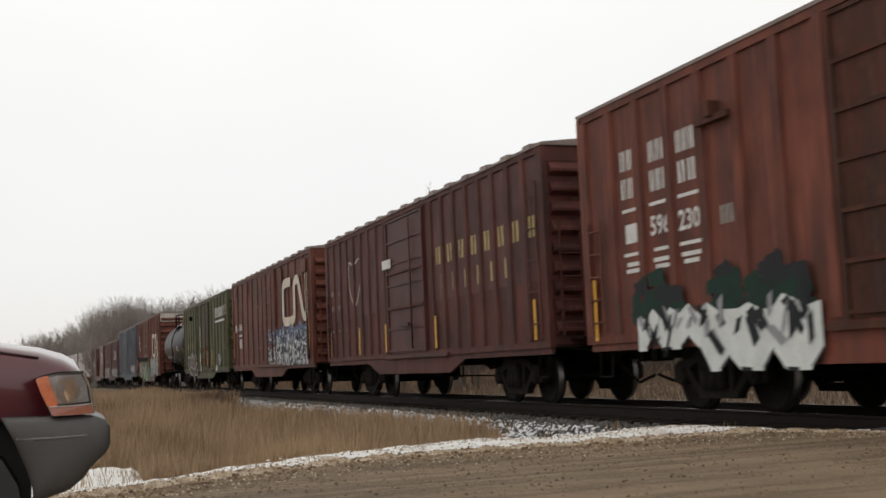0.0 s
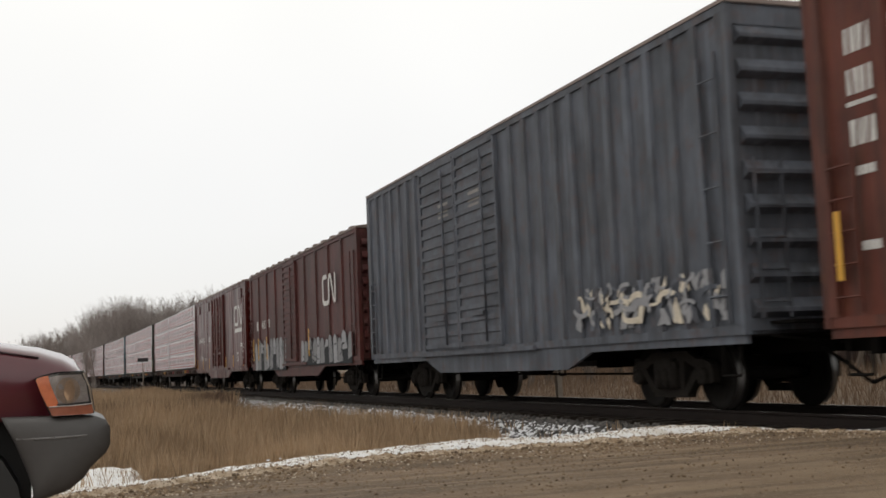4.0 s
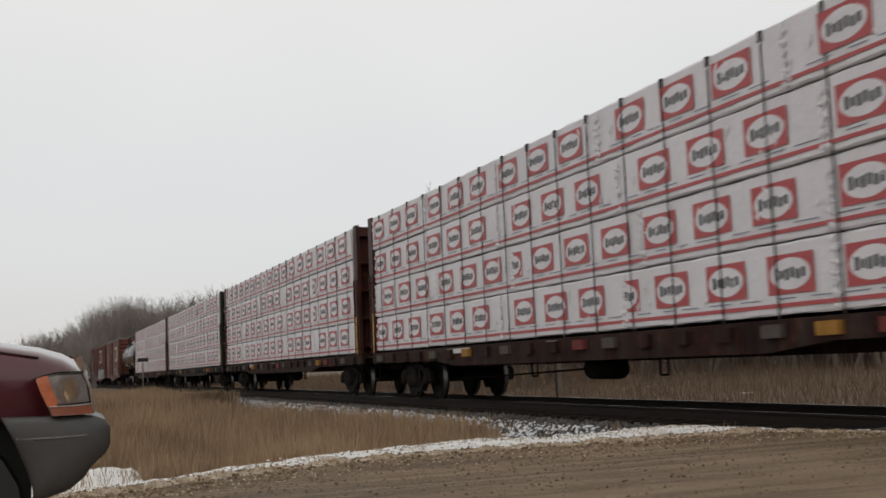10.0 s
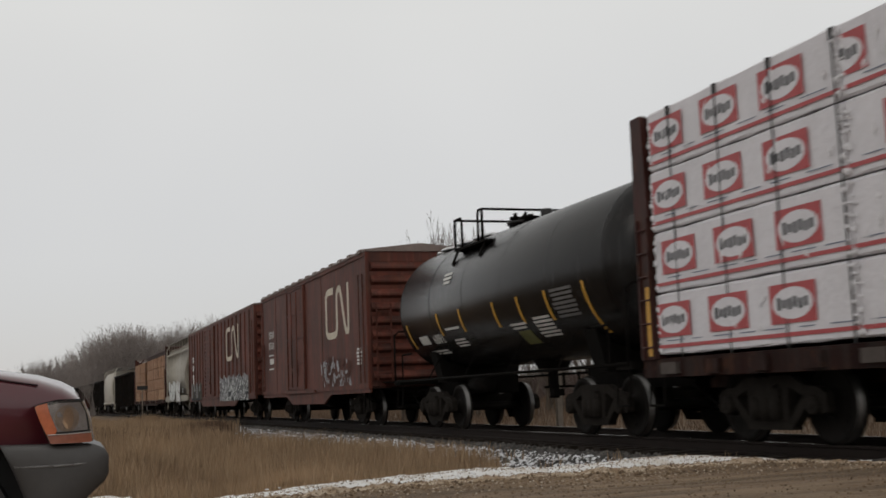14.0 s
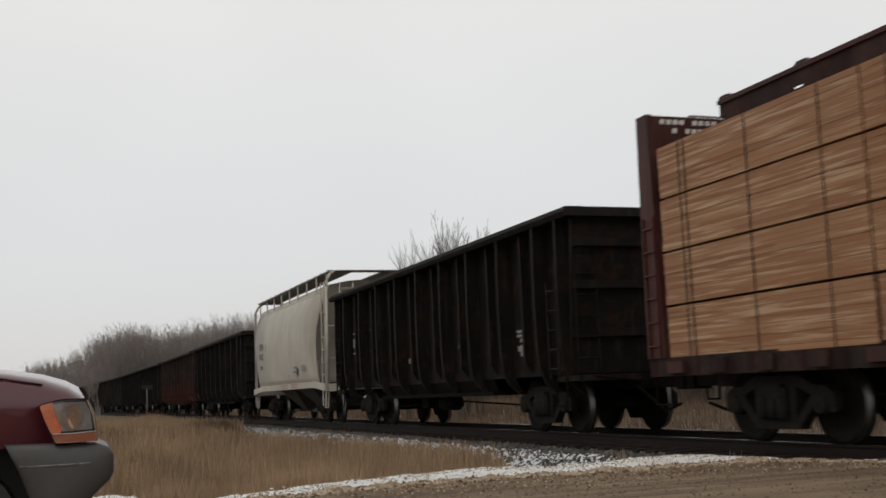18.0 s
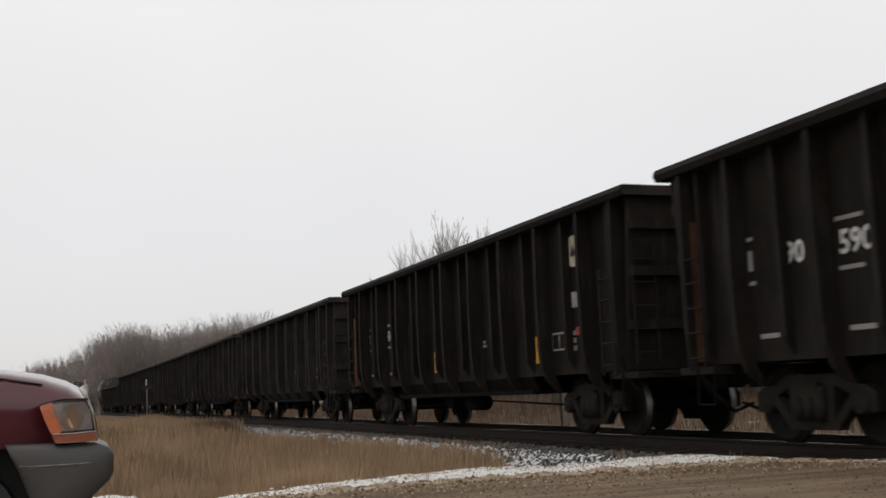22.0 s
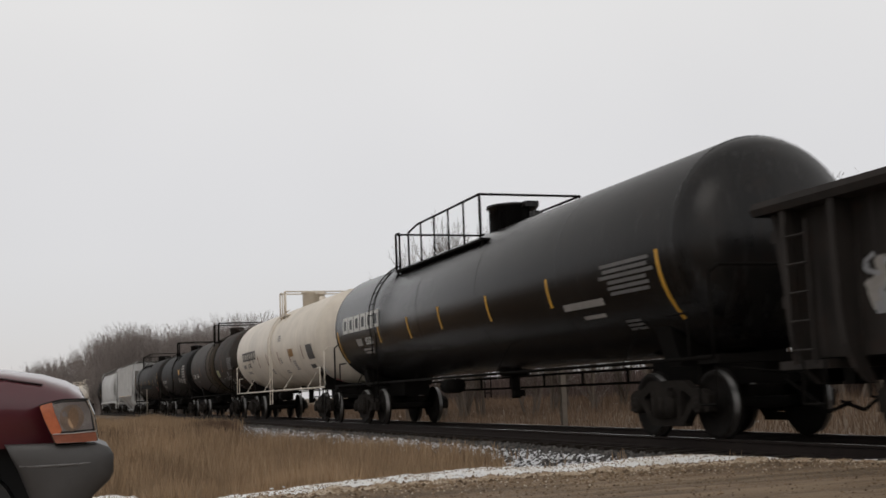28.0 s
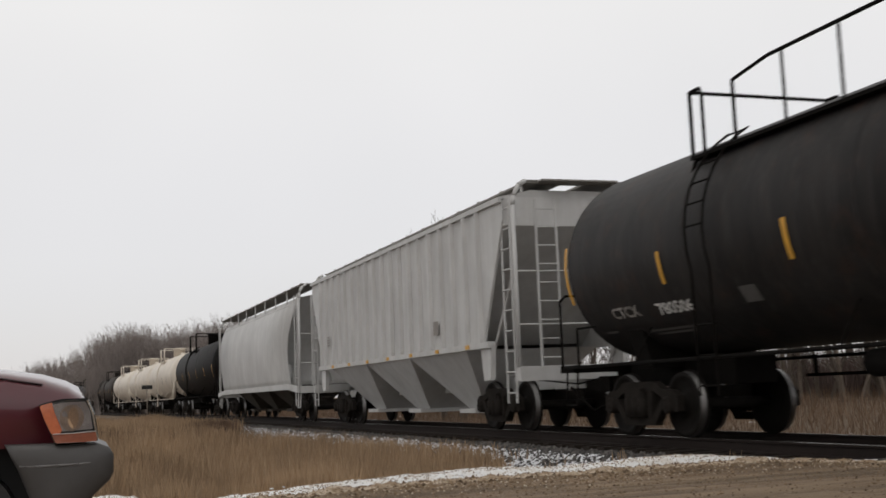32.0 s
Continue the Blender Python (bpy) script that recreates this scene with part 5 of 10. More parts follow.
# 2: maroon-brown boxcar with widely spaced letters
ob, h = boxcar(17.7, 33.2, 4.50, M["box_brown"], "weathered maroon boxcar with spaced pale letters and outside posts", 22, (-1.35, 1.5), M["box_maroon"])
for i in range(8):
    small_print(ob, X + 0.05, [(-2.2 - i * 0.71, 3.33, 0.32, 0.38, 1)], M["yellow_let"], i, "block_lettering")
    if 0 < i < 7:
        small_print(ob, X + 0.05, [(-1.75 - i * 0.71, 2.72, 0.3, 0.38, 1)], M["yellow_let"], i + 9, "block_lettering")
for i in range(4):
    small_print(ob, X + 0.05, [(h - 0.6 - i * 0.8, 3.05 - 0.05 * i, 0.26, 0.14, 1), (h - 0.6 - i * 0.8, 2.6, 0.3, 0.14, 1), (h - 0.6 - i * 0.8, 1.9, 0.4, 0.05, 3)], M["grey_let"], 60 + i, "block_lettering")
small_print(ob, X - 0.04, [(1.4, 3.4, 0.9, 0.22, 1)], M["white"], 5)
reflectors(ob, X, (h - 0.5, 4.2, 1.75, -2.0, -h + 0.5), 1.15, 0.7)
bm = bmesh.new()
stroke(bm, smooth_path([(5.25, 3.72), (5.3, 3.2), (5.1, 2.75), (4.73, 2.47), (4.35, 2.75), (4.15, 3.2), (4.2, 3.72), (4.73, 3.6), (5.25, 3.72)], 4), 0.05, X + 0.046)
part("emblem", bm, M["cream"], ob, "thin cream shield outline")
for a, b in ((-h + 0.2, -1.5), (1.62, h - 0.2)):
    bm = bmesh.new()
    box(bm, -HALF - 0.004, -HALF - 0.001, a, b, 2.18, 4.35)
    part("faded_paint", bm, M["box_faded"], ob, "upper side paint faded to grey maroon")
for z0, z1, y0, y1 in ((3.0, 3.06, -1.3, 1.45), (2.15, 2.22, -1.3, 1.45)):
    bm = bmesh.new()
    box(bm, -HALF - 0.1, -HALF - 0.05, y0, y1, z0, z1)
    part("door_rail", bm, M["box_brown"], ob)
# 3: red boxcar with the pale ribbon emblem
ob, h = boxcar(35.2, 50.5, 4.64, M["box_red"], "weathered red boxcar with a cream ribbon emblem and blue-white graffiti", 14, (-1.95, 1.5))
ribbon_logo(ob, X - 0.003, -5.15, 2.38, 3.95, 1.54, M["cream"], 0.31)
sign_text(ob, "412 536", 0.36, X + 0.046, h - 1.55, 2.7, M["white"])
small_print(ob, X + 0.05, [(h - 0.7, 2.85, 0.4, 0.3, 1), (h - 1.9, 2.4, 1.3, 0.06, 1), (h - 1.9, 2.2, 0.9, 0.06, 4)], M["white"], 4)
graffiti(ob, X - 0.012, -7.0, -0.5, 1.0, 2.42, [M["gr_dark"], M["gr_blue"], M["gr_white"], M["gr_grey"]], 31, 9, "tangled blue, black and white graffiti", "facets")
reflectors(ob, X, (-h + 0.35, h - 0.4), 1.5, 1.15)
for k in range(30):
    y = -h + 0.6 + 2 * (h - 0.6) * (k / 29) ** 1.3
    if k % 3 == 1:
        bm = bmesh.new()
        prism(bm, [(-HALF - 0.09, 4.65), (-HALF - 0.05, 4.69 + 0.012 * (k % 2)), (-HALF + 0.12, 4.70), (-HALF + 0.16, 4.66)], y - 0.15 - 0.04 * (k % 4), y + 0.12, "y")
        part("roof_snow", bm, M["snow"], ob, "snow along the roof edge")
for y in (h - 0.9, h - 3.6, -2.9, -6.7):
    bm = bmesh.new()
    box(bm, X - 0.015, X + 0.04, y - 0.28, y + 0.28, 3.95, 4.38)
    part("route_board", bm, M["box_red"], ob, "small blank wooden board")
# 4: olive green boxcar
ob, h = boxcar(52.0, 68.0, 4.58, M["green"], "dirty olive-green boxcar with a rusted door and white lettering", 17, (-2.1, 0.45), M["door_rust"], roof_ridges=False)
for i, w in enumerate((0.5, 0.5, 0.5, 0.5, 0.18, 0.45)):
    small_print(ob, X - 0.002, [(-4.55 - i * 0.62, 3.94, w, 0.46, 1)], M["white"], i, "block_lettering")
small_print(ob, X - 0.002, [(-5.9, 3.34, 3.6, 0.09, 1)], M["white"], 9)
small_print(ob, X + 0.05, [(6.35, 2.5, 0.62, 0.26, 1)], M["yellow_let"], 12, "block_lettering")
sign_text(ob, "100", 0.36, X + 0.048, 5.45, 2.41, M["yellow_let"])
sign_text(ob, "319", 0.36, X + 0.048, 4.45, 2.39, M["yellow_let"])
for z in (1.2, 1.9, 2.6, 3.3, 4.0):
    bm = bmesh.new()
    box(bm, -HALF - 0.04, -HALF, 0.65, 2.05, z, z + 0.06)
    part("plug_panel_bar", bm, M["green"], ob)
for y in (0.62, 2.1):
    bm = bmesh.new()
    box(bm, -HALF - 0.09, -HALF, y - 0.06, y + 0.06, 1.05, 4.4)
    part("door_frame_post", bm, M["green"], ob)
bm = bmesh.new()
box(bm, -HALF - 0.1, -HALF, 4.25, 5.05, 3.9, 3.97)
box(bm, -HALF - 0.16, -HALF, 4.35, 4.5, 3.78, 4.02)
part("side_bracket", bm, M["steel_dark"], ob, "dark steel bracket")
for k, (y, za, zb, w) in enumerate(((0.70, 3.3, 2.8, 0.15), (0.6, 2.95, 2.2, 0.06), (0.7, 1.9, 1.45, 0.2), (0.62, 1.6, 0.95, 0.08), (0.4, 1.2, 0.98, 0.1))):
    bm = bmesh.new()
    stroke(bm, smooth_path([(y, za), (y - 0.04, (za + zb) / 2), (y + 0.03, zb)], 4), w, X - 0.045 - 0.002 * k)
    part("paint_run", bm, M["gr_white"], ob, "run of spilt white paint")
for a, b, z0, z1 in ((-1.95, 0.3, 1.95, 2.25), (-1.0, 0.2, 1.2, 1.7)):
    bm = bmesh.new()
    box(bm, -HALF - 0.056, -HALF - 0.051, a, b, z0, z1)
    part("rust_panel", bm, M["door_orange"], ob, "orange-brown rusted door panel")
graffiti(ob, X - 0.004, 2.35, 5.85, 0.75, 2.0, [M["gr_white"], M["gr_wine"], M["gr_wine"]], 44, 2, "grey-maroon graffiti with pale outlines", "balloon")
graffiti(ob, X - 0.004, -6.1, -5.2, 1.2, 1.85, [M["gr_grey"], M["green"], M["gr_grey"]], 42, 2, "chalky white scrawl", "tangle")
graffiti(ob, X - 0.004, -5.0, -4.2, 1.0, 1.2, [M["gr_white"], M["gr_white"]], 43, 2, "white sprayed smear", "cloud")
reflectors(ob, X, (-3.2, -1.5, h - 0.4), 1.25, 0.75)
for k in range(14):
    y = -h + 0.4 + 0.5 * k + 0.1 * math.sin(k * 1.9)
    if k in (0, 1, 3, 4, 5, 9):
        bm = bmesh.new()
        prism(bm, [(-HALF - 0.09, 4.56), (-HALF - 0.06, 4.62 + 0.015 * (k % 3)), (-HALF + 0.12, 4.66), (-HALF + 0.17, 4.6)], y - 0.18, y + 0.2, "y")
        part("roof_snow", bm, M["snow"], ob, "snow along the roof edge")
# 6: tall red boxcar, white band on the end
ob, h = boxcar(82.2, 98.6, 5.22, M["box_red"], "tall red boxcar with ribbon emblem, white-topped end and bright graffiti", 17, (-1.1, 3.7), end_white=True, roof_ridges=False, ridge_h=0.06)
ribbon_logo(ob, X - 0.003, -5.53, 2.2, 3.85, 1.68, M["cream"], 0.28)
for j, yy in enumerate((h - 0.75, h - 1.45, h - 2.1)):
    small_print(ob, X + 0.05, [(yy, 4.2, 0.42, 0.28, 1), (yy, 3.75, 0.42, 0.28, 1), (yy, 3.4, 0.45, 0.05, 1), (yy, 3.2, 0.42, 0.28, 1), (yy, 2.7, 0.3, 0.1, 3), (yy, 1.9, 0.3, 0.1, 3)], M["white"], 70 + j, "block_lettering")
small_print(ob, X - 0.036, [(0.3, 3.3, 1.2, 0.03, 3), (0.2, 2.55, 1.5, 0.03, 4), (1.9, 3.2, 0.3, 0.07, 3), (1.8, 2.5, 0.6, 0.03, 4)], M["faint_red"], 15)
bm = bmesh.new()
prism(bm, [(-5.3, 0.9), (-4.6, 0.47), (3.9, 0.47), (4.5, 0.9)], X + 0.012, X + 0.04, "x")
part("side_skirt", bm, M["box_red"], ob, "red side skirt between the trucks")
graffiti(ob, X - 0.035, -1.5, 2.3, 0.78, 1.8, [M["gr_moss"], M["gr_bright"], M["gr_green"]], 53, 5, "green sprayed cloud", "cloud")
graffiti(ob, X - 0.03, -1.9, 3.3, 0.5, 0.95, [M["gr_moss"], M["gr_bright"], M["gr_green"], M["gr_moss"], M["gr_white"]], 54, 10, "green and white graffiti on the skirt", "spikes")
graffiti(ob, X - 0.002, -4.3, -2.1, 0.6, 0.86, [M["gr_dull"], M["gr_grey"], M["gr_dull"]], 55, 3, "silver graffiti on the skirt", "cloud")
graffiti(ob, X - 0.04, -2.0, 5.4, 0.72, 2.2, [M["gr_green"], M["gr_bright"], M["gr_white"], M["gr_moss"], M["gr_bright"], M["gr_dull"]], 51, 13, "green and white graffiti", "spikes")
graffiti(ob, X - 0.01, -7.3, -2.3, 0.86, 2.3, [M["gr_dark"], M["gr_grey"], M["gr_dull"]], 52, 4, "silver bubble graffiti with dark outlines", "puff")
reflectors(ob, X - 0.05, (-h + 0.3, -3.4, h - 0.35), 1.5, 0.75)
# 7: faded blue boxcar
ob, h = boxcar(100.2, 116.7, 5.22, M["blue"], "faded blue boxcar with ribbed sides and slatted double door", 27, (-0.6, 3.9), door_style="slats", roof_ridges=False, ridge_h=0.06)
graffiti(ob, X - 0.004, -h + 0.3, -h + 4.6, 1.2, 2.0, [M["cream"], M["gr_grey"], M["gr_grey"], M["blue"]], 61, 5, "chalky pale graffiti", "tangle")
small_print(ob, X - 0.004, [(2.4, 4.2, 0.7, 0.08, 3), (0.6, 4.2, 0.7, 0.08, 3)], M["grey_let"], 16)
# 8: maroon boxcar with grey graffiti along the foot
ob, h = boxcar(117.9, 134.2, 4.60, M["box_maroon"], "maroon boxcar with large white number and grey graffiti", 11, (-0.4, 1.6), door_style="slats", smooth=False)
sign_text(ob, "415 373", 0.42, X + 0.046, h - 3.0, 2.58, M["white"], 1.15)
small_print(ob, X + 0.05, [(h - 1.35, 2.75, 0.5, 0.34, 1), (h - 2.5, 1.8, 0.6, 0.06, 2)], M["white"], 17)
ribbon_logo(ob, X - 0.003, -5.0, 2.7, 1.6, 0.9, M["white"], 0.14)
graffiti(ob, X - 0.004, h - 6.8, h - 1.0, 0.85, 2.1, [M["gr_dark"], M["gr_grey"], M["gr_dull"]], 71, 5, "grey bubble graffiti", "mass")
graffiti(ob, X - 0.004, -7.5, -1.0, 0.95, 1.9, [M["gr_dark"], M["gr_grey"], M["gr_dull"]], 72, 6, "grey bubble graffiti", "mass")
reflectors(ob, X - 0.05, (h - 0.9, h - 1.9, h - 3.6, -2.4), 1.25, 0.85)
# 9: glossy maroon boxcar, smooth sides
ob, h = boxcar(135.4, 151.0, 4.60, M["box_fresh"], "glossy maroon smooth-sided boxcar with white ribbon emblem", 8, (-1.95, 1.45), door_style="plug", smooth=True)
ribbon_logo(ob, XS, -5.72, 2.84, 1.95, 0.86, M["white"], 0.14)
sign_text(ob, "414708", 0.36, XS, 5.6, 2.55, M["white"])
small_print(ob, XS, [(6.45, 2.65, 0.36, 0.22, 1)], M["white"], 17, "block_lettering")
small_print(ob, XS, [(-5.68, 2.72, 1.85, 0.17, 1), (2.95, 2.66, 0.6, 0.028, 6), (-6.55, 2.06, 0.8, 0.05, 2), (-6.75, 1.9, 0.4, 0.05, 3), (6.2, 1.75, 0.5, 0.035, 4), (5.5, 1.72, 0.4, 0.035, 4), (4.4, 1.62, 0.6, 0.04, 2), (-6.2, 1.04, 0.7, 0.05, 1)], M["white"], 18)
bm = bmesh.new()
for y0, y1, z0, z1 in ((-5.72, -5.26, 1.64, 1.69), (-5.72, -5.26, 1.33, 1.36), (-5.3, -5.26, 1.36, 1.64), (-5.72, -5.68, 1.36, 1.64), (-5.57, -5.42, 1.42, 1.56), (4.56, 4.86, 2.62, 2.65), (4.56, 4.86, 2.33, 2.36), (4.83, 4.86, 2.36, 2.62), (4.56, 4.59, 2.36, 2.62), (4.65, 4.77, 2.44, 2.54)):
    quad(bm, [(XS, y1, z0), (XS, y0, z0), (XS, y0, z1), (XS, y1, z1)])
part("stencil_frame", bm, M["white"], ob, "thin white stencilled frames")
small_print(ob, X - 0.06, [(0.6, 2.8, 0.2, 0.1, 2), (0.3, 2.1, 0.4, 0.04, 2), (0.2, 1.35, 1.2, 0.03, 1)], M["faint_red"], 19)
reflectors(ob, X, (7.08, 4.93, 2.75, -2.5, -4.6), 1.08, 0.5)
reflectors(ob, X, (-7.12,), 1.1, 0.92)
for y in (6.42, 3.05, 1.9, -6.45):
    bm = bmesh.new()
    box(bm, -HALF - 0.05, -HALF - 0.005, y - 0.34, y + 0.34, 3.95, 4.38)
    part("route_board", bm, M["box_fresh"], ob, "small blank board")
for y in (-1.95, -1.1, -0.25, 0.6, 1.45):
    bm = bmesh.new()
    prism(bm, [(-HALF - 0.05, y - 0.05), (-HALF - 0.10, y - 0.03), (-HALF - 0.10, y + 0.03), (-HALF - 0.05, y + 0.05)], 1.15, 4.4, "z")
    part("door_post", bm, M["box_fresh"], ob)
# after the lumber: two red boxcars
ob, h = boxcar(337.5, 352.2, 4.62, M["box_red"], "faded red smooth-sided boxcar with cream ribbon emblem", 8, (0.0, 2.6), door_style="plug", smooth=True)
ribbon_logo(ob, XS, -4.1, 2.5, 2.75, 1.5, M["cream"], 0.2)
for j, z in enumerate((3.3, 2.9)):
    small_print(ob, XS, [(h - 1.3 - d * 0.25, z, 0.17, 0.25, 1) for d in range(4)], M["white"], j, "block_lettering")
small_print(ob, XS, [(h - 1.6, 2.45, 1.2, 0.05, 1), (h - 1.7, 2.3, 0.9, 0.2, 1), (h - 1.6, 1.95, 1.2, 0.05, 1), (-6.4, 2.1, 0.6, 0.06, 5)], M["white"], 20)
graffiti(ob, XS - 0.004, -5.6, -2.0, 1.1, 2.0, [M["box_red"], M["gr_grey"], M["box_red"]], 81, 4, "faint chalk graffiti", "tangle")
ob, h = boxcar(353.9, 374.2, 4.62, M["box_red"], "long red boxcar with ribbon emblem, slatted door and grey graffiti", 20, (0.5, 3.6), door_style="slats", roof_ridges=False)
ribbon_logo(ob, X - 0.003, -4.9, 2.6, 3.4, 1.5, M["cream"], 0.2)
small_print(ob, X + 0.05, [(h - 1.6, 3.3, 0.9, 0.3, 3), (h - 1.6, 2.0, 0.9, 0.06, 4)], M["white"], 23)
graffiti(ob, X - 0.004, -8.8, -1.2, 0.85, 2.0, [M["gr_dark"], M["gr_dull"], M["gr_white"], M["gr_grey"]], 91, 8, "tangled grey and white graffiti", "facets")
graffiti(ob, X - 0.004, 5.0, 9.0, 0.95, 2.0, [M["gr_dark"], M["gr_dull"], M["door_rust"]], 92, 4, "dull brown and grey graffiti", "mass")
# ---- centerbeam flatcars with wrapped lumber ----
LAYER = 0.875


def wrapped_bundle(length, seed, tall=LAYER):
    """One paper-wrapped pack of boards: rounded edges, printed panels, a folded end."""
    r = random.Random(seed)
    bm = bmesh.new()
    w, e = 1.22, 0.022
    prof = [(-w, e), (-w + e, 0.0), (0, 0.0), (0, tall - 0.022), (-w + 0.035, tall - 0.022), (-w, tall - 0.055)]
    ny = 16
    rings = []
    for j in range(ny + 1):
        y = -length / 2 + 0.015 + (length - 0.03) * j / ny
        rings.append([bm.verts.new((u + (r.uniform(-0.012, 0.01) if u < -0.5 else 0), y, v + r.uniform(-0.006, 0.006))) for u, v in prof])
    for p, q in zip(rings, rings[1:]):
        for i in range(6):
            bm.faces.new((p[i], p[(i + 1) % 6], q[(i + 1) % 6], q[i]))
    bm.faces.new(rings[0])
    bm.faces.new(rings[-1][::-1])
    x = -w - 0.016

    def panel(y0, y1, z0, z1, mi, dx=0.0):
        quad(bm, [(x - dx, y1, z0), (x - dx, y0, z0), (x - dx, y0, z1), (x - dx, y1, z1)], mi)
    panel(-length / 2 + 0.02, length / 2 - 0.02, 0.085, 0.135, 1)
    y = -length / 2 + 0.25 + r.random() * 0.5
    while y < length / 2 - 0.3:
        wd = min(0.88, length / 2 - 0.02 - y)
        z0 = 0.24
        if wd > 0.2:
            panel(y, y + wd, z0, z0 + 0.47, 1)
            cy, cz, ry, rz, end = y + 0.44, z0 + 0.235, 0.385, 0.19, y + wd
            ring = [(cy - ry * math.cos(a * math.tau / 20), cz + rz * math.sin(a * math.tau / 20)) for a in range(20)]
            if sum(u < end for u, v in ring) > 4:
                quad(bm, [(x - 0.003, min(u, end), v) for u, v in ring], 0)
            for q in range(6):
                u = cy + ry * (0.66 - 0.265 * q)
                if u + 0.03 < end:
                    panel(u - 0.040, u + 0.036, cz - 0.075 + 0.02 * (q % 2), cz + 0.075 - 0.015 * ((q * 2) % 3), 2, 0.006)
        y += 1.34
    # a broken line of small print under the panels
    yy = -length / 2 + r.uniform(0.0, 0.4)
    while yy < length / 2 - 0.4:
        w0 = r.uniform(0.25, 0.5)
        panel(yy, yy + w0, 0.182, 0.196, 3)
        yy += w0 + r.uniform(0.15, 0.35)
    # crinkled tape over the folded ends and loose creases across the side
    for end_y in (-length / 2 + 0.05, length / 2 - 0.05):
        z = 0.02
        while z < tall - 0.12:
            t, q = r.uniform(0.03, 0.11), r.uniform(0.02, 0.07)
            c = end_y + r.uniform(-0.02, 0.02)
            a = [(x - 0.002, c - q, z), (x - 0.002, c + q * 0.8, z + 0.02), (x - 0.002, c + q, z + t), (x - 0.002, c - q * 0.7, z + t * 0.9)]
            tip = bm.verts.new((x - r.uniform(0.012, 0.035), c + r.uniform(-0.4, 0.4) * q, z + t * r.uniform(0.3, 0.7)))
            vs = [bm.verts.new(p) for p in a]
            for k in range(4):
                bm.faces.new((vs[k], vs[(k + 1) % 4], tip)).material_index = 4
            z += t + r.uniform(0.0, 0.1)
    for _ in range(int(length * 1.6)):
        c, z, t, lean = r.uniform(-length / 2 + 0.2, length / 2 - 0.2), r.uniform(0.08, tall - 0.3), r.uniform(0.1, 0.3), r.uniform(-0.12, 0.12)
        lo, hi, m = bm.verts.new((x, c, z)), bm.verts.new((x, c + lean, z + t)), bm.verts.new((x - 0.014, c + lean * 0.5 + 0.012, z + t * 0.5))
        a, b = bm.verts.new((x, c + lean * 0.5 - 0.03, z + t * 0.5)), bm.verts.new((x, c + lean * 0.5 + 0.05, z + t * 0.5))
        for f in ((lo, m, a), (a, m, hi), (lo, b, m), (m, b, hi)):
            bm.faces.new(f).material_index = 4
    return done(bm, "lumber_pack", [M["wrap"], M["wrap_red"], M["wrap_dark"], M["wrap_blue"], M["tape"]])


def wood_mat():
    m, t, b = shader("sawn_lumber_edges")
    v = coords(t)
    brick = t.nodes.new("ShaderNodeTexBrick")
    vv = coords(t, (1, 1, 1))
    sep, comb = t.nodes.new("ShaderNodeSeparateXYZ"), t.nodes.new("ShaderNodeCombineXYZ")
    t.links.new(vv, sep.inputs[0])
    t.links.new(sep.outputs["Y"], comb.inputs["X"])
    t.links.new(sep.outputs["Z"], comb.inputs["Y"])
    t.links.new(comb.outputs[0], brick.inputs["Vector"])
    for k, val in (("Scale", 1.0), ("Mortar Size", 0.0025), ("Brick Width", 3.1), ("Row Height", 0.055), ("Mortar Smooth", 0.3), ("Bias", 0.0)):
        brick.inputs[k].default_value = val
    brick.inputs["Color1"].default_value, brick.inputs["Color2"].default_value = (0.235, 0.098, 0.041, 1), (0.44, 0.255, 0.132, 1)
    brick.inputs["Mortar"].default_value = (0.22, 0.11, 0.045, 1)
    col = mixc(t, times(t, noisy(t, coords(t, (1, 0.3, 5)), 2.5, 6), 0.55), brick.outputs["Color"], (0.29, 0.122, 0.046))
    col = mixc(t, times(t, noisy(t, v, 0.8, 3), 0.4), col, (0.27, 0.135, 0.066))
    col = mixc(t, times(t, noisy(t, coords(t, (1, 0.5, 14)), 1.6, 3, 0.52, 0.66), 0.7), col, (0.58, 0.41, 0.26))
    inf = t.nodes.new("ShaderNodeObjectInfo")
    col = mixc(t, times(t, inf.outputs["Random"], 0.5), col, (0.23, 0.092, 0.037))
    t.links.new(col, b.inputs["Base Color"])
    b.inputs["Roughness"].default_value = 0.75
    relief(t, b, brick.outputs["Fac"], -0.25, 0.006)
    return m


M["lumber"] = wood_mat()
M["end_grain"] = plain("dark_end_grain", (0.13, 0.06, 0.03), 0.85, 0.0, 0.6, 9, 0.01)
# Darker copy of the beam red, with shade below the cap put into the colour.
M["beam_shade"] = painted("shaded_grimy_red_steel", (0.035, 0.014, 0.012), 0.4, 0.5, 0.7, shine=0.15)


BARE_LAYER = 0.765


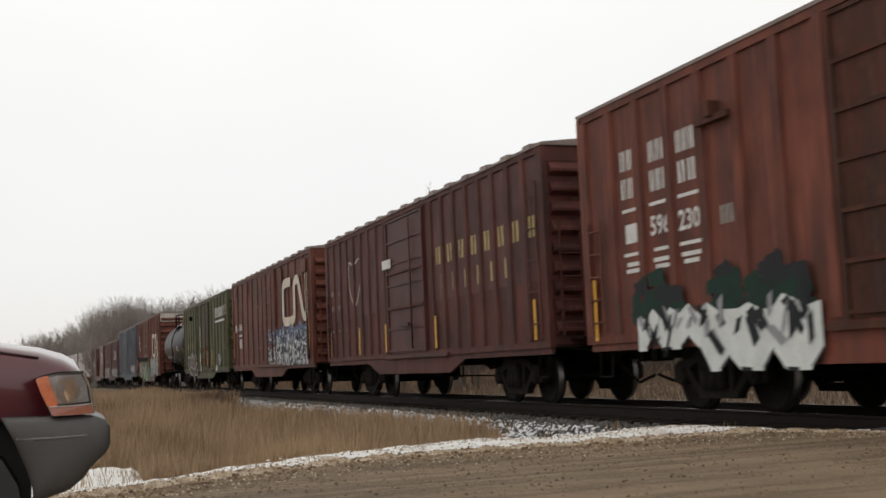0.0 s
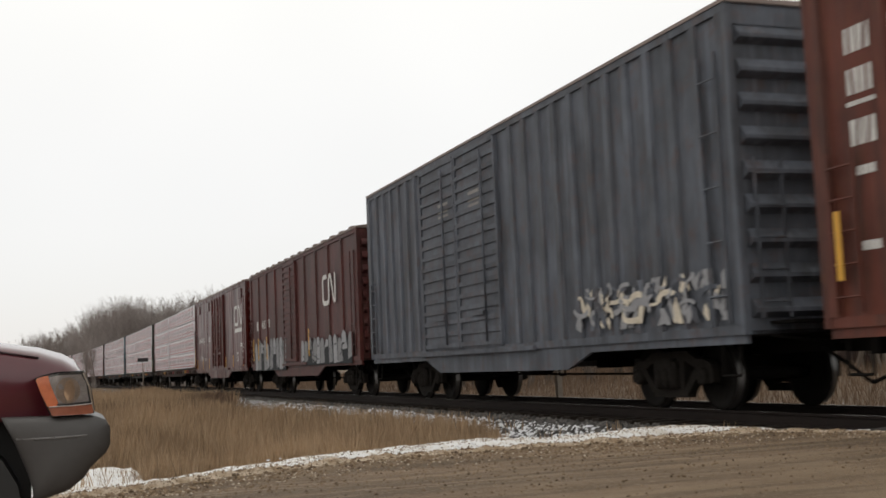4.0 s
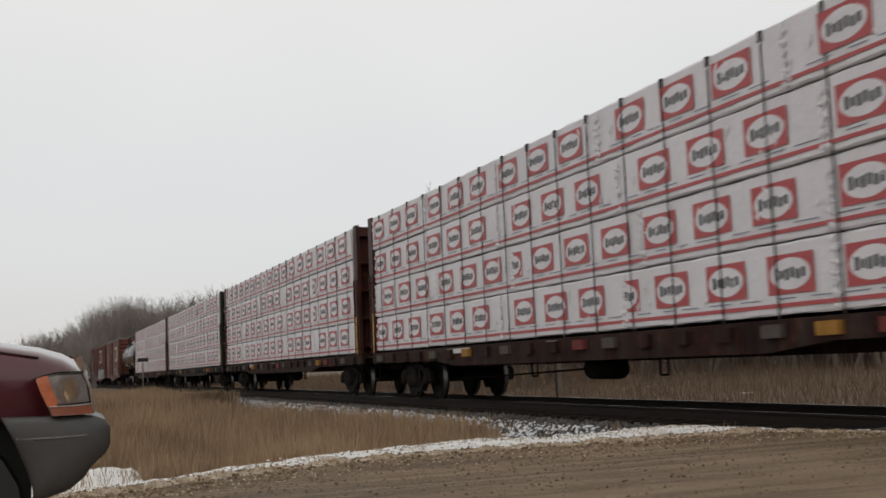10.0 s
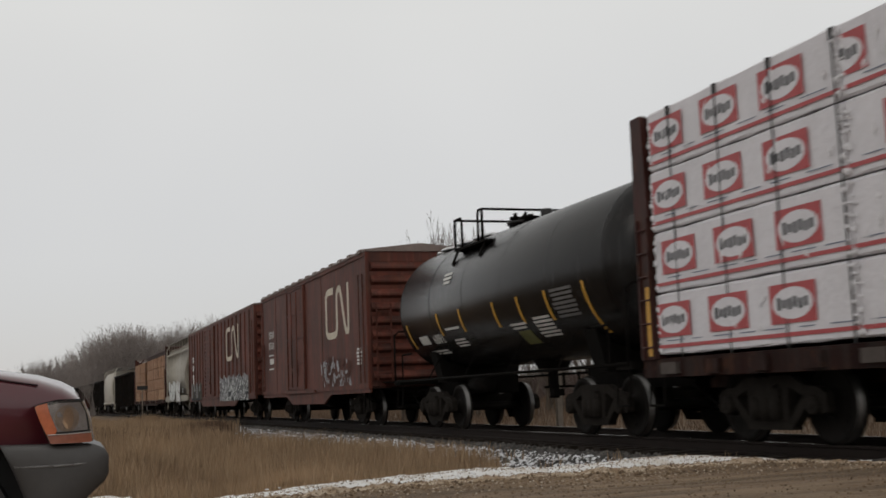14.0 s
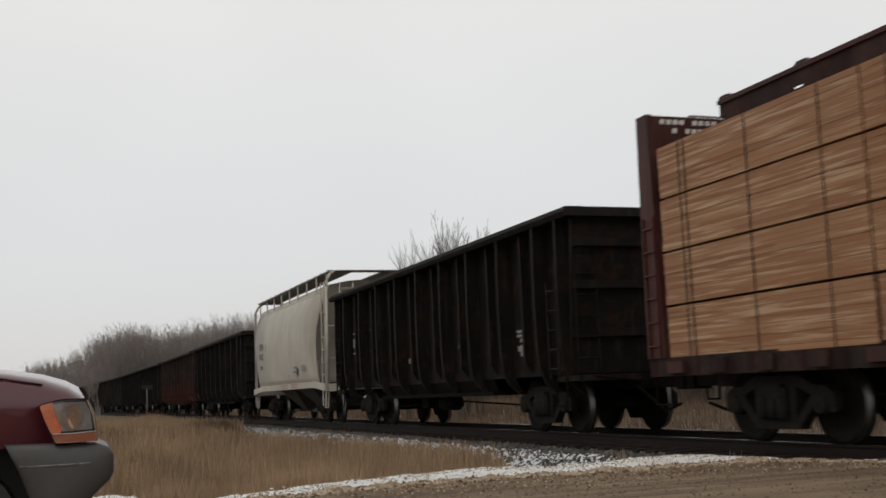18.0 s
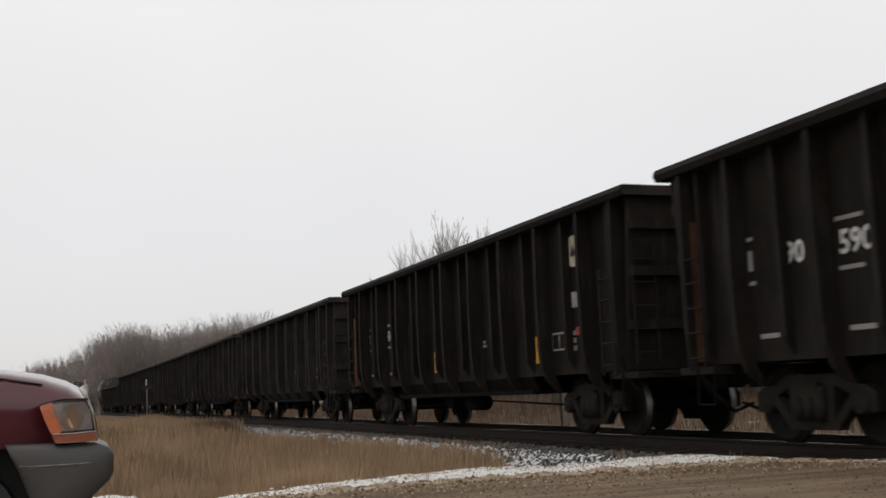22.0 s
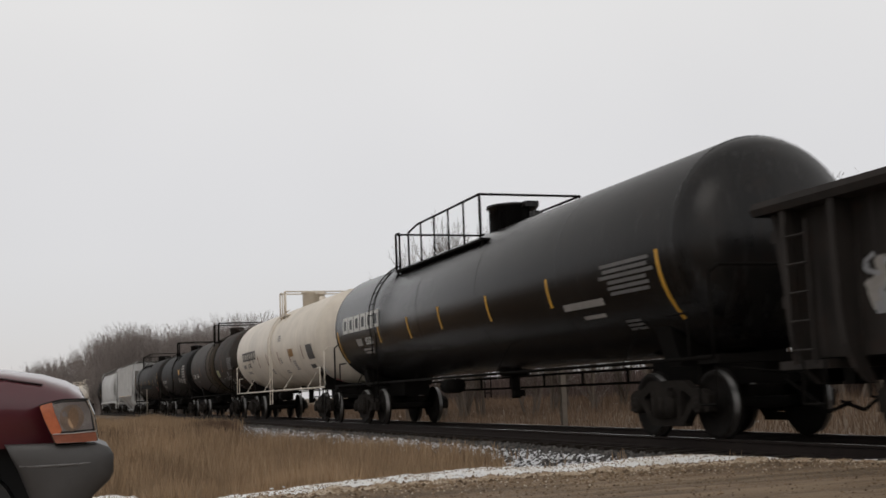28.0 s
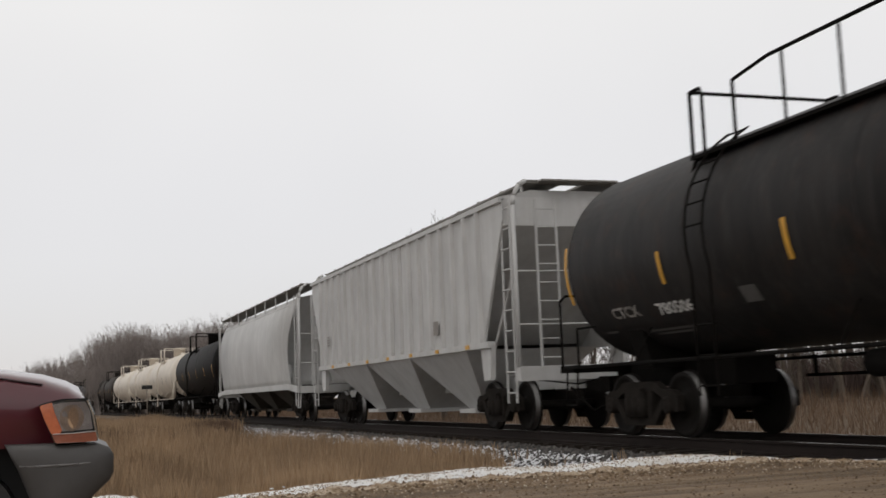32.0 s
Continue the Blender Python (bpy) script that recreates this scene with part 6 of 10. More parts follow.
def bare_bundle(length, seed, tall=BARE_LAYER):
    """One bare pack of boards in courses, each course a little in or out."""
    r = random.Random(seed)
    bm = bmesh.new()
    n = 10
    for i in range(n):
        z0 = (tall - 0.035) * i / n
        d = r.uniform(-0.005, 0.005)
        box(bm, -1.2 - d, 0, -length / 2 + 0.012 + r.uniform(0, 0.012), length / 2 - 0.012 - r.uniform(0, 0.012), z0 + (0.002 if i else 0), z0 + (tall - 0.035) / n)
    for k in range(2 if length < 4 else 3):
        y = -length / 2 + length * (k + 0.5) / (2 if length < 4 else 3)
        box(bm, -1.216, -1.2, y - 0.004, y + 0.004, 0, tall - 0.03, 1)
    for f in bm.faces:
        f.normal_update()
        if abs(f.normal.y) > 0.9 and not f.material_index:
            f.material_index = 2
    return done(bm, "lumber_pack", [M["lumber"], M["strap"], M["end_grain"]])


LENGTHS = (4.27, 4.88, 3.66)
WRAPPED = {L: [wrapped_bundle(L, 100 + i + int(L * 10)) for i in range(4)] for L in LENGTHS}
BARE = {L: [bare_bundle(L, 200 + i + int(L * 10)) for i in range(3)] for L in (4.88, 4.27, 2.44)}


def centerbeam(s0, s1, paint, label, wrapped=True, seed=1, gap_at=None, top_show=False, blocks=None, layer_h=LAYER):
    """A flatcar with end bulkheads and a centre partition; s0, s1 bound the load."""
    s0, s1 = s0 - 0.55, s1 + 0.55
    ob, half = rolling("centerbeam_flatcar", label, "flatcar", s0, s1, 2.5)
    r = random.Random(seed)
    deck = 1.16
    bm = bmesh.new()
    box(bm, -1.35, 1.35, -half, half, deck - 0.12, deck)
    box(bm, -0.3, 0.3, -half, half, 0.72, deck - 0.12)
    for s in (-1, 1):
        a = half - 5.0
        prism(bm, [(-half, deck), (-half, deck - 0.26), (-a, deck - 0.28), (-a + 1.2, deck - 0.4), (a - 1.2, deck - 0.4), (a, deck - 0.28), (half, deck - 0.26), (half, deck)], s * 1.36 - 0.04, s * 1.36 + 0.04, "x")
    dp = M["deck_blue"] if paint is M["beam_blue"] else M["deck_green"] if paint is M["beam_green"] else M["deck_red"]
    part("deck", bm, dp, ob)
    bm = bmesh.new()
    lathe(bm, [(-0.5, 0.02), (-0.48, 0.19), (0.48, 0.19), (0.5, 0.02)], "y", 12, cx=-0.7, cz=0.62)
    rod(bm, (-0.7, 0.5, 0.62), (-0.6, half - 3.4, 0.42), 0.02, 5)
    for y in (-2.2, 2.6):
        pipe(bm, [(-0.8, y, 0.85), (-0.8, y, 0.5), (-0.8, y + 0.25, 0.5), (-0.8, y + 0.25, 0.85)], 0.02, 5)
    part("brake_gear", bm, M["steel_dark"], ob)
    # winch pockets along the sill
    bm = bmesh.new()
    box(bm, -1.47, -1.40, -0.17, 0.17, deck - 0.24, deck - 0.05)
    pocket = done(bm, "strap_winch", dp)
    bm = bmesh.new()
    box(bm, -1.475, -1.40, -0.2, 0.2, deck - 0.22, deck - 0.06)
    bright = done(bm, "strap_winch", blocks or M["dull_block"])
    bm = bmesh.new()
    box(bm, -1.475, -1.40, -0.2, 0.2, deck - 0.22, deck - 0.06)
    yel = done(bm, "strap_winch", M["amber_block"] if wrapped else dp)
    reds = bright.copy()
    reds.materials[0] = M["red_block"] if wrapped else dp
    n = 22
    for i in range(n):
        y = -half + 0.8 + (2 * half - 1.6) * i / (n - 1)
        piece("strap_winch", yel if i % 11 == 4 else (bright if i % 4 == 1 else reds if i % 7 == 3 else pocket), ob, pose(0, y, 0))
        if i % 2:
            piece("strap_winch", pocket, ob, pose(0, y, 0, 0, 0, 180))
    # bulkheads: a tapered frame with ribs, open behind
    top = 4.72

    def bulk():
        bm = bmesh.new()
        box(bm, -1.36, 1.36, -half + 0.3, -half + 0.38, deck, top - 0.02)
        return bm

    def step_plate():
        bm = bmesh.new()
        box(bm, -1.2, 1.2, -half - 0.35, -half + 0.02, deck - 0.1, deck - 0.05)
        return bm

    def head_side(s):
        bm = bmesh.new()
        prism(bm, [(-half, deck), (-half + 0.5, deck), (-half + 0.36, top), (-half + 0.06, top)], s * 1.38 - 0.05, s * 1.38 + 0.05, "x")
        return bm

    def top_rail():
        bm = bmesh.new()
        pipe(bm, [(-0.6, -half + 0.2, top), (-0.6, -half + 0.2, top + 0.05), (0.6, -half + 0.2, top + 0.05), (0.6, -half + 0.2, top)], 0.015, 5)
        return bm
    me = done(bulk(), "bulkhead", paint)
    heads = [piece("bulkhead", me, ob), piece("bulkhead", me, ob, pose(0, 0, 0, 0, 0, 180))]
    bm = bmesh.new()
    box(bm, -1.33, 1.33, -half + 0.08, -half + 0.3, -0.05, 0.05)
    rib = done(bm, "bulkhead_rib", paint)
    extra = [("bulkhead_side", done(head_side(-1), "bulkhead_side", paint)), ("bulkhead_side", done(head_side(1), "bulkhead_side", paint)),
             ("step_plate", done(step_plate(), "step_plate", paint)), ("top_rail", done(top_rail(), "top_rail", paint))]
    bm = bmesh.new()
    box(bm, -0.05, 0.05, -half + 0.1, -half + 0.3, deck, top - 0.1)
    upright = done(bm, "bulkhead_upright", paint)
    for hd in heads:
        for nm, me in extra:
            piece(nm, me, hd)
        for i in range(5):
            piece("bulkhead_rib", rib, hd, pose(0, 0, deck + 0.25 + (top - deck - 0.5) * i / 4))
        for xx in (-0.45, 0.45):
            piece("bulkhead_upright", upright, hd, pose(xx, 0, 0))
    bm = bmesh.new()
    box(bm, -0.05, 0.05, -half + 0.4, half - 0.4, deck, top - 0.35)
    if not top_show:
        ty = top - 0.3
        prism(bm, [(-0.38, ty - 0.1), (-0.38, ty + 0.1), (-0.2, ty + 0.15), (0.2, ty + 0.15), (0.38, ty + 0.1), (0.38, ty - 0.1)], -half + 0.4, half - 0.4, "y")
    part("centre_beam", bm, paint, ob)
    if top_show:
        # a capped web plate over the load, pierced by a row of slots
        e = half - 0.75
        bm = bmesh.new()
        prism(bm, [(-0.46, 4.80), (-0.46, 4.86), (-0.38, 4.90), (0.0, 4.90), (0.02, 4.86), (0.02, 4.83)], -e, e, "y")
        part("beam_cap", bm, paint, ob)
        bm = bmesh.new()
        box(bm, -0.42, -0.38, -e, e, 4.34, 4.575)
        box(bm, -0.42, -0.38, -e, e, 4.615, 4.80)
        n = 12
        for i in range(n):
            y = -e + 2 * e * i / n
            box(bm, -0.42, -0.38, y + 0.11, y + 2 * e / n - 0.11, 4.575, 4.615)
        part("beam_web", bm, M["beam_shade"], ob, "dark web of the beam with slots, shade painted in")
        for i in range(n + 1):
            bm = bmesh.new()
            y = -e + 0.1 + (2 * e - 0.2) * i / n
            prism(bm, [(y - 0.16, 4.89), (y - 0.1, 4.935), (y + 0.1, 4.935), (y + 0.16, 4.89)], -0.4, -0.05, "x")
            part("beam_bracket", bm, paint, ob)
    # the load: four layers, packs butted end to end
    a, b = -half + 0.55, half - 0.55
    for layer in range(4):
        z = deck + (0.05 if wrapped else -0.03) + layer * layer_h
        for side in (0, 1):
            if wrapped:
                runs = [4.27, 4.27, 4.27, 0.7, 4.88, 4.27] if gap_at else r.choice([[4.27, 4.88, 4.88, 4.27, 4.27], [4.88, 4.27, 4.27, 4.88, 4.27], [4.27, 4.27, 4.88, 4.27, 4.88], [4.88, 4.88, 4.27, 4.27, 4.27]])
            else:
                runs = [[4.88, 2.44, 2.44, 2.44, 1.05, 4.27, 4.27], [2.44, 4.88, 2.44, 2.44, 1.05, 4.27, 4.27], [4.88, 4.88, 2.44, 1.05, 4.27, 4.27], [2.44, 2.44, 4.88, 2.44, 1.05, 4.27, 4.27]][layer]
            k = (b - a) / sum(runs)
            y = a
            for L in runs:
                if L in ((WRAPPED if wrapped else BARE)):
                    me = r.choice((WRAPPED if wrapped else BARE)[L])
                    dx = r.uniform(-0.015, 0.015)
                    tilt = r.uniform(-0.25, 0.25)
                    m = pose(-0.20 + dx, y + L * k / 2, z, 0, 0, tilt) if not side else pose(0.20, y + L * k / 2, z, 0, 0, 180)
                    piece("lumber_pack", me, ob, m @ Matrix.Diagonal((1, k, 1, 1)))
                y += L * k
    # tie-down straps
    zt = deck + (0.05 if wrapped else -0.03) + 4 * layer_h
    bm = bmesh.new()
    box(bm, -1.456, -1.436, -0.03, 0.03, zt - 0.17, zt - 0.045)
    box(bm, -1.456, -0.3, -0.03, 0.03, zt - 0.055, zt - 0.035)
    box(bm, -1.448, -1.440, -0.013, 0.013, deck, zt - 0.2)
    if not wrapped:
        bm.free()
        bm = bmesh.new()
        box(bm, -1.428, -1.42, -0.009, 0.009, deck, zt - 0.03)
        box(bm, -1.428, -0.3, -0.012, 0.012, zt - 0.032, zt - 0.024)
    st = done(bm, "tie_down_strap", M["strap"])
    n = 19 if wrapped else 6
    for i in range(n):
        y = a + 0.6 + (b - a - 1.2) * i / (n - 1)
        piece("tie_down_strap", st, ob, pose(0, y, 0))
        if i % 3 == 0:
            piece("tie_down_strap", st, ob, pose(0, y, 0, 0, 0, 180))
    for s in (-1, 1):
        ladder(ob, -1.43, s * (half - 0.25), deck, 3.2, paint, 0.3, 6)
    if wrapped:
        reflectors(ob, -1.44, (-half + 0.3, half - 0.3), 1.2, 1.0, 0.1)
    stirrup(ob, -half + 0.3, M["steel_dark"], 1.4)
    stirrup(ob, half - 0.3, M["steel_dark"], 1.4)
    small_print(ob, -1.41, [(half - 6.5, 1.12, 1.4, 0.1, 1), (0.6, 1.12, 0.6, 0.1, 1)], M["white"], seed)
    return ob, half


def torn_flap(ob, y, z):
    """A tear in the wrap: the dark hole and the loose sheet hanging beside it."""
    bm = bmesh.new()
    quad(bm, [(-1.452, y + 0.14, z - 0.1), (-1.452, y - 0.2, z - 0.14), (-1.452, y - 0.24, z + 0.12), (-1.452, y + 0.1, z + 0.16)])
    part("wrap_tear", bm, M["black_let"], ob, "dark tear in the wrap")
    bm = bmesh.new()
    cols = []
    for k in range(7):
        u = k / 6
        cols.append([bm.verts.new((-1.455 - 0.16 * math.sin(u * 2.6) - 0.05 * math.sin(k * 2.2), y - 0.1 - 1.7 * u, z + d * (0.22 - 0.16 * u) + 0.12 * u + 0.03 * math.sin(k * 1.7))) for d in (-1, 0.1, 1)])
    for p0, p1 in zip(cols, cols[1:]):
        for k in (0, 1):
            bm.faces.new((p0[k], p0[k + 1], p1[k + 1], p1[k])).smooth = True
    part("torn_wrap", bm, M["wrap"], ob, "torn flap of white wrap")


def ledge_snow(ob, seed):
    """Snow lying on the near bulkhead's ribs."""
    r = random.Random(seed)
    half = -min(c.matrix_basis.translation.y for c in ob.children if c.name.startswith("truck")) + 2.5
    for i in range(1, 4):
        z = 1.16 + 0.25 + (4.72 - 1.16 - 0.5) * i / 4 + 0.05
        bm = bmesh.new()
        x = -1.25
        while x < 0.9:
            w = r.uniform(0.3, 0.8)
            prism(bm, [(-half + 0.09, z), (-half + 0.3, z), (-half + 0.28, z + r.uniform(0.02, 0.07)), (-half + 0.12, z + r.uniform(0.01, 0.05))], x, x + w, "x")
            x += w + r.uniform(0.0, 0.25)
        part("ledge_snow", bm, M["snow"], ob, "snow lying on a rib")


p = 24.62
tags = [("beam_red", "red-brown"), ("beam_green", "dark green"), ("beam_blue", "pale blue"), ("beam_red", "brown"), ("beam_red", "brown"), ("beam_green", "dark green"), ("beam_red", "red-brown")]
for i, (mk, word) in enumerate(tags):
    centerbeam(152.75 + p * i, 175.17 + p * i, M[mk], word + " centerbeam flatcar stacked with white-wrapped lumber", True, 300 + i, gap_at=i in (0, 6))
    if i == 2:
        torn_flap(cars[-1][0], 8.2, 3.1)
    if i in (1, 3, 5):
        ledge_snow(cars[-1][0], i)
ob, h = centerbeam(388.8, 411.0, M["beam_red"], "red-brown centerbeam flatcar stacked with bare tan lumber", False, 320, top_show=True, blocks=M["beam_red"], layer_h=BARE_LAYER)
small_print(ob, -1.42, [(6 - i * 2.2, 1.12, 0.9, 0.06, 1) for i in range(6)], M["grey_let"], 44)
bm = bmesh.new()
for k, (w, z) in enumerate(((1.3, 4.58), (0.9, 4.45))):
    for j in range(int(w / 0.11)):
        if (j * 7 + k) % 5 == 3:
            continue
        u = -1.22 + j * 0.11 + 0.2 * k
        quad(bm, [(u, h - 0.28, z), (u + 0.08, h - 0.28, z), (u + 0.08, h - 0.28, z + 0.07), (u, h - 0.28, z + 0.07)])
for v in bm.verts:
    v.co.y = h - 0.39
part("stencil_block", bm, M["white"], ob, "two lines of white stencils on the bulkhead")
# ---- covered hoppers ----
M["grating"] = plain("dull_grey_grating", (0.25, 0.238, 0.22), 0.8, 0.0, 0.4, 4)
# Discharge hoppers and side seams: much darker than the body paint.
M["hopper_dark"] = plain("dark_brown_hopper_steel", (0.07, 0.062, 0.052), 0.85, 0.0, 0.5, 4)

def end_cage(ob, half, mat, top, x=1.4, short=False):
    """End platforms: tubular corner posts bent in at the top, braces, cross bars and ladders, on both ends."""
    for s in (-1, 1):
        y0, y1 = s * half, s * (half - 0.75)
        for q in (-1, 1):
            bm = bmesh.new()
            pipe(bm, [(q * x, y0 - s * 0.05, 1.05), (q * x, y0 - s * 0.05, top - 0.2), (q * (x - 0.03), y0 - s * 0.05, top - 0.02), (q * (x - 0.15), y0 - s * 0.07, top + 0.2), (q * (x - 0.3), y0 - s * 0.1, top + 0.28)], 0.045, 8)
            part("corner_post", bm, mat, ob)
            bm = bmesh.new()
            rod(bm, (q * x, y0 - s * 0.05, 3.1), (q * (x - 0.1), s * (half - 1.75), 1.25), 0.03, 5)
            part("corner_brace", bm, mat, ob)
        bm = bmesh.new()
        box(bm, -x, x, min(y0, y0 - s * 0.12), max(y0, y0 - s * 0.12), 0.98, 1.22)
        box(bm, -0.3, 0.3, min(y0 - s * 0.12, y1), max(y0 - s * 0.12, y1), 1.0, 1.2)
        part("end_platform", bm, mat, ob)
        for z in (2.0, 3.0):
            bm = bmesh.new()
            rod(bm, (-x, y0 - s * 0.05, z), (x, y0 - s * 0.05, z), 0.02, 5)
            part("cross_bar", bm, mat, ob)
        if short:
            ladder(ob, -x - 0.04, s * (half - 0.62), 1.1, 3.05, mat, 0.5, 4)
        else:
            ladder(ob, -x - 0.04, s * (half - 0.32), 0.55, top - 0.05, mat, 0.42, 10)
        ladder(ob, x * 0.55 * s, -half - 0.02 if s < 0 else half + 0.02, 1.2, top - 0.1, mat, 0.42, 9, "x")


def roof_walk(ob, half, mat, z, zr, x=1.0, n=9):
    bm = bmesh.new()
    for s in (-1, 1):
        box(bm, min(s * (x - 0.56), s * (x + 0.24)), max(s * (x - 0.56), s * (x + 0.24)), -half, half, z - 0.04, z)
        for i in range(14):
            y = -half + 2 * half * i / 13
            box(bm, s * x - 0.26, s * x + 0.26, y - 0.02, y + 0.02, z, z + 0.02)
    for s in (-1, 1):
        box(bm, -x, x, s * half - 0.25, s * half + 0.25, z - 0.03, z)
    part("roof_walkway", bm, M["grating"], ob, "grated roof walkway")
    for i in range(n):
        bm = bmesh.new()
        y = -half + 0.3 + (2 * half - 0.6) * i / (n - 1)
        box(bm, -x - 0.22, -x - 0.18, y - 0.03, y + 0.03, zr, z)
        me = done(bm, "walkway_bracket", mat)
        piece("walkway_bracket", me, ob)
        piece("walkway_bracket", me, ob, pose(2 * x + 0.4, 0, 0))
    for i in range(4):
        bm = bmesh.new()
        y = -half * 0.75 + half * 1.5 * i / 3
        lathe(bm, [(zr - 0.1, 0.42), (zr + 0.16, 0.42), (zr + 0.22, 0.3)], "z", 16, cx=0, centre=y)
        part("roof_hatch", bm, mat, ob)


def cylinder_hopper(s0, s1, paint, label, bays=2, inset=0.45, cut=1.2, flat=False):
    """Curved-side covered hopper; s0, s1 bound the tank body at its top."""
    ob, half = rolling("covered_hopper", label, "hopper car", s0, s1, 1.95)
    L = half - inset
    prof = [(1.28, 1.36), (1.36, 1.42), (1.47, 1.75), (1.54, 2.2), (1.555, 2.65), (1.52, 3.1), (1.46, 3.5), (1.40, 3.84), (1.36, 4.0), (1.25, 4.2), (1.12, 4.37), (0.6, 4.48), (0.0, 4.5)]
    if not flat:
        prof = [(1.43, 1.30), (1.47, 1.5), (1.52, 1.95), (1.555, 2.5), (1.55, 3.0), (1.49, 3.45), (1.40, 3.82), (1.28, 4.12), (1.15, 4.34), (0.5, 4.47), (0.0, 4.5)]
    bm = bmesh.new()
    rings = []
    for w, z in prof:
        l = L - (0.85 * smooth(3.45, 2.5, z) + 0.15 * smooth(2.5, 1.4, z) if flat else cut * min(1, max(0, (4.1 - z) / 1.85)) ** 1.3)
        c = min(0.18 if flat else 0.04, w * 0.4 + 0.001)
        if not flat:
            l -= 0.28 + 0.5 * smooth(3.6, 2.0, z)
        pts = []
        for sx, sy in ((-1, -1), (1, -1), (1, 1), (-1, 1)):
            for k in range(4):
                a = k / 3 * math.pi / 2
                ca, sa = (math.cos(a), math.sin(a)) if sx * sy < 0 else (math.sin(a), math.cos(a))
                pts.append((sx * (w - c + c * ca), sy * (l - c + c * sa), z))
        rings.append([bm.verts.new(p) for p in pts])
    for p, q in zip(rings, rings[1:]):
        for i in range(16):
            bm.faces.new((p[i], p[(i + 1) % 16], q[(i + 1) % 16], q[i])).smooth = True
    bm.faces.new(rings[0])
    bm.faces.new(rings[-1])
    part("hopper_body", bm, paint, ob)
    for s in (-1, 1) if not flat else ():
        # the side sheet: a bowed skin that stands past the recessed slope sheets
        bm = bmesh.new()
        rows = []
        for w, z in prof[:-2]:
            l = L - cut * (0.12 + 0.88 * smooth(4.1, 2.3, z)) * (0.55 if z > 2.2 else 0.6) + 0.1
            rows.append([bm.verts.new((s * (w + d), y, z)) for d, ys in ((0.014, (-l, -l * 0.5, 0, l * 0.5, l)), (-0.012, (l, l * 0.5, 0, -l * 0.5, -l))) for y in ys])
        for p, q in zip(rows, rows[1:]):
            for k in range(10):
                bm.faces.new((p[k], p[(k + 1) % 10], q[(k + 1) % 10], q[k])).smooth = k not in (4, 9)
        bm.faces.new(rows[0])
        bm.faces.new(rows[-1])
        part("side_sheet", bm, paint, ob)
    bm = bmesh.new()
    for s in (-1, 1):
        prism(bm, [(-half + 0.05, 1.0), (-half + 1.6, 1.12 if not flat else 0.95), (half - 1.6, 1.12 if not flat else 0.95), (half - 0.05, 1.0), (half - 0.05, 1.22), (L - 1.3, 1.32), (-L + 1.3, 1.32), (-half + 0.05, 1.22)], s * 1.47 - 0.05, s * 1.47 + 0.05, "x")
        for y in (-L + cut, L - cut) if not flat else ():
            prism(bm, [(y - 0.22, 1.2), (y + 0.22, 1.2), (y + 0.15, 2.0), (y - 0.15, 2.0)], s * 1.40 - 0.05, s * 1.40 + 0.06, "x")
        box(bm, s * 1.27 - 0.03, s * 1.27 + 0.03, -L + 0.1, L - 0.1, 4.08, 4.14)
    part("side_sill", bm, paint, ob)
    for s in (-1, 1) if flat else ():
        bm = bmesh.new()
        prism(bm, [(s * 1.38, 3.92), (s * 1.44, 3.9), (s * 1.43, 3.97), (s * 1.36, 4.02)], -L + 0.05, L - 0.05, "y")
        part("eave_ledge", bm, paint, ob)
    if flat:
        bm = bmesh.new()
        for (wa, za), (wb, zb) in zip(prof[1:7], prof[2:8]):
            quad(bm, [(-wa - 0.004, -0.011, za), (-wa - 0.004, 0.011, za), (-wb - 0.004, 0.011, zb), (-wb - 0.004, -0.011, zb)])
        seam = done(bm, "side_seam", M["hopper_dark"])
        for y in (4.16, 2.31, 0.48, -1.27, -3.05, -4.25):
            piece("side_seam", seam, ob, pose(0, y, 0))
    for i in range(bays):
        bm = bmesh.new()
        c = (i - (bays - 1) / 2) * (2 * half - 6.2) / bays
        w = (2 * half - 6.4) / bays / 2
        lo, hi = [], []
        for sx, sy in ((-1, -1), (1, -1), (1, 1), (-1, 1)):
            hi.append(bm.verts.new((sx * 1.3, c + sy * w, 1.36)))
            lo.append(bm.verts.new((sx * 0.45, c + sy * 0.4, 0.42)))
        for k in range(4):
            bm.faces.new((lo[k], lo[(k + 1) % 4], hi[(k + 1) % 4], hi[k]))
        bm.faces.new(lo)
        box(bm, -0.75, 0.75, c - 0.45, c + 0.45, 0.33, 0.42)
        part("discharge_hopper", bm, M["hopper_dark"], ob)
    end_cage(ob, half, paint, 4.42, short=flat)
    roof_walk(ob, half - 0.15, paint, 4.72, 4.2, 1.06)
    stirrup(ob, -half + 0.3, paint, 1.42)
    stirrup(ob, half - 0.3, paint, 1.42)
    return ob, half, L


ob, h, L = cylinder_hopper(375.5, 387.35, M["hopper_dusty"], "dusty grey curved-side covered hopper with white graffiti", 2, 0.2, 1.0, True)
sign_text(ob, "CEFX", 0.33, -1.563, 3.75, 2.52, M["black_let"], 1.1)
small_print(ob, -1.562, [(3.6, 1.72, 0.7, 0.035, 3)], M["faint_let"], 3)
sign_text(ob, "81146", 0.36, -1.563, 3.72, 2.06, M["black_let"], 1.1)
small_print(ob, -1.545, [(-3.83, 1.77, 0.68, 0.32, 1)], M["black_let"], 4)
small_print(ob, -1.55, [(-3.83, 1.69, 0.5, 0.06, 1), (-3.83, 1.56, 0.5, 0.04, 2)], M["white"], 4)
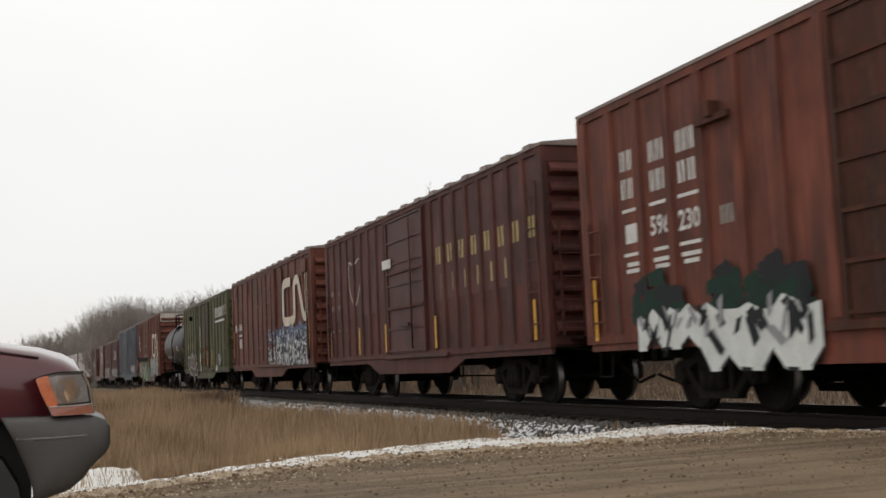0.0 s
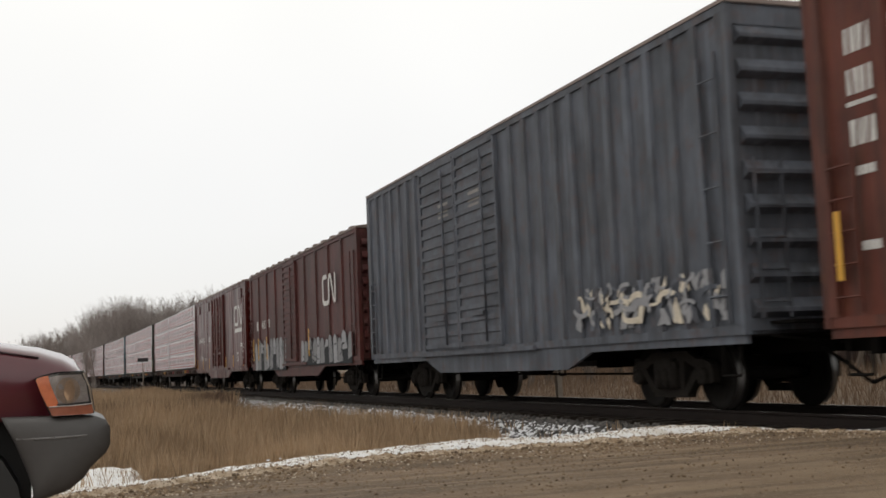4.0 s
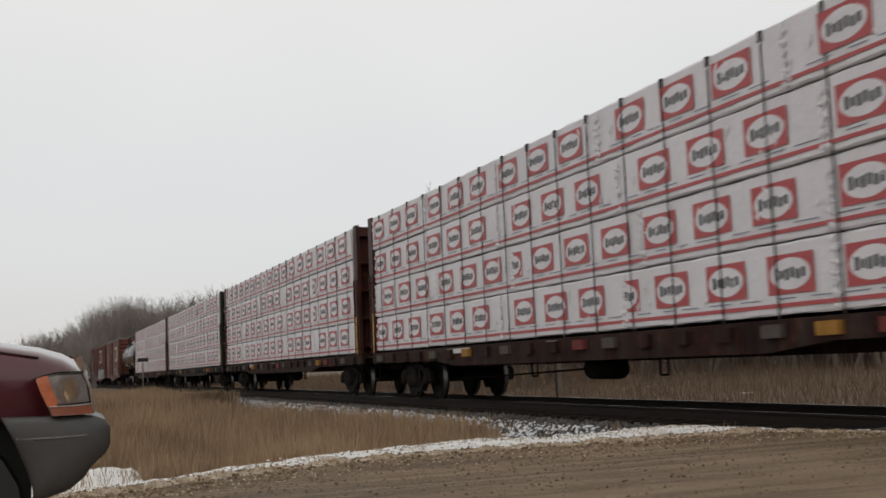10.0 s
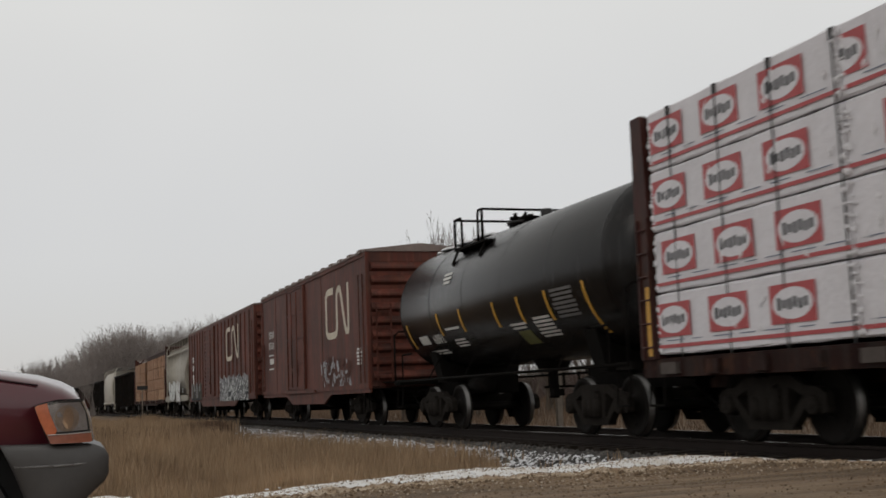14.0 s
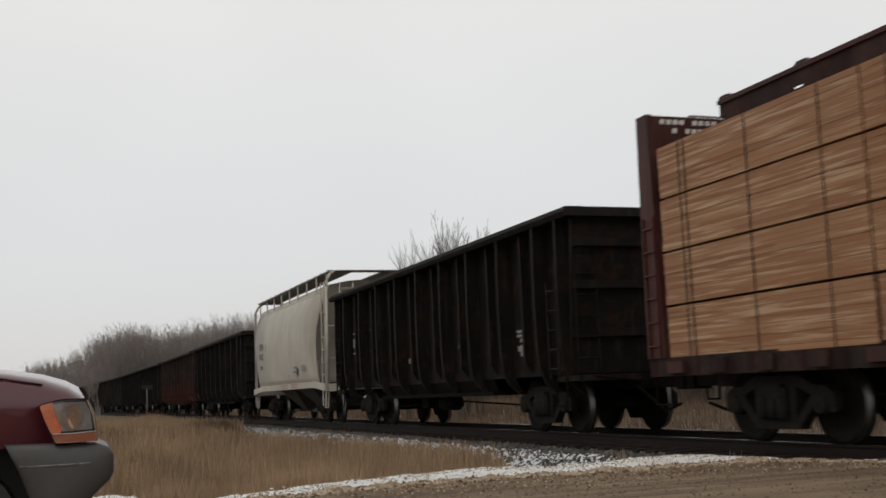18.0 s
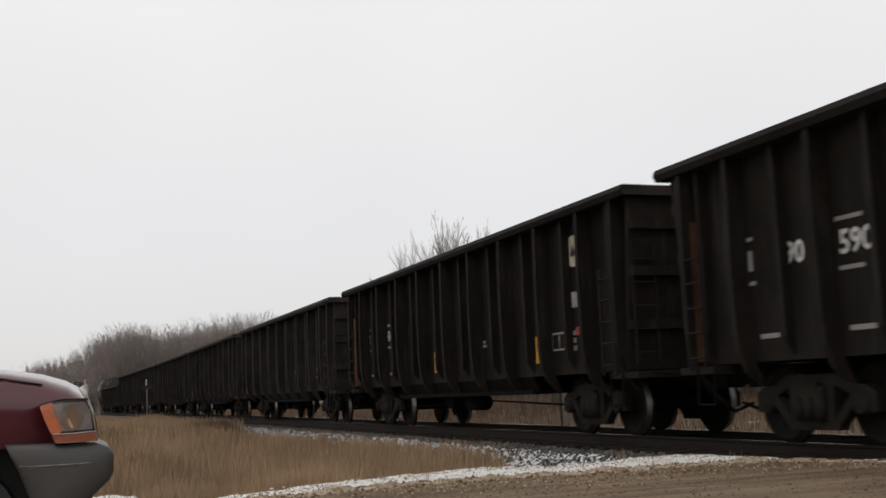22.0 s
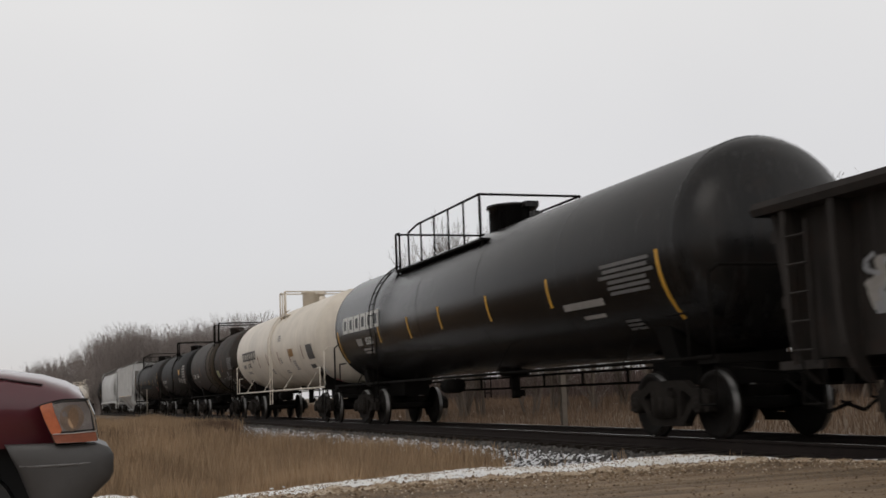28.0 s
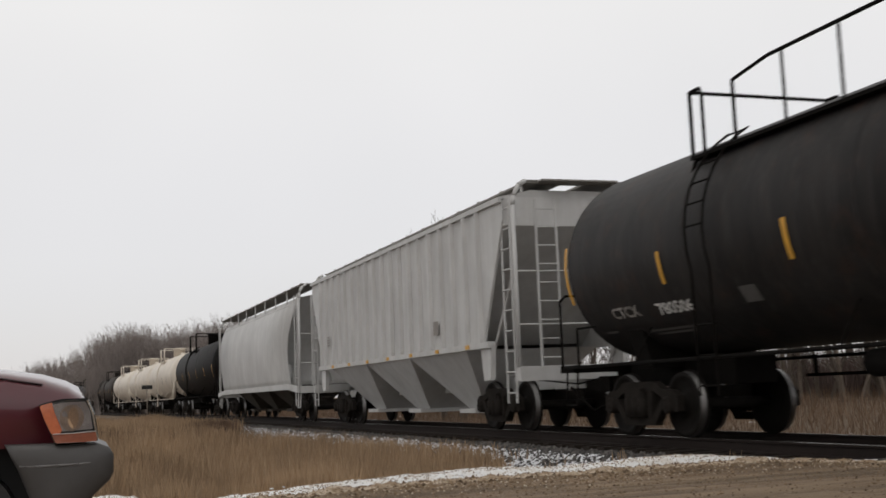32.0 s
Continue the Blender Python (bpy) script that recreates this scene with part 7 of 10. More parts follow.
graffiti(ob, -1.575, -0.5, 2.85, 0.95, 2.3, [M["gr_dark"], M["gr_white"], M["gr_white"]], 101, 3, "white bubble graffiti with dark outlines", "balloon")
graffiti(ob, -1.575, -2.95, -0.7, 0.9, 2.25, [M["gr_pink"], M["gr_white"], M["gr_white"]], 103, 2, "white bubble graffiti with faint red outlines", "balloon")
ob, h, L = cylinder_hopper(431.3, 443.7, M["hopper_grey"], "dusty pale-grey curved-side covered hopper with black number")
sign_text(ob, "CEFX", 0.32, -1.583, 4.07, 2.83, M["black_let"], 1.05)
small_print(ob, -1.582, [(4.0, 2.1, 0.7, 0.05, 2), (-2.15, 1.87, 0.66, 0.26, 1)], M["black_let"], 5)
small_print(ob, -1.582, [(3.05, 2.85, 0.2, 0.04, 4), (-3.3, 1.88, 0.7, 0.04, 3), (-1.2, 1.62, 0.3, 0.04, 2)], M["grey_let"], 6)
small_print(ob, -1.587, [(-2.15, 1.66, 0.5, 0.03, 1), (-2.02, 1.84, 0.14, 0.12, 1), (-2.28, 1.84, 0.14, 0.12, 1)], M["white"], 7)
small_print(ob, -1.53, [(-0.1, 1.29, 1.3, 0.05, 2), (-1.75, 1.3, 1.2, 0.05, 2)], M["faint_red"], 8)
sign_text(ob, "96102", 0.34, -1.583, 4.06, 2.45, M["black_let"])
ob, h, L = cylinder_hopper(743.9, 762.2, M["hopper_white"], "clean light-grey curved-side covered hopper", 3, 0.8)


def ribbed_hopper(s0, s1, paint, label):
    ob, half = rolling("covered_hopper", label, "hopper car", s0, s1, 2.1)
    L, eave, foot = half - 0.3, 4.45, 1.75

    def side():
        bm = bmesh.new()
        prism(bm, [(-half + 1.5, foot), (half - 1.5, foot), (half - 0.9, 2.9), (L, 4.0), (L, eave), (-L, eave), (-L, 4.0), (-half + 0.9, 2.9)], -1.52, -1.47, "x")
        box(bm, -1.58, -1.47, -L, L, eave - 0.1, eave)
        box(bm, -1.57, -1.47, -half + 1.2, half - 1.2, foot - 0.12, foot)
        return bm
    both(side, "side_wall", paint, ob)
    bm = bmesh.new()
    prism(bm, [(-1.52, -0.06), (-1.60, -0.03), (-1.60, 0.03), (-1.52, 0.06)], foot, eave - 0.1, "z")
    post = done(bm, "side_post", paint)
    for i in range(19):
        y = -half + 1.55 + (2 * half - 3.1) * i / 18
        piece("side_post", post, ob, pose(0, y, 0))
        piece("side_post", post, ob, pose(0, -y, 0, 0, 0, 180))
    for s in (-1, 1):
        bm = bmesh.new()
        prism(bm, [(s * L, eave), (s * L, 3.9), (s * (half - 3.2), foot), (s * (half - 3.3), foot), (s * (L - 0.1), 3.95), (s * (L - 0.1), eave)], -1.5, 1.5, "x")
        part("slope_sheet", bm, paint, ob)
    bm = bmesh.new()
    prism(bm, [(-1.55, eave), (-0.9, eave + 0.14), (0.9, eave + 0.14), (1.55, eave)], -L, L, "y")
    part("roof", bm, paint, ob)
    n = 3
    wid = (2 * half - 5.2) / n
    for i in range(n):
        c = -half + 2.6 + wid * (i + 0.5)
        bm = bmesh.new()
        lo, hi = [], []
        for sx, sy in ((-1, -1), (1, -1), (1, 1), (-1, 1)):
            hi.append(bm.verts.new((sx * 1.5, c + sy * wid * 0.5, foot - 0.1)))
            lo.append(bm.verts.new((sx * 0.55, c + sy * 0.5, 0.42)))
        for k in range(4):
            bm.faces.new((lo[k], lo[(k + 1) % 4], hi[(k + 1) % 4], hi[k]))
        bm.faces.new(lo)
        box(bm, -0.8, 0.8, c - 0.5, c + 0.5, 0.33, 0.42)
        part("discharge_hopper", bm, paint, ob)
    bm = bmesh.new()
    box(bm, -0.3, 0.3, -half, half, 0.78, 1.1)
    for s in (-1, 1):
        box(bm, -1.45, 1.45, s * half - 0.1, s * half + 0.1, 0.95, 1.2)
        for y in (half - 1.5,):
            for q in (-1, 1):
                prism(bm, [(s * (y - 0.3), foot), (s * (y + 0.3), foot), (s * (y + 0.2), 1.0), (s * (y - 0.15), 1.0)], q * 1.44 - 0.05, q * 1.44 + 0.05, "x")
    part("floor_frame", bm, paint, ob)
    end_cage(ob, half, paint, 4.45)
    roof_walk(ob, half - 0.2, paint, eave + 0.3, eave + 0.05, 0.8, 12)
    small_print(ob, -1.585, [(-half + 4.2, 2.35, 0.35, 0.3, 1), (half - 2.6, 2.6, 0.4, 0.05, 4)], M["grey_let"], 8)
    bm = bmesh.new()
    for i in range(7):
        box(bm, -1.59, -1.57, -half + 2.2 + i * 1.9, -half + 2.4 + i * 1.9, foot - 0.1, foot - 0.02)
    part("reflector_strip", bm, M["yellow"], ob, "small yellow reflectors")
    return ob, half


ribbed_hopper(724.9, 741.6, M["hopper_white"], "light grey covered hopper with ribbed sides")


# ---- gondolas ----
WALL = -1.30                # face of a gondola's side sheet; its posts stand out from it


def gondola(s0, s1, paint, label, end_mat=None, posts=9, top=3.76, seed=1):
    ob, half = rolling("gondola", label, "gondola", s0, s1, 2.3)
    low, ins = 1.02, 0.3

    def side():
        bm = bmesh.new()
        prism(bm, [(-half + ins, low), (half - ins, low), (half - 0.06, top), (-half + 0.06, top)], WALL, WALL + 0.05, "x")
        return bm
    both(side, "side_wall", paint, ob)

    def belly_side():
        bm = bmesh.new()
        prism(bm, [(WALL + 0.05, low), (WALL + 0.01, low), (-1.16, 0.72), (-1.12, 0.72)], -half + 4.2, half - 4.2, "y")
        return bm
    both(belly_side, "belly_side", M["steel_dark"], ob)
    for s in (-1, 1):
        bm = bmesh.new()
        prism(bm, [(s * 1.28, top - 0.1), (s * 1.28, top + 0.06), (s * 1.6, top + 0.06), (s * 1.64, top - 0.02), (s * 1.6, top - 0.1)], -half - 0.12, half + 0.12, "y")
        part("top_chord", bm, paint, ob)
    # a post: a deep web with a narrow flange, its foot curved in under the floor
    bm = bmesh.new()
    prof = [(WALL + 0.01, top - 0.1), (-1.57, top - 0.1), (-1.585, 2.4), (-1.57, 1.5), (-1.53, 1.15), (-1.42, 0.9), (-1.22, 0.72), (-1.15, 0.72), (WALL + 0.01, low)]
    prism(bm, prof, -0.02, 0.02, "y")
    for (x0, z0), (x1, z1) in zip(prof[1:6], prof[2:7]):
        quad(bm, [(x0 - 0.004, -0.055, z0), (x0 - 0.004, 0.055, z0), (x1 - 0.004, 0.055, z1), (x1 - 0.004, -0.055, z1)])
    post = done(bm, "side_post", paint)
    bm = bmesh.new()
    prism(bm, [(WALL + 0.01, top - 0.1), (-1.46, top - 0.1), (-1.45, 1.3), (WALL + 0.01, low + 0.04)], -0.018, 0.018, "y")
    quad(bm, [(-1.464, -0.05, top - 0.1), (-1.464, 0.05, top - 0.1), (-1.454, 0.05, 1.3), (-1.454, -0.05, 1.3)])
    stiffener = done(bm, "side_stiffener", paint)
    pitch = 1.68 if posts == 9 else (2 * half - 2.6) / (posts - 1)
    for y in [(i - posts / 2) * pitch for i in range(posts + 1)]:
        piece("side_stiffener", stiffener, ob, pose(0, y, 0))
        piece("side_stiffener", stiffener, ob, pose(0, -y, 0, 0, 0, 180))
    for y in [(i - (posts - 1) / 2) * pitch for i in range(posts)] + [-half + 0.42, half - 0.42]:
        piece("side_post", post, ob, pose(0, y, 0))
        piece("side_post", post, ob, pose(0, -y, 0, 0, 0, 180))

    def end():
        bm = bmesh.new()
        prism(bm, [(-half + ins, low), (-half + ins + 0.06, low), (-half + 0.1, top), (-half, top)], -1.44, 1.44, "x")
        return bm

    def chord():
        bm = bmesh.new()
        prism(bm, [(-half - 0.14, top - 0.1), (-half + 0.1, top - 0.1), (-half + 0.1, top + 0.06), (-half - 0.1, top + 0.06)], -1.59, 1.59, "x")
        return bm

    def deck():
        bm = bmesh.new()
        box(bm, -1.45, 1.45, -half, -half + 0.9, 0.9, 1.0)
        return bm
    both(chord, "end_chord", paint, ob)
    both(deck, "end_platform", paint, ob)
    me = done(end(), "end_wall", paint)
    ends = [piece("end_wall", me, ob), piece("end_wall", me, ob, pose(0, 0, 0, 0, 0, 180))]
    bm = bmesh.new()
    box(bm, -1.42, 1.42, -half - 0.09, -half + 0.02, -0.07, 0.07)
    rib = done(bm, "end_rib", paint)
    for z in (1.7, 2.5, 3.2):
        if z < top - 0.2:
            for e in ends:
                piece("end_rib", rib, e, pose(0, ins * (top - z) / (top - low), z))
    if end_mat:
        bm = bmesh.new()
        prism(bm, [(half - ins - 0.2, low + 0.05), (half - ins, low + 0.05), (half - 0.08, top - 0.12), (half - 0.42, top - 0.12)], -1.44, WALL - 0.004, "x")
        part("rust_panel", bm, end_mat, ob, "orange-rusted end panel")
    bm = bmesh.new()
    box(bm, -1.3, 1.3, -half + 4.2, half - 4.2, 0.70, 0.78)
    part("tub_belly", bm, M["steel_dark"], ob)
    bm = bmesh.new()
    box(bm, -0.3, 0.3, -half, half, 0.74, 1.0)
    part("centre_sill", bm, M["steel_dark"], ob)
    bm = bmesh.new()
    box(bm, -1.24, 1.24, -half + ins, half - ins, low, low + 0.06)
    part("tub_floor", bm, M["steel_dark"], ob)
    bm = bmesh.new()
    lathe(bm, [(-0.45, 0.02), (-0.43, 0.17), (0.43, 0.17), (0.45, 0.02)], "y", 12, cx=-0.8, cz=0.56)
    box(bm, -0.95, -0.5, 1.2, 1.7, 0.45, 0.72)
    rod(bm, (-0.8, 1.6, 0.55), (-0.7, half - 2.6, 0.45), 0.02, 5)
    rod(bm, (-0.8, -0.5, 0.6), (-0.7, -half + 2.6, 0.45), 0.02, 5)
    part("brake_gear", bm, M["steel_dark"], ob)
    for y in (-half + 0.65, half - 0.65):
        ladder(ob, -1.56, y, 0.95, 2.6, paint, 0.38, 5)
        stirrup(ob, y, M["steel_dark"], 1.5)
    ladder(ob, -1.2, -half + 0.1, 1.1, 3.2, paint, 0.38, 6, "x")
    return ob, half


def gon_print(ob, half, seed, z=2.2, number=None, mark=True):
    """White road number near the far end and small stencils."""
    if mark:
        small_print(ob, WALL - 0.006, [(half - 1.45, z + 0.17, 0.42, 0.26, 1), (half - 1.45, z + 0.34, 0.5, 0.05, 1), (half - 3.5, z + 0.34, 0.6, 0.05, 1), (half - 1.5, z - 0.22, 0.5, 0.05, 1),
                                       (half - 3.5, z - 0.22, 0.6, 0.05, 1), (half - 1.9, 1.36, 0.5, 0.06, 1), (half - 3.6, 1.36, 0.5, 0.06, 1)], M["grey_let"], seed)
    if number:
        a, b = number.split()
        sign_text(ob, a, 0.38, WALL - 0.007, half - 2.5, z + 0.03, M["white"])
        sign_text(ob, b, 0.38, WALL - 0.007, half - 3.6, z + 0.03, M["white"])


def square_mark(ob, y, z, w, h):
    """A white plate fixed across the posts, with dark rings."""
    x = -1.60
    bm = bmesh.new()
    box(bm, x, x + 0.012, y - w, y + w, z - h, z + h)
    m = part("emblem", bm, M["white"], ob, "white square emblem with dark rings")
    bm = bmesh.new()
    for k, (r0, r1) in enumerate(((0.82, 0.55), (0.3, 0.12))):
        for i in range(20):
            a, b = math.tau * i / 20, math.tau * (i + 1) / 20
            quad(bm, [(x - 0.004, y + w * r * math.cos(c), z + h * r * math.sin(c)) for r, c in ((r0, a), (r0, b), (r1, b), (r1, a))])
    part("emblem_ring", bm, M["black_let"], m)


def oval_mark(ob, y, z, ry, rz, mat, inner):
    """A round emblem with a dark core."""
    bm = bmesh.new()
    quad(bm, [(WALL - 0.006, y + ry * math.cos(a * math.tau / 20), z + rz * math.sin(a * math.tau / 20)) for a in range(20)])
    m = part("emblem", bm, mat, ob, "round pale emblem worn by rust")
    if inner:
        bm = bmesh.new()
        quad(bm, [(WALL - 0.010, y + ry * k * math.cos(a * math.tau / 8), z - 0.03 + rz * k * math.sin(a * math.tau / 8)) for a, k in enumerate((0.45, 0.3, 0.6, 0.3, 0.45, 0.3, 0.3, 0.3))])
        part("emblem_core", bm, M["black_let"], m)


M["rust_red"] = painted("rust_red_steel", (0.095, 0.030, 0.0225), 0.35, 0.4, 0.8, (0.11, 0.042, 0.026), (0.03, 0.016, 0.012), 0.12)
M["brown_rust"] = painted("brown_rust_steel", (0.085, 0.04, 0.02), 0.5, 0.4, 0.8, shine=0.2)
rows = [(413.8, 430.0, "brown_gon", "charred brown-black gondola with rust streaks and chalk marks", None), (446.0, 462.3, "black_car", "black gondola with an orange-rusted end panel", "orange_rust"),
        (464.0, 480.8, "rust_gon", "rust-brown gondola with a worn pale ribbon emblem", None), (482.3, 498.8, "black_car", "black gondola with white number and a rust-streaked end", "brown_rust"),
        (500.0, 516.6, "black_car", "black gondola with white number, round emblem and a rusted end panel", "orange_rust"), (518.4, 534.7, "black_dusty", "black gondola with an orange-rusted end panel", "orange_rust"),
        (536.4, 553.0, "black_dusty", "black gondola with yellow strips and a rusted end panel", "orange_rust"), (554.6, 571.1, "black_dusty", "black gondola with broken pale block letters", None),
        (572.9, 589.2, "black_dusty", "black gondola with a white ringed emblem", None), (590.8, 607.2, "black_dusty", "plain black gondola with tapered side posts", None)]
numbers = [None, None, None, "90 590", "59 041", "97 106", "97 142", None, None, None]
for i, (a, b, mk, words, rust) in enumerate(rows):
    ob, h = gondola(a, b, M[mk], words, M[rust] if rust else None, 9, 3.72, i)
    gon_print(ob, h, 400 + i, 2.25, numbers[i], i not in (7, 8, 9))
    ys = [[-h + 1.3, -2.5, h - 0.5], [-1.25, 1.1], [1.2, 3.02], [-h + 0.7, -3.0, 3.0], [-4.4, 1.28], [-3.97, 1.2], [1.36, -1.16, -3.8], [h - 0.5, 4.7, -0.5], [1.2, -4.0], [2.0]][i]
    if i:
        reflectors(ob, WALL - 0.008, ys, 1.53 if i == 6 else 1.25, 0.48, 0.13)
    if i == 5:
        reflectors(ob, WALL - 0.008, (-7.2,), 1.4, 0.82, 0.13)
    small_print(ob, WALL - 0.006, [(-h + 2.5, 1.75, 0.45, 0.08, 3), (-1.75 if i else -2.2, 1.8, 0.3, 0.05, 2)], M["grey_let"], 430 + i)
    if i == 0:
        small_print(ob, WALL - 0.007, [(1.45, 1.65, 0.2, 0.12, 1), (-2.15, 1.85, 0.25, 0.14, 1), (-5.4, 1.9, 0.4, 0.05, 2), (-5.4, 1.6, 0.3, 0.1, 1)], M["grey_let"], 455)
        graffiti(ob, WALL - 0.008, 7.15, 7.75, 1.6, 2.1, [M["grey_let"], M["gr_white"], M["brown_gon"]], 111, 1, "white chalk scrawl", "tangle")
        for y in (-h + 0.42, -h + 0.95):
            bm = bmesh.new()
            prism(bm, [(y - 0.16, 1.1), (y + 0.1, 1.1), (y + 0.06, 3.6), (y - 0.22, 3.6)], WALL - 0.012, WALL - 0.004, "x")
            part("rust_panel", bm, M["brown_rust"], ob, "brown rust-streaked panel")
    if i == 1:
        small_print(ob, WALL - 0.007, [(6.45, 2.27, 0.5, 0.24, 1), (4.85, 2.17, 0.62, 0.24, 1)], M["grey_let"], 450, "block_lettering")
        small_print(ob, WALL - 0.007, [(6.4, 1.28, 0.5, 0.04, 1), (4.85, 1.25, 0.6, 0.04, 1), (6.4, 1.92, 0.5, 0.04, 1), (4.85, 1.87, 0.6, 0.04, 1)], M["grey_let"], 451)
        small_print(ob, WALL - 0.007, [(6.4, 1.72, 0.4, 0.07, 3), (4.85, 1.68, 0.5, 0.07, 3)], M["faint_let"], 451)
    if i == 2:
        for ya, yb in ((5.92, 6.68), (5.08, 5.84), (4.24, 5.0)):
            bm = bmesh.new()
            box(bm, WALL - 0.006, WALL - 0.002, ya, yb, 1.24, 3.58)
            part("rust_panel", bm, M["rust_red"], ob, "bright rust-red side panel")
        for y, w in ((6.3, 0.62), (5.46, 0.5)):
            small_print(ob, WALL - 0.009, [(y, 2.06, w, 0.05, 1), (y, 1.39, w, 0.05, 1)], M["white"], 452)
            small_print(ob, WALL - 0.009, [(y, 2.82, w, 0.2, 1), (y, 2.5, w, 0.2, 1), (y, 1.85, w, 0.14, 1), (y, 1.62, w, 0.14, 1)], M["rust_let"], 453, "block_lettering")
        bm = bmesh.new()
        quad(bm, [(WALL - 0.006, 2.1 + 0.2 * math.cos(a * math.tau / 16), 1.66 + 0.17 * math.sin(a * math.tau / 16)) for a in range(16)])
        part("stain", bm, M["black_car"], ob, "dark round burn mark")
        ribbon_logo(ob, WALL - 0.008, -4.6, 2.3, 2.4, 1.2, M["grey_let"], 0.18)
    if i == 7:
        for k, y in enumerate((6.65, 5.85, 4.8, 4.1, 3.05, 2.3)):
            bm = bmesh.new()
            hollow(bm, WALL - 0.007, y, 3.24, 0.44, 0.46, 0.085, k)
            part("block_lettering", bm, M["white"], ob, "worn pale block letter")
    if i == 8:
        square_mark(ob, -1.2, 2.52, 0.5, 0.27)
    if i in (4, 5):
        oval_mark(ob, -6.03, 3.08, 0.22, 0.27, M["cream"] if i == 4 else M["orange_rust"], i == 4)
        small_print(ob, WALL - 0.007, [(-6.02, 2.39, 0.5, 0.26, 1)], M["white"] if i == 4 else M["grey_let"], 460 + i, "block_lettering")
        bm = bmesh.new()
        for y0, y1, z0, z1 in ((-5.62, -5.04, 1.72, 1.75), (-5.62, -5.04, 1.44, 1.47), (-5.07, -5.04, 1.47, 1.72), (-5.62, -5.59, 1.47, 1.72), (-5.34, -5.31, 1.47, 1.72)):
            quad(bm, [(WALL - 0.007, y1, z0), (WALL - 0.007, y0, z0), (WALL - 0.007, y0, z1), (WALL - 0.007, y1, z1)])
        part("stencil_frame", bm, M["grey_let"], ob, "thin white stencilled frame")
    if i == 4:
        bm = bmesh.new()
        box(bm, WALL - 0.008, WALL - 0.003, -6.2, -6.02, 1.66, 1.8)
        part("placard", bm, M["wrap_red"], ob, "small red placard")

# low dark green gondola
ob, h = gondola(608.6, 628.8, M["black_dusty"], "low black gondola with square marks and a pale teal placard", None, 11, 2.86, 60)
small_print(ob, WALL - 0.006, [(h - 3.6, 2.2, 0.36, 0.26, 1), (h - 4.5, 2.2, 0.4, 0.26, 1), (h - 3.7, 1.5, 0.3, 0.06, 3), (h - 4.6, 1.5, 0.4, 0.06, 3)], M["white"], 61)
sign_text(ob, "65", 0.32, WALL - 0.007, h - 3.65, 1.72, M["white"])
sign_text(ob, "006", 0.32, WALL - 0.007, h - 4.55, 1.72, M["white"])
M["teal"] = plain("teal_print", (0.10, 0.25, 0.22), 0.5, 0, 0.3, 5)
bm = bmesh.new()
y = h - 8.3
quad(bm, [(WALL - 0.007, y + 0.36, 1.55), (WALL - 0.007, y - 0.36, 1.55), (WALL - 0.007, y - 0.36, 2.72), (WALL - 0.007, y + 0.36, 2.72)])
pl = part("placard", bm, M["white"], ob, "pale placard with teal shapes")
bm = bmesh.new()
blob(bm, y + 0.05, 2.4, 0.24, 0.2, WALL - 0.012, 0, random.Random(3))
blob(bm, y - 0.02, 2.05, 0.14, 0.16, WALL - 0.012, 0, random.Random(4))
blob(bm, y + 0.05, 1.7, 0.26, 0.08, WALL - 0.012, 0, random.Random(5))
part("placard_print", bm, M["teal"], pl)
for k in range(5):
    bm = bmesh.new()
    yy = h - 5.6 - k * 2.2
    box(bm, WALL - 0.012, WALL, yy - 0.08, yy + 0.08, 1.36, 1.54)
    part("reflector_square", bm, M["white"], ob, "white reflective square")
reflectors(ob, WALL - 0.008, (h - 1.9,), 1.3, 0.9, 0.05)
graffiti(ob, WALL - 0.009, 7.7, 8.75, 1.45, 2.2, [M["grey_let"], M["gr_grey"], M["gr_grey"]], 131, 1, "white chalk scrawl", "tangle")


M["dark_board"] = plain("printed_dark_board", (0.075, 0.072, 0.07), 0.6, 0, 0.5, 9)
M["ochre_board"] = plain("ochre_board", (0.30, 0.16, 0.045), 0.6, 0, 0.4, 6)
M["dim_let"] = plain("dusty_dim_lettering", (0.09, 0.085, 0.08), 0.7, 0.0, 0.4, 4)


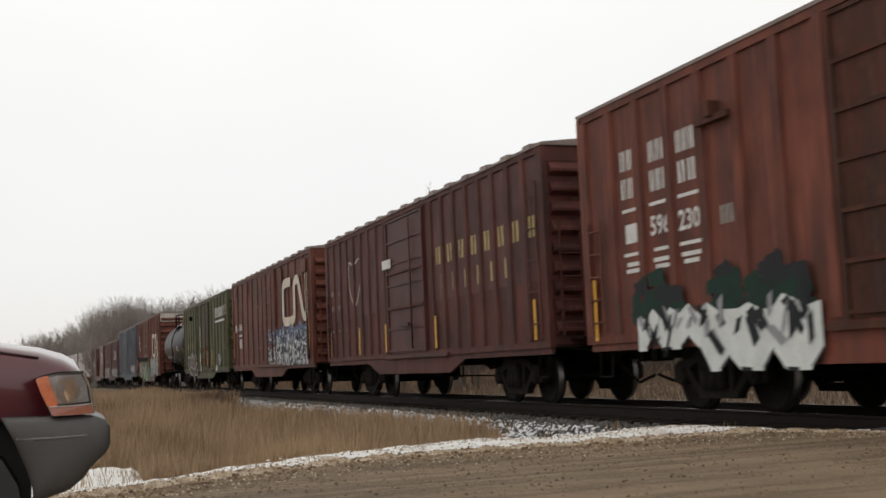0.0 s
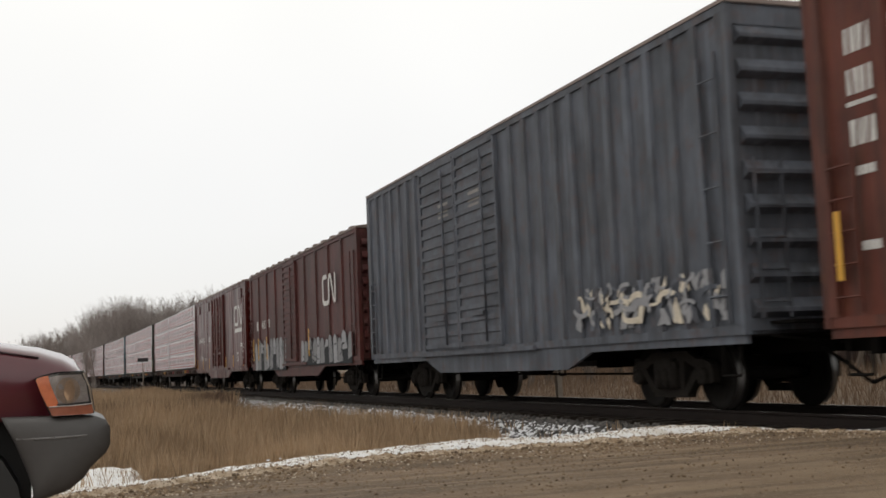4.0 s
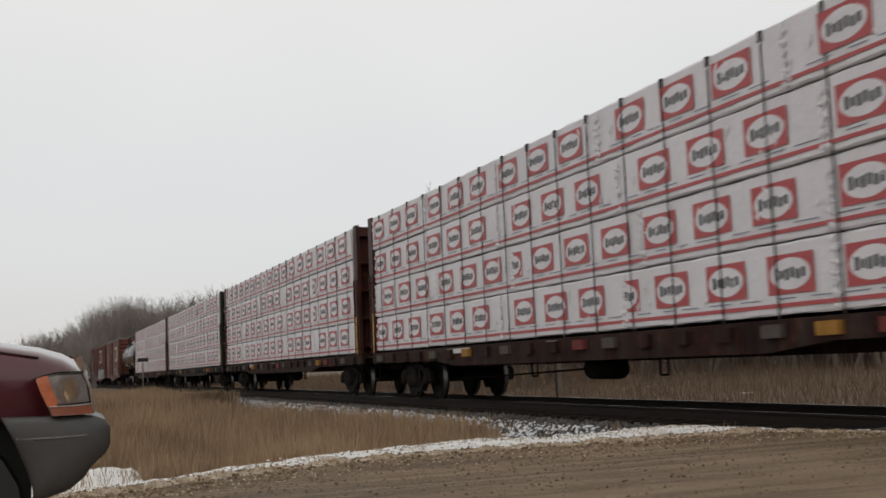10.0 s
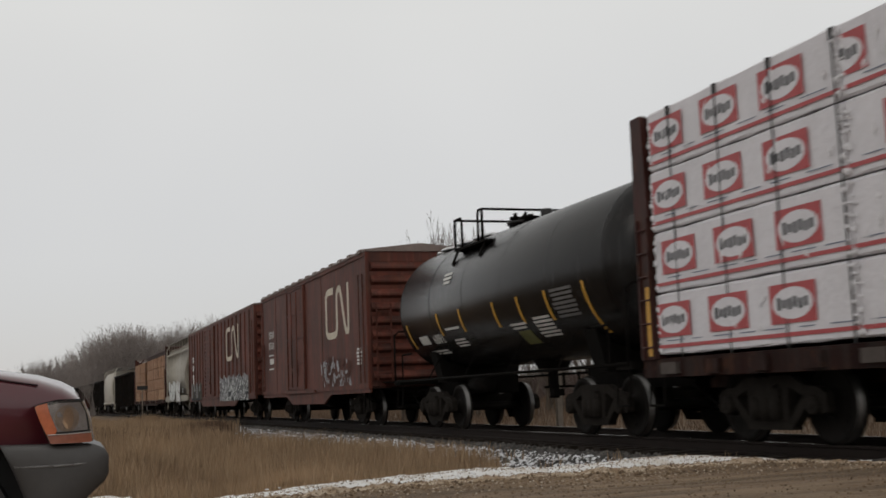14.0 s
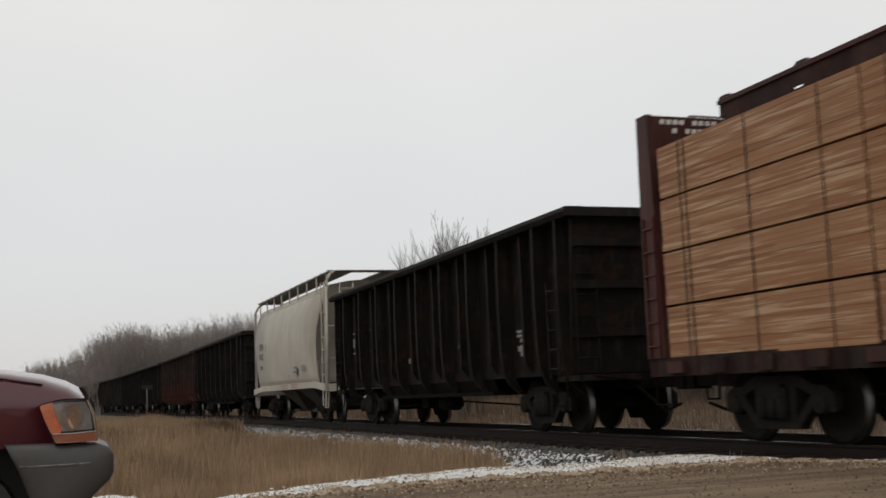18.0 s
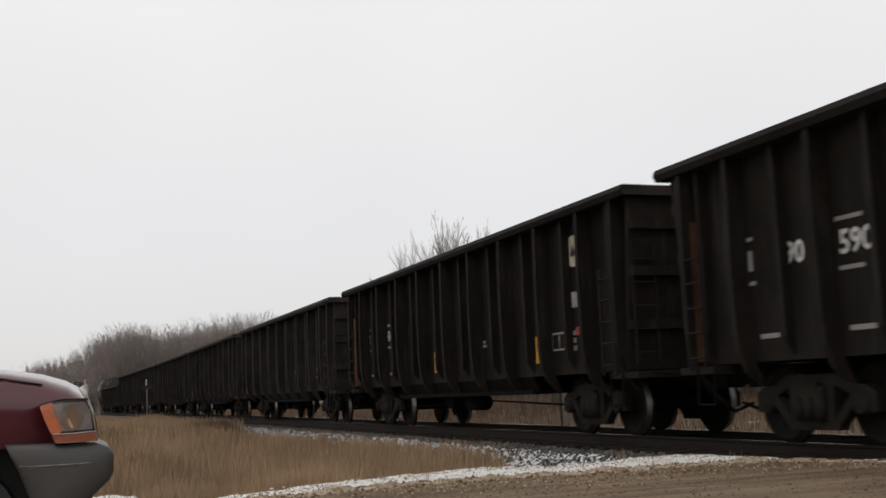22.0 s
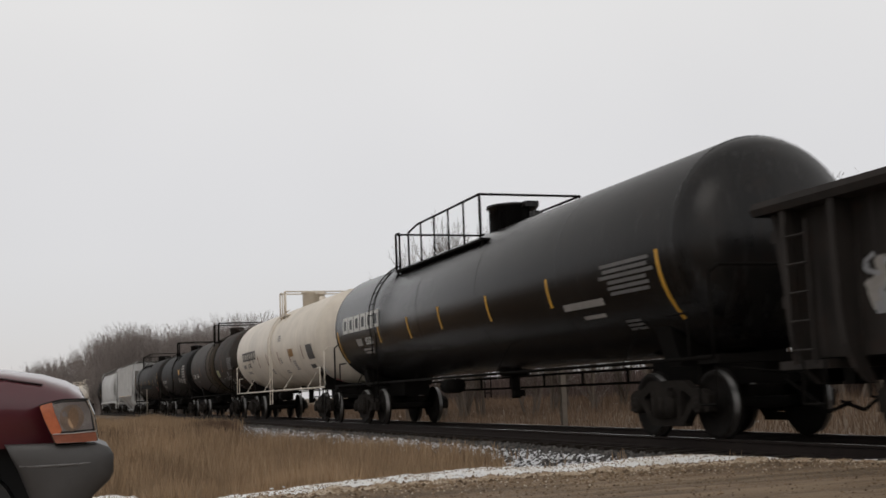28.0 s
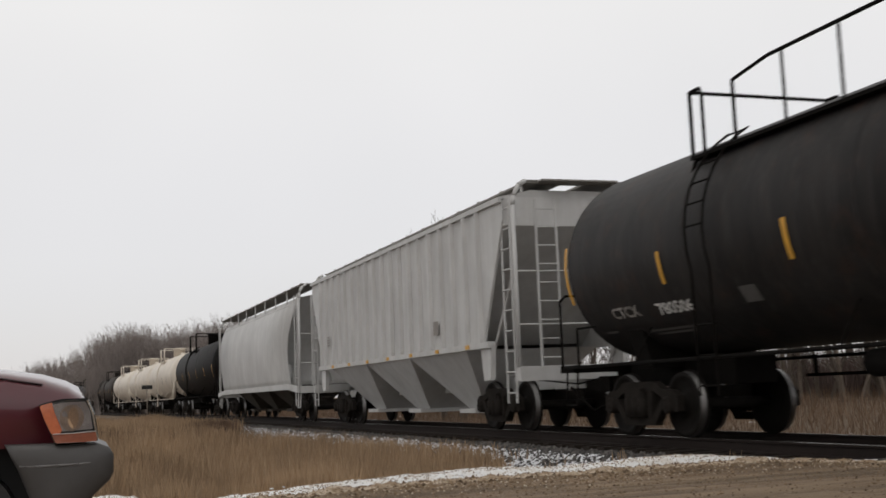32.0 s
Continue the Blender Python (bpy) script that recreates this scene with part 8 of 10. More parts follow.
# ---- tank cars ----
def tank(s0, s1, paint, label, R=1.48, zc=2.72, rail=(-1.6, 2.2), dome_r=0.45, dome_h=0.5, bands=0, dome_y=0.4, rail_mat=None, rail_top=4.78, long_rail=False, marks=6, mark_col="yellow", print_mat="white", sill="steel_dark", strips=None, ladder_y=None, climb=True):
    """A tank of radius R on end sills; s0, s1 bound its heads."""
    ob, half = rolling("tank_car", label, "tank car", s0 - 0.15, s1 + 0.15, 2.0)
    L = half - 0.15
    prof = []
    for i in range(8):
        a = i / 7 * math.pi / 2
        prof.append((-L + 0.72 * (1 - math.sin(a)), R * math.sin(a) * 0.999 + 0.001 if i == 0 else R * (1 - (1 - math.sin(a)) ** 1.0) ** 0.62))
    prof[0] = (-L, 0.02)
    prof = [(-L, 0.02), (-L + 0.02, 0.35), (-L + 0.08, 0.75), (-L + 0.2, 1.1), (-L + 0.36, R - 0.16), (-L + 0.5, R - 0.05), (-L + 0.62, R)]
    prof = prof + [(-y, r) for y, r in prof[::-1]]
    bm = bmesh.new()
    lathe(bm, prof, "y", 48, cx=0, cz=zc)
    shell = part("tank_shell", bm, paint, ob)
    for k in range(bands):
        bm = bmesh.new()
        y = (-L + 0.62) + (2 * L - 1.24) * (k + 1) / (bands + 1)
        lathe(bm, [(y - 0.14, R - 0.03), (y - 0.13, R + 0.012), (y + 0.13, R + 0.012), (y + 0.14, R - 0.03)], "y", 48, cx=0, cz=zc)
        part("shell_band", bm, paint, shell)
    for y in [(-L + 0.62) * (1 - k / 2.5) for k in range(6)]:
        bm = bmesh.new()
        lathe(bm, [(y - 0.014, R - 0.02), (y - 0.009, R + 0.003), (y + 0.009, R + 0.003), (y + 0.014, R - 0.02)], "y", 48, cx=0, cz=zc)
        part("weld_ring", bm, paint, shell)
    sm = M[sill] if isinstance(sill, str) else sill
    # end sills, saddles, side pipe rails
    for s in (-1, 1):
        bm = bmesh.new()
        y0, y1 = sorted((s * half, s * (half - 3.6)))
        box(bm, -0.35, 0.35, y0, y1, 0.76, 1.16)
        ya, yb = sorted((s * half, s * (half - 0.5)))
        box(bm, -1.42, 1.42, ya, yb, 1.04, 1.16)
        part("end_sill", bm, M["steel_dark"], ob)
        bm = bmesh.new()
        c = s * (half - 2.0)
        prism(bm, [(-0.9, 1.05), (0.9, 1.05), (1.08, zc - 1.02), (0.8, zc - 1.26), (0, zc - R - 0.01), (-0.8, zc - 1.26), (-1.08, zc - 1.02)], c - 0.22, c + 0.22, "y")
        part("saddle", bm, sm, ob)
    rm = rail_mat or M["steel_dark"]
    bm = bmesh.new()
    for s in (-1, 1):
        pipe(bm, [(s * 1.42, -half + 0.15, 1.12), (s * 1.42, half - 0.15, 1.12)], 0.028, 6)
        for e in (-1, 1):
            pipe(bm, [(s * 1.42, e * (half - 0.1), 1.1), (s * 1.42, e * (half - 0.1), 2.25), (s * 1.3, e * (half - 0.06), 2.35), (-s * 0.0, e * (half - 0.06), 2.35)], 0.022, 6)
            pipe(bm, [(s * 1.42, e * (half - 0.7), 1.1), (s * 1.42, e * (half - 0.7), 1.75), (s * 1.38, e * (half - 1.3), 1.75)], 0.02, 5)
        for k in range(4):
            y = -half + 2.6 + (2 * half - 5.2) * k / 3
            rod(bm, (s * 1.42, y, 1.12), (s * R * 0.72, y, zc - R * 0.72), 0.016, 5)
    part("hand_rail", bm, rm, ob)
    # fittings: housing, platform, railing, ladder
    bm = bmesh.new()
    zt = zc + R
    lathe(bm, [(zt - 0.1, dome_r), (zt + dome_h - 0.08, dome_r), (zt + dome_h - 0.06, dome_r + 0.05), (zt + dome_h, dome_r + 0.05), (zt + dome_h + 0.03, dome_r - 0.12)], "z", 22, cx=0, centre=dome_y)
    d = part("fittings_housing", bm, rail_mat or paint, ob)
    bm = bmesh.new()
    box(bm, -0.05, 0.25, dome_y - dome_r - 0.35, dome_y - dome_r - 0.1, zt + dome_h - 0.14, zt + dome_h - 0.02)
    part("hinge", bm, rail_mat or paint, d)
    bm = bmesh.new()
    lathe(bm, [(zt - 0.05, 0.13), (zt + 0.22, 0.13), (zt + 0.24, 0.09)], "z", 12, cx=0.1, centre=dome_y - 1.0)
    part("valve", bm, rail_mat or paint, d)
    a, b = rail
    low, high = zc + 0.75 * R, rail_top
    for s in (-1, 1):
        bm = bmesh.new()
        x0, x1 = sorted((s * 0.9, s * 1.18))
        box(bm, x0, x1, a - 0.15, b + 0.05, low - 0.03, low + 0.02)
        for y in (a, b):
            rod(bm, (s * 1.1, y, low), (s * 1.25, y, zc + R * 0.52), 0.03, 5)
        part("platform", bm, rm, ob)
    # two guard rails, each bent round an end of the platforms and open between
    for y, back in ((b, 0.3 if long_rail else 0.42), (a, -(b - a - 1.05) if long_rail else -0.24)):
        bm = bmesh.new()
        pts = [(-1.16, y - back, low), (-1.16, y - back, high - 0.1), (-1.16, y - back * 0.85, high), (-1.16, y, high), (1.16, y, high), (1.16, y - back * 0.85, high), (1.16, y - back, high - 0.1), (1.16, y - back, low)]
        pipe(bm, pts, 0.026, 6)
        for s in (-1, 1):
            rod(bm, (s * 1.16, y, low), (s * 1.16, y, high), 0.03, 6)
            n = max(0, int(abs(back) / 1.2))
            for k in range(1, n + 1):
                rod(bm, (s * 1.16, y - back * k / (n + 1), low), (s * 1.16, y - back * k / (n + 1), high), 0.022, 5)
        part("guard_rail", bm, rm, ob)
    for s in (-1, 1) if climb else ():
        bm = bmesh.new()
        ym = (a + b) / 2 if ladder_y is None else ladder_y
        for q in (-0.22, 0.22):
            pts = [(s * 1.55, ym + q, 0.62)] + [(s * (R + 0.1) * math.cos(t), ym + q, zc + (R + 0.1) * math.sin(t)) for t in [(-0.3 + 1.35 * k / 8) for k in range(9)]]
            pipe(bm, pts, 0.018, 5)
        for k in range(9):
            t = -0.5 + 1.5 * k / 8
            if k < 3:
                z = 0.75 + 0.4 * k
                rod(bm, (s * 1.52, ym - 0.22, z), (s * 1.52, ym + 0.22, z), 0.014, 5)
            else:
                rod(bm, (s * (R + 0.1) * math.cos(t), ym - 0.22, zc + (R + 0.1) * math.sin(t)), (s * (R + 0.1) * math.cos(t), ym + 0.22, zc + (R + 0.1) * math.sin(t)), 0.014, 5)
        part("ladder", bm, rm, ob)
    bm = bmesh.new()
    lathe(bm, [(zc - R - 0.12, 0.3), (zc - R + 0.08, 0.42)], "z", 14, cx=0, centre=-0.2)
    rod(bm, (0, -0.2, zc - R + 0.1), (0, -0.2, 0.62), 0.1, 10)
    box(bm, -0.12, 0.12, -0.42, -0.28, 0.66, 0.8)
    lathe(bm, [(2.0, 0.02), (2.02, 0.17), (2.9, 0.17), (2.92, 0.02)], "y", 12, cx=-0.5, cz=0.95)
    for k in range(8):
        box(bm, 1.2, 1.24, -L + 3.2 + (2 * L - 6.4) * k / 7 - 0.03, -L + 3.2 + (2 * L - 6.4) * k / 7 + 0.03, 0.85, 1.15)
    box(bm, 1.18, 1.26, -L + 3.0, L - 3.0, 0.82, 0.87)
    part("bottom_outlet", bm, M["steel_dark"], ob)
    for y in (-half + 0.35, half - 0.35):
        stirrup(ob, y, M["steel_dark"], 1.42, 1.05)
    # yellow strips bent round the shell
    rows = strips or [(-L + 0.9 + (2 * L - 1.8) * k / max(1, marks - 1), zc - 0.3, 0.6 if k in (0, marks - 1) else 0.46) for k in range(marks)]
    for y, zm, tall in rows:
        bm = bmesh.new()
        v = []
        for j in range(7):
            t = math.asin((zm - zc + tall * (j / 6 - 0.5)) / R)
            v.append([bm.verts.new((-(R + 0.008) * math.cos(t), y + q, zc + (R + 0.008) * math.sin(t))) for q in (-0.045, 0.045)])
        for p0, p1 in zip(v, v[1:]):
            bm.faces.new((p0[0], p0[1], p1[1], p1[0]))
        part("reflector_strip", bm, M[mark_col], ob)
    return ob, L


def at_height(R, zc, z):
    """The angle above the middle at which the shell is at height z."""
    return math.degrees(math.asin((z - zc) / R))


def on_tank(ob, R, zc, items, mat, seed, name="stencil_block"):
    """Bars of writing on the shell, bent to it. items: y, angle in degrees above the middle, width, height, rows."""
    r = random.Random(seed)
    for y, ang, w, hgt, rws in items:
        bm = bmesh.new()
        for i in range(rws):
            ww = w * (1 - 0.3 * r.random())
            t1 = radians(ang) - i * hgt * 1.6 / R
            t0 = t1 - hgt / R
            n = max(1, math.ceil(hgt / 0.1))
            edge = [[bm.verts.new((-(R + 0.008) * math.cos(t), y + s * ww / 2, zc + (R + 0.008) * math.sin(t))) for s in (-1, 1)] for t in [t1 + (t0 - t1) * k / n for k in range(n + 1)]]
            for p0, p1 in zip(edge, edge[1:]):
                bm.faces.new((p0[0], p0[1], p1[1], p1[0]))
        part(name, bm, mat, ob, "stencilled lines")


def tank_number(ob, R, zc, text, y, ang, size, mat, squeeze=1.0):
    me = letters(text, size, 0.024 * size)
    me.transform(Matrix.Diagonal((1, squeeze, 1, 1)))
    t0 = radians(ang)
    for v in me.vertices:
        t = t0 + v.co.z / R
        v.co = Vector((-(R + 0.01) * math.cos(t), v.co.y + y, zc + (R + 0.01) * math.sin(t)))
    me.materials.append(mat)
    return piece("lettering", me, ob)


def owner_blocks(ob, R, zc, y, ang, size, mat, wide=1.0):
    """Six plain hollow blocks where the owner's name stands."""
    for k in range(6):
        bm = bmesh.new()
        c = y - k * size * wide * 0.86
        w, up, flat = size * wide * 0.74, size * 0.3, size * 0.2
        bands = [(-w / 2, w / 2, size * 0.5 - flat, size * 0.5), (-w / 2, w / 2, -size * 0.5, -size * 0.5 + flat), (w / 2 - up, w / 2, -size * 0.5 + flat, size * 0.5 - flat), (-w / 2, -w / 2 + up, -size * 0.5 + flat, size * 0.5 - flat)]
        for y0, y1, z0, z1 in bands:
            for j in range(3):
                za, zb = z0 + (z1 - z0) * j / 3, z0 + (z1 - z0) * (j + 1) / 3
                quad(bm, [(0, c + y1, za), (0, c + y0, za), (0, c + y0, zb), (0, c + y1, zb)])
        for v in bm.verts:
            t = radians(ang) + v.co.z / R
            v.co = Vector((-(R + 0.01) * math.cos(t), v.co.y, zc + (R + 0.01) * math.sin(t)))
        part("block_lettering", bm, mat, ob, "bold block of the owner's lettering")


# 5: black tank car
ob, L = tank(69.5, 80.7, M["tank_slate"], "short black tank car with snow on top and an orange placard", 1.45, 2.78, (-1.1, 0.57), 0.34, 0.3, marks=5, dome_y=-0.4, rail_top=4.68)
tank_number(ob, 1.45, 2.78, "160278", L - 2.65, -30, 0.30, M["white"])
tank_number(ob, 1.45, 2.78, "NATX", L - 1.4, -30, 0.30, M["white"])
on_tank(ob, 1.45, 2.78, [(L - 2.1, -42, 0.8, 0.05, 2), (L - 3.9, -28, 0.6, 0.05, 3), (-2.0, -6, 0.7, 0.05, 4), (-0.7, -38, 0.6, 0.05, 3)], M["white"], 3)
on_tank(ob, 1.45, 2.78, [(0.2, -16, 0.42, 0.26, 1)], M["orange_rust"], 4, "placard")
bm = bmesh.new()
for k in range(26):
    y = L - 0.6 - k * 0.16
    lathe(bm, [(2.78 + 1.34, 0.42 + 0.08 * math.sin(k * 2.1)), (2.78 + 1.45, 0.3), (2.78 + 1.5, 0.1)], "z", 9, cx=-0.16 + 0.1 * math.sin(k), centre=y)
part("snow_patch", bm, M["snow"], ob, "snow lying along the tank top")
# 17: black tank car after the lumber
M["dull_green"] = plain("dull_yellow_green_print", (0.13, 0.13, 0.04), 0.6, 0, 0.4, 5)
R, zc = 1.45, 2.78
ob, L = tank(323.9, 335.6, M["tank_gloss"], "short glossy black tank car with yellow strips and snow on top", R, zc, (0.4, 2.0), 0.3, 0.12, dome_y=0.95, rail_top=4.52, climb=False,
             strips=[(4.9, 2.15, 0.55), (2.7, 2.3, 0.48), (1.3, 2.3, 0.48), (-0.57, 2.27, 0.48), (-1.77, 2.26, 0.5), (-3.0, 2.25, 0.52), (-4.5, 2.1, 0.85)])
for dx, dy, top, r0 in ((-0.12, 0.12, 0.32, 0.085), (0.14, 0.16, 0.36, 0.07), (0.0, -0.12, 0.26, 0.1), (-0.05, -0.52, 0.2, 0.13)):
    bm = bmesh.new()
    lathe(bm, [(zc + R - 0.03, r0), (zc + R + top * 0.55, r0), (zc + R + top * 0.6, r0 * 1.5), (zc + R + top * 0.75, r0 * 1.5), (zc + R + top * 0.8, r0 * 0.5), (zc + R + top, r0 * 0.5)], "z", 10, cx=dx, centre=0.95 + dy)
    part("valve", bm, M["steel_dark"], ob, "dark cast valve on the tank top")
tank_number(ob, R, zc, "6891", 3.1, at_height(R, zc, 2.0), 0.32, M["white"], 1.1)
on_tank(ob, R, zc, [(4.05, at_height(R, zc, 2.12), 0.8, 0.22, 1), (3.6, at_height(R, zc, 1.78), 1.4, 0.05, 2), (2.0, 24, 0.5, 0.06, 3), (2.0, at_height(R, zc, 2.2), 1.0, 0.05, 1), (1.9, at_height(R, zc, 1.95), 0.8, 0.05, 3),
                    (-1.4, at_height(R, zc, 2.05), 0.8, 0.05, 2), (-2.5, at_height(R, zc, 2.1), 0.9, 0.05, 6)], M["white"], 6)
on_tank(ob, R, zc, [(-3.65, at_height(R, zc, 2.5), 1.0, 0.05, 7)], M["faint_let"], 61)
on_tank(ob, R, zc, [(-1.5, at_height(R, zc, 1.9), 0.8, 0.34, 1)], M["dull_green"], 62, "placard")
bm = bmesh.new()
for k in range(20):
    y = L - 0.7 - k * 0.17
    lathe(bm, [(zc + R - 0.05, 0.24 + 0.07 * math.sin(k * 2.1)), (zc + R + 0.015, 0.2), (zc + R + 0.03, 0.06)], "z", 8, cx=-0.25 + 0.12 * math.sin(k), centre=y)
part("snow_patch", bm, M["snow"], ob, "snow lying along the tank top")
# 34: large black tank car
R, zc = 1.54, 2.76
ob, L = tank(630.3, 650.75, M["tank_gloss"], "long glossy black tank car with pale block lettering", R, zc, (-1.45, 4.5), 0.52, 0.5, dome_y=-0.45, rail_top=4.87, long_rail=True,
             strips=[(5.2, 2.4, 0.5), (2.68, 2.37, 0.5), (0.38, 2.43, 0.5), (-2.49, 2.4, 0.5), (-5.36, 2.42, 0.5), (-9.15, 2.2, 1.0), (9.35, 2.22, 0.9)], ladder_y=5.4)
owner_blocks(ob, R, zc, 8.45, at_height(R, zc, 2.79), 0.45, M["white"], 1.62)
on_tank(ob, R, zc, [(7.2, at_height(R, zc, 2.36), 0.6, 0.2, 1), (6.6, at_height(R, zc, 2.08), 1.0, 0.06, 2), (-6.5, at_height(R, zc, 2.18), 1.5, 0.12, 1), (-6.7, at_height(R, zc, 1.95), 0.9, 0.07, 1)], M["grey_let"], 7)
on_tank(ob, R, zc, [(-8.15, at_height(R, zc, 2.66), 1.7, 0.055, 6), (-7.75, at_height(R, zc, 1.8), 0.5, 0.05, 3)], M["faint_let"], 71)
tank_number(ob, R, zc, "35679", 6.25, at_height(R, zc, 2.25), 0.26, M["white"], 1.1)
on_tank(ob, R, zc, [(-8.4, at_height(R, zc, 1.58), 0.34, 0.36, 1)], M["wrap_red"], 8, "placard")
# 35: cream tank car
ob, L = tank(652.2, 668.8, M["tank_white"], "cream tank car with dark block lettering and rust stains", 1.52, 2.75, (-1.4, -0.38), 0.42, 0.5, rail_top=4.76, marks=7, dome_y=-1.0, rail_mat=M["tank_white"], mark_col="rust_strip", bands=1, ladder_y=-0.27,
             strips=[(-5.37, 2.34, 0.46), (-3.2, 2.32, 0.45), (-1.3, 2.3, 0.45), (0.94, 2.31, 0.44), (2.75, 2.31, 0.46), (4.7, 2.34, 0.46)])
owner_blocks(ob, 1.52, 2.75, 6.02, at_height(1.52, 2.75, 2.62), 0.35, M["black_let"], 1.72)
def cream_marks(items, mat, seed, name="stencil_block"):
    """Prints on the cream shell; items: y, top height, width, line height, rows."""
    on_tank(ob, 1.52, 2.75, [(y, at_height(1.52, 2.75, z), w, t, n) for y, z, w, t, n in items], mat, seed, name)


tank_number(ob, 1.52, 2.75, "231598", 4.95, at_height(1.52, 2.75, 2.22), 0.24, M["black_let"])
cream_marks([(6.05, 2.3, 0.75, 0.17, 1), (5.4, 2.0, 1.1, 0.04, 2), (-1.75, 3.1, 0.6, 0.05, 3), (-1.65, 2.3, 0.35, 0.05, 3), (-1.9, 1.84, 0.6, 0.05, 2), (-3.75, 2.12, 0.5, 0.05, 5), (0.6, 1.95, 0.5, 0.05, 3), (3.9, 2.42, 0.3, 0.12, 1)], M["grey_let"], 9)
for k, (y, z, w, t) in enumerate(((-6.5, 2.55, 1.06, 0.5), (-6.15, 1.91, 0.8, 0.16), (-6.7, 1.78, 0.5, 0.24))):
    cream_marks([(y, z, w, t, 1)], M["dark_board"], 10 + k, "placard")
cream_marks([(-3.62, 2.54, 0.8, 0.28, 1)], M["ochre_board"], 11, "placard")
cream_marks([(-7.15, 1.78, 0.42, 0.36, 1)], M["white"], 12, "placard")
cream_marks([(-6.98, 1.40, 0.3, 0.26, 1)], M["wrap_red"], 13, "placard")
# 36: dusty brown tank car
M["pale_green"] = plain("pale_green_print", (0.27, 0.28, 0.15), 0.6, 0, 0.4, 5)
M["olive_band"] = painted("rusty_olive_jacket", (0.055, 0.041, 0.021), 0.5, 0.5, 0.7, shine=0.12)
R, zc = 1.5, 2.74
ob, L = tank(670.2, 685.4, M["tank_brown"], "dusty brown-black tank car with a rusty olive band", R, zc, (-1.85, -0.1), 0.34, 0.36, dome_y=-0.3, rail_top=4.77, mark_col="orange_rust", climb=False,
             strips=[(6.2, 2.4, 0.5), (3.27, 2.46, 0.48), (0.42, 2.42, 0.5), (-1.93, 2.47, 0.5), (-4.59, 2.45, 0.55)])
tank_number(ob, R, zc, "67645", 4.35, at_height(R, zc, 2.24), 0.32, M["white"], 1.05)
tank_number(ob, R, zc, "GATX", 5.7, at_height(R, zc, 2.24), 0.32, M["white"], 1.05)
def brown_marks(items, mat, seed, name="stencil_block"):
    on_tank(ob, R, zc, [(y, at_height(R, zc, z), w, t, n) for y, z, w, t, n in items], mat, seed, name)


brown_marks([(4.8, 2.0, 1.3, 0.04, 2), (0.5, 1.95, 0.8, 0.05, 3), (-3.25, 1.93, 0.6, 0.045, 4), (-3.5, 1.55, 0.65, 0.04, 1), (-4.3, 1.94, 0.6, 0.08, 1), (-5.3, 1.98, 0.8, 0.032, 5)], M["faint_let"], 12)
brown_marks([(-3.1, 2.34, 0.82, 0.36, 1)], M["pale_green"], 121, "placard")
brown_marks([(-7.0, 2.8, 1.45, 0.05, 7), (-5.97, 2.2, 0.5, 0.2, 1)], M["faint_let"], 122)
for y, z, w, t in ((-6.15, 1.97, 0.6, 0.035), (-6.15, 1.67, 0.6, 0.035), (-5.87, 1.93, 0.045, 0.27), (-6.43, 1.93, 0.045, 0.27), (-6.15, 1.8, 0.5, 0.03)):
    on_tank(ob, R, zc, [(y, at_height(R, zc, z), w, t, 1)], M["grey_let"], 3, "stencil_frame")
brown_marks([(-6.8, 1.58, 0.34, 0.3, 1)], M["grey_let"], 124, "placard")
bm = bmesh.new()
lathe(bm, [(-2.4, 1.47), (-2.37, 1.512), (0.77, 1.512), (0.8, 1.47)], "y", 48, cx=0, cz=2.74)
jb = part("jacket_band", bm, M["olive_band"], ob, "rusty olive jacket band")
for y, w in ((-2.36, 0.1), (-0.92, 0.03), (-0.52, 0.03), (0.76, 0.05)):
    bm = bmesh.new()
    lathe(bm, [(y - w - 0.01, 1.5), (y - w, 1.522), (y + w, 1.522), (y + w + 0.01, 1.5)], "y", 48, cx=0, cz=2.74)
    part("band_clamp", bm, M["steel_dark"], jb, "dark steel clamp")
# 37: black tank car
ob, L = tank(687.0, 702.5, M["tank_black"], "black tank car with a yellow placard", 1.48, 2.73, (-1.4, -0.1), 0.36, 0.3, marks=5, dome_y=-0.8, rail_top=4.74, mark_col="orange_rust")
tank_number(ob, 1.48, 2.73, "201668", L - 2.95, -17, 0.30, M["white"], 1.25)
on_tank(ob, 1.48, 2.73, [(L - 1.72, -13, 0.75, 0.21, 1), (L - 2.2, -27, 1.6, 0.07, 2), (-L + 2.0, 14, 1.4, 0.1, 6), (-L + 3.3, -16, 0.9, 0.06, 3), (-L + 4.4, -14, 0.8, 0.06, 3), (-L + 2.2, -18, 0.6, 0.3, 1)], M["grey_let"], 13)
on_tank(ob, 1.48, 2.73, [(-L + 4.2, 6, 0.7, 0.3, 1)], M["yellow"], 14, "placard")
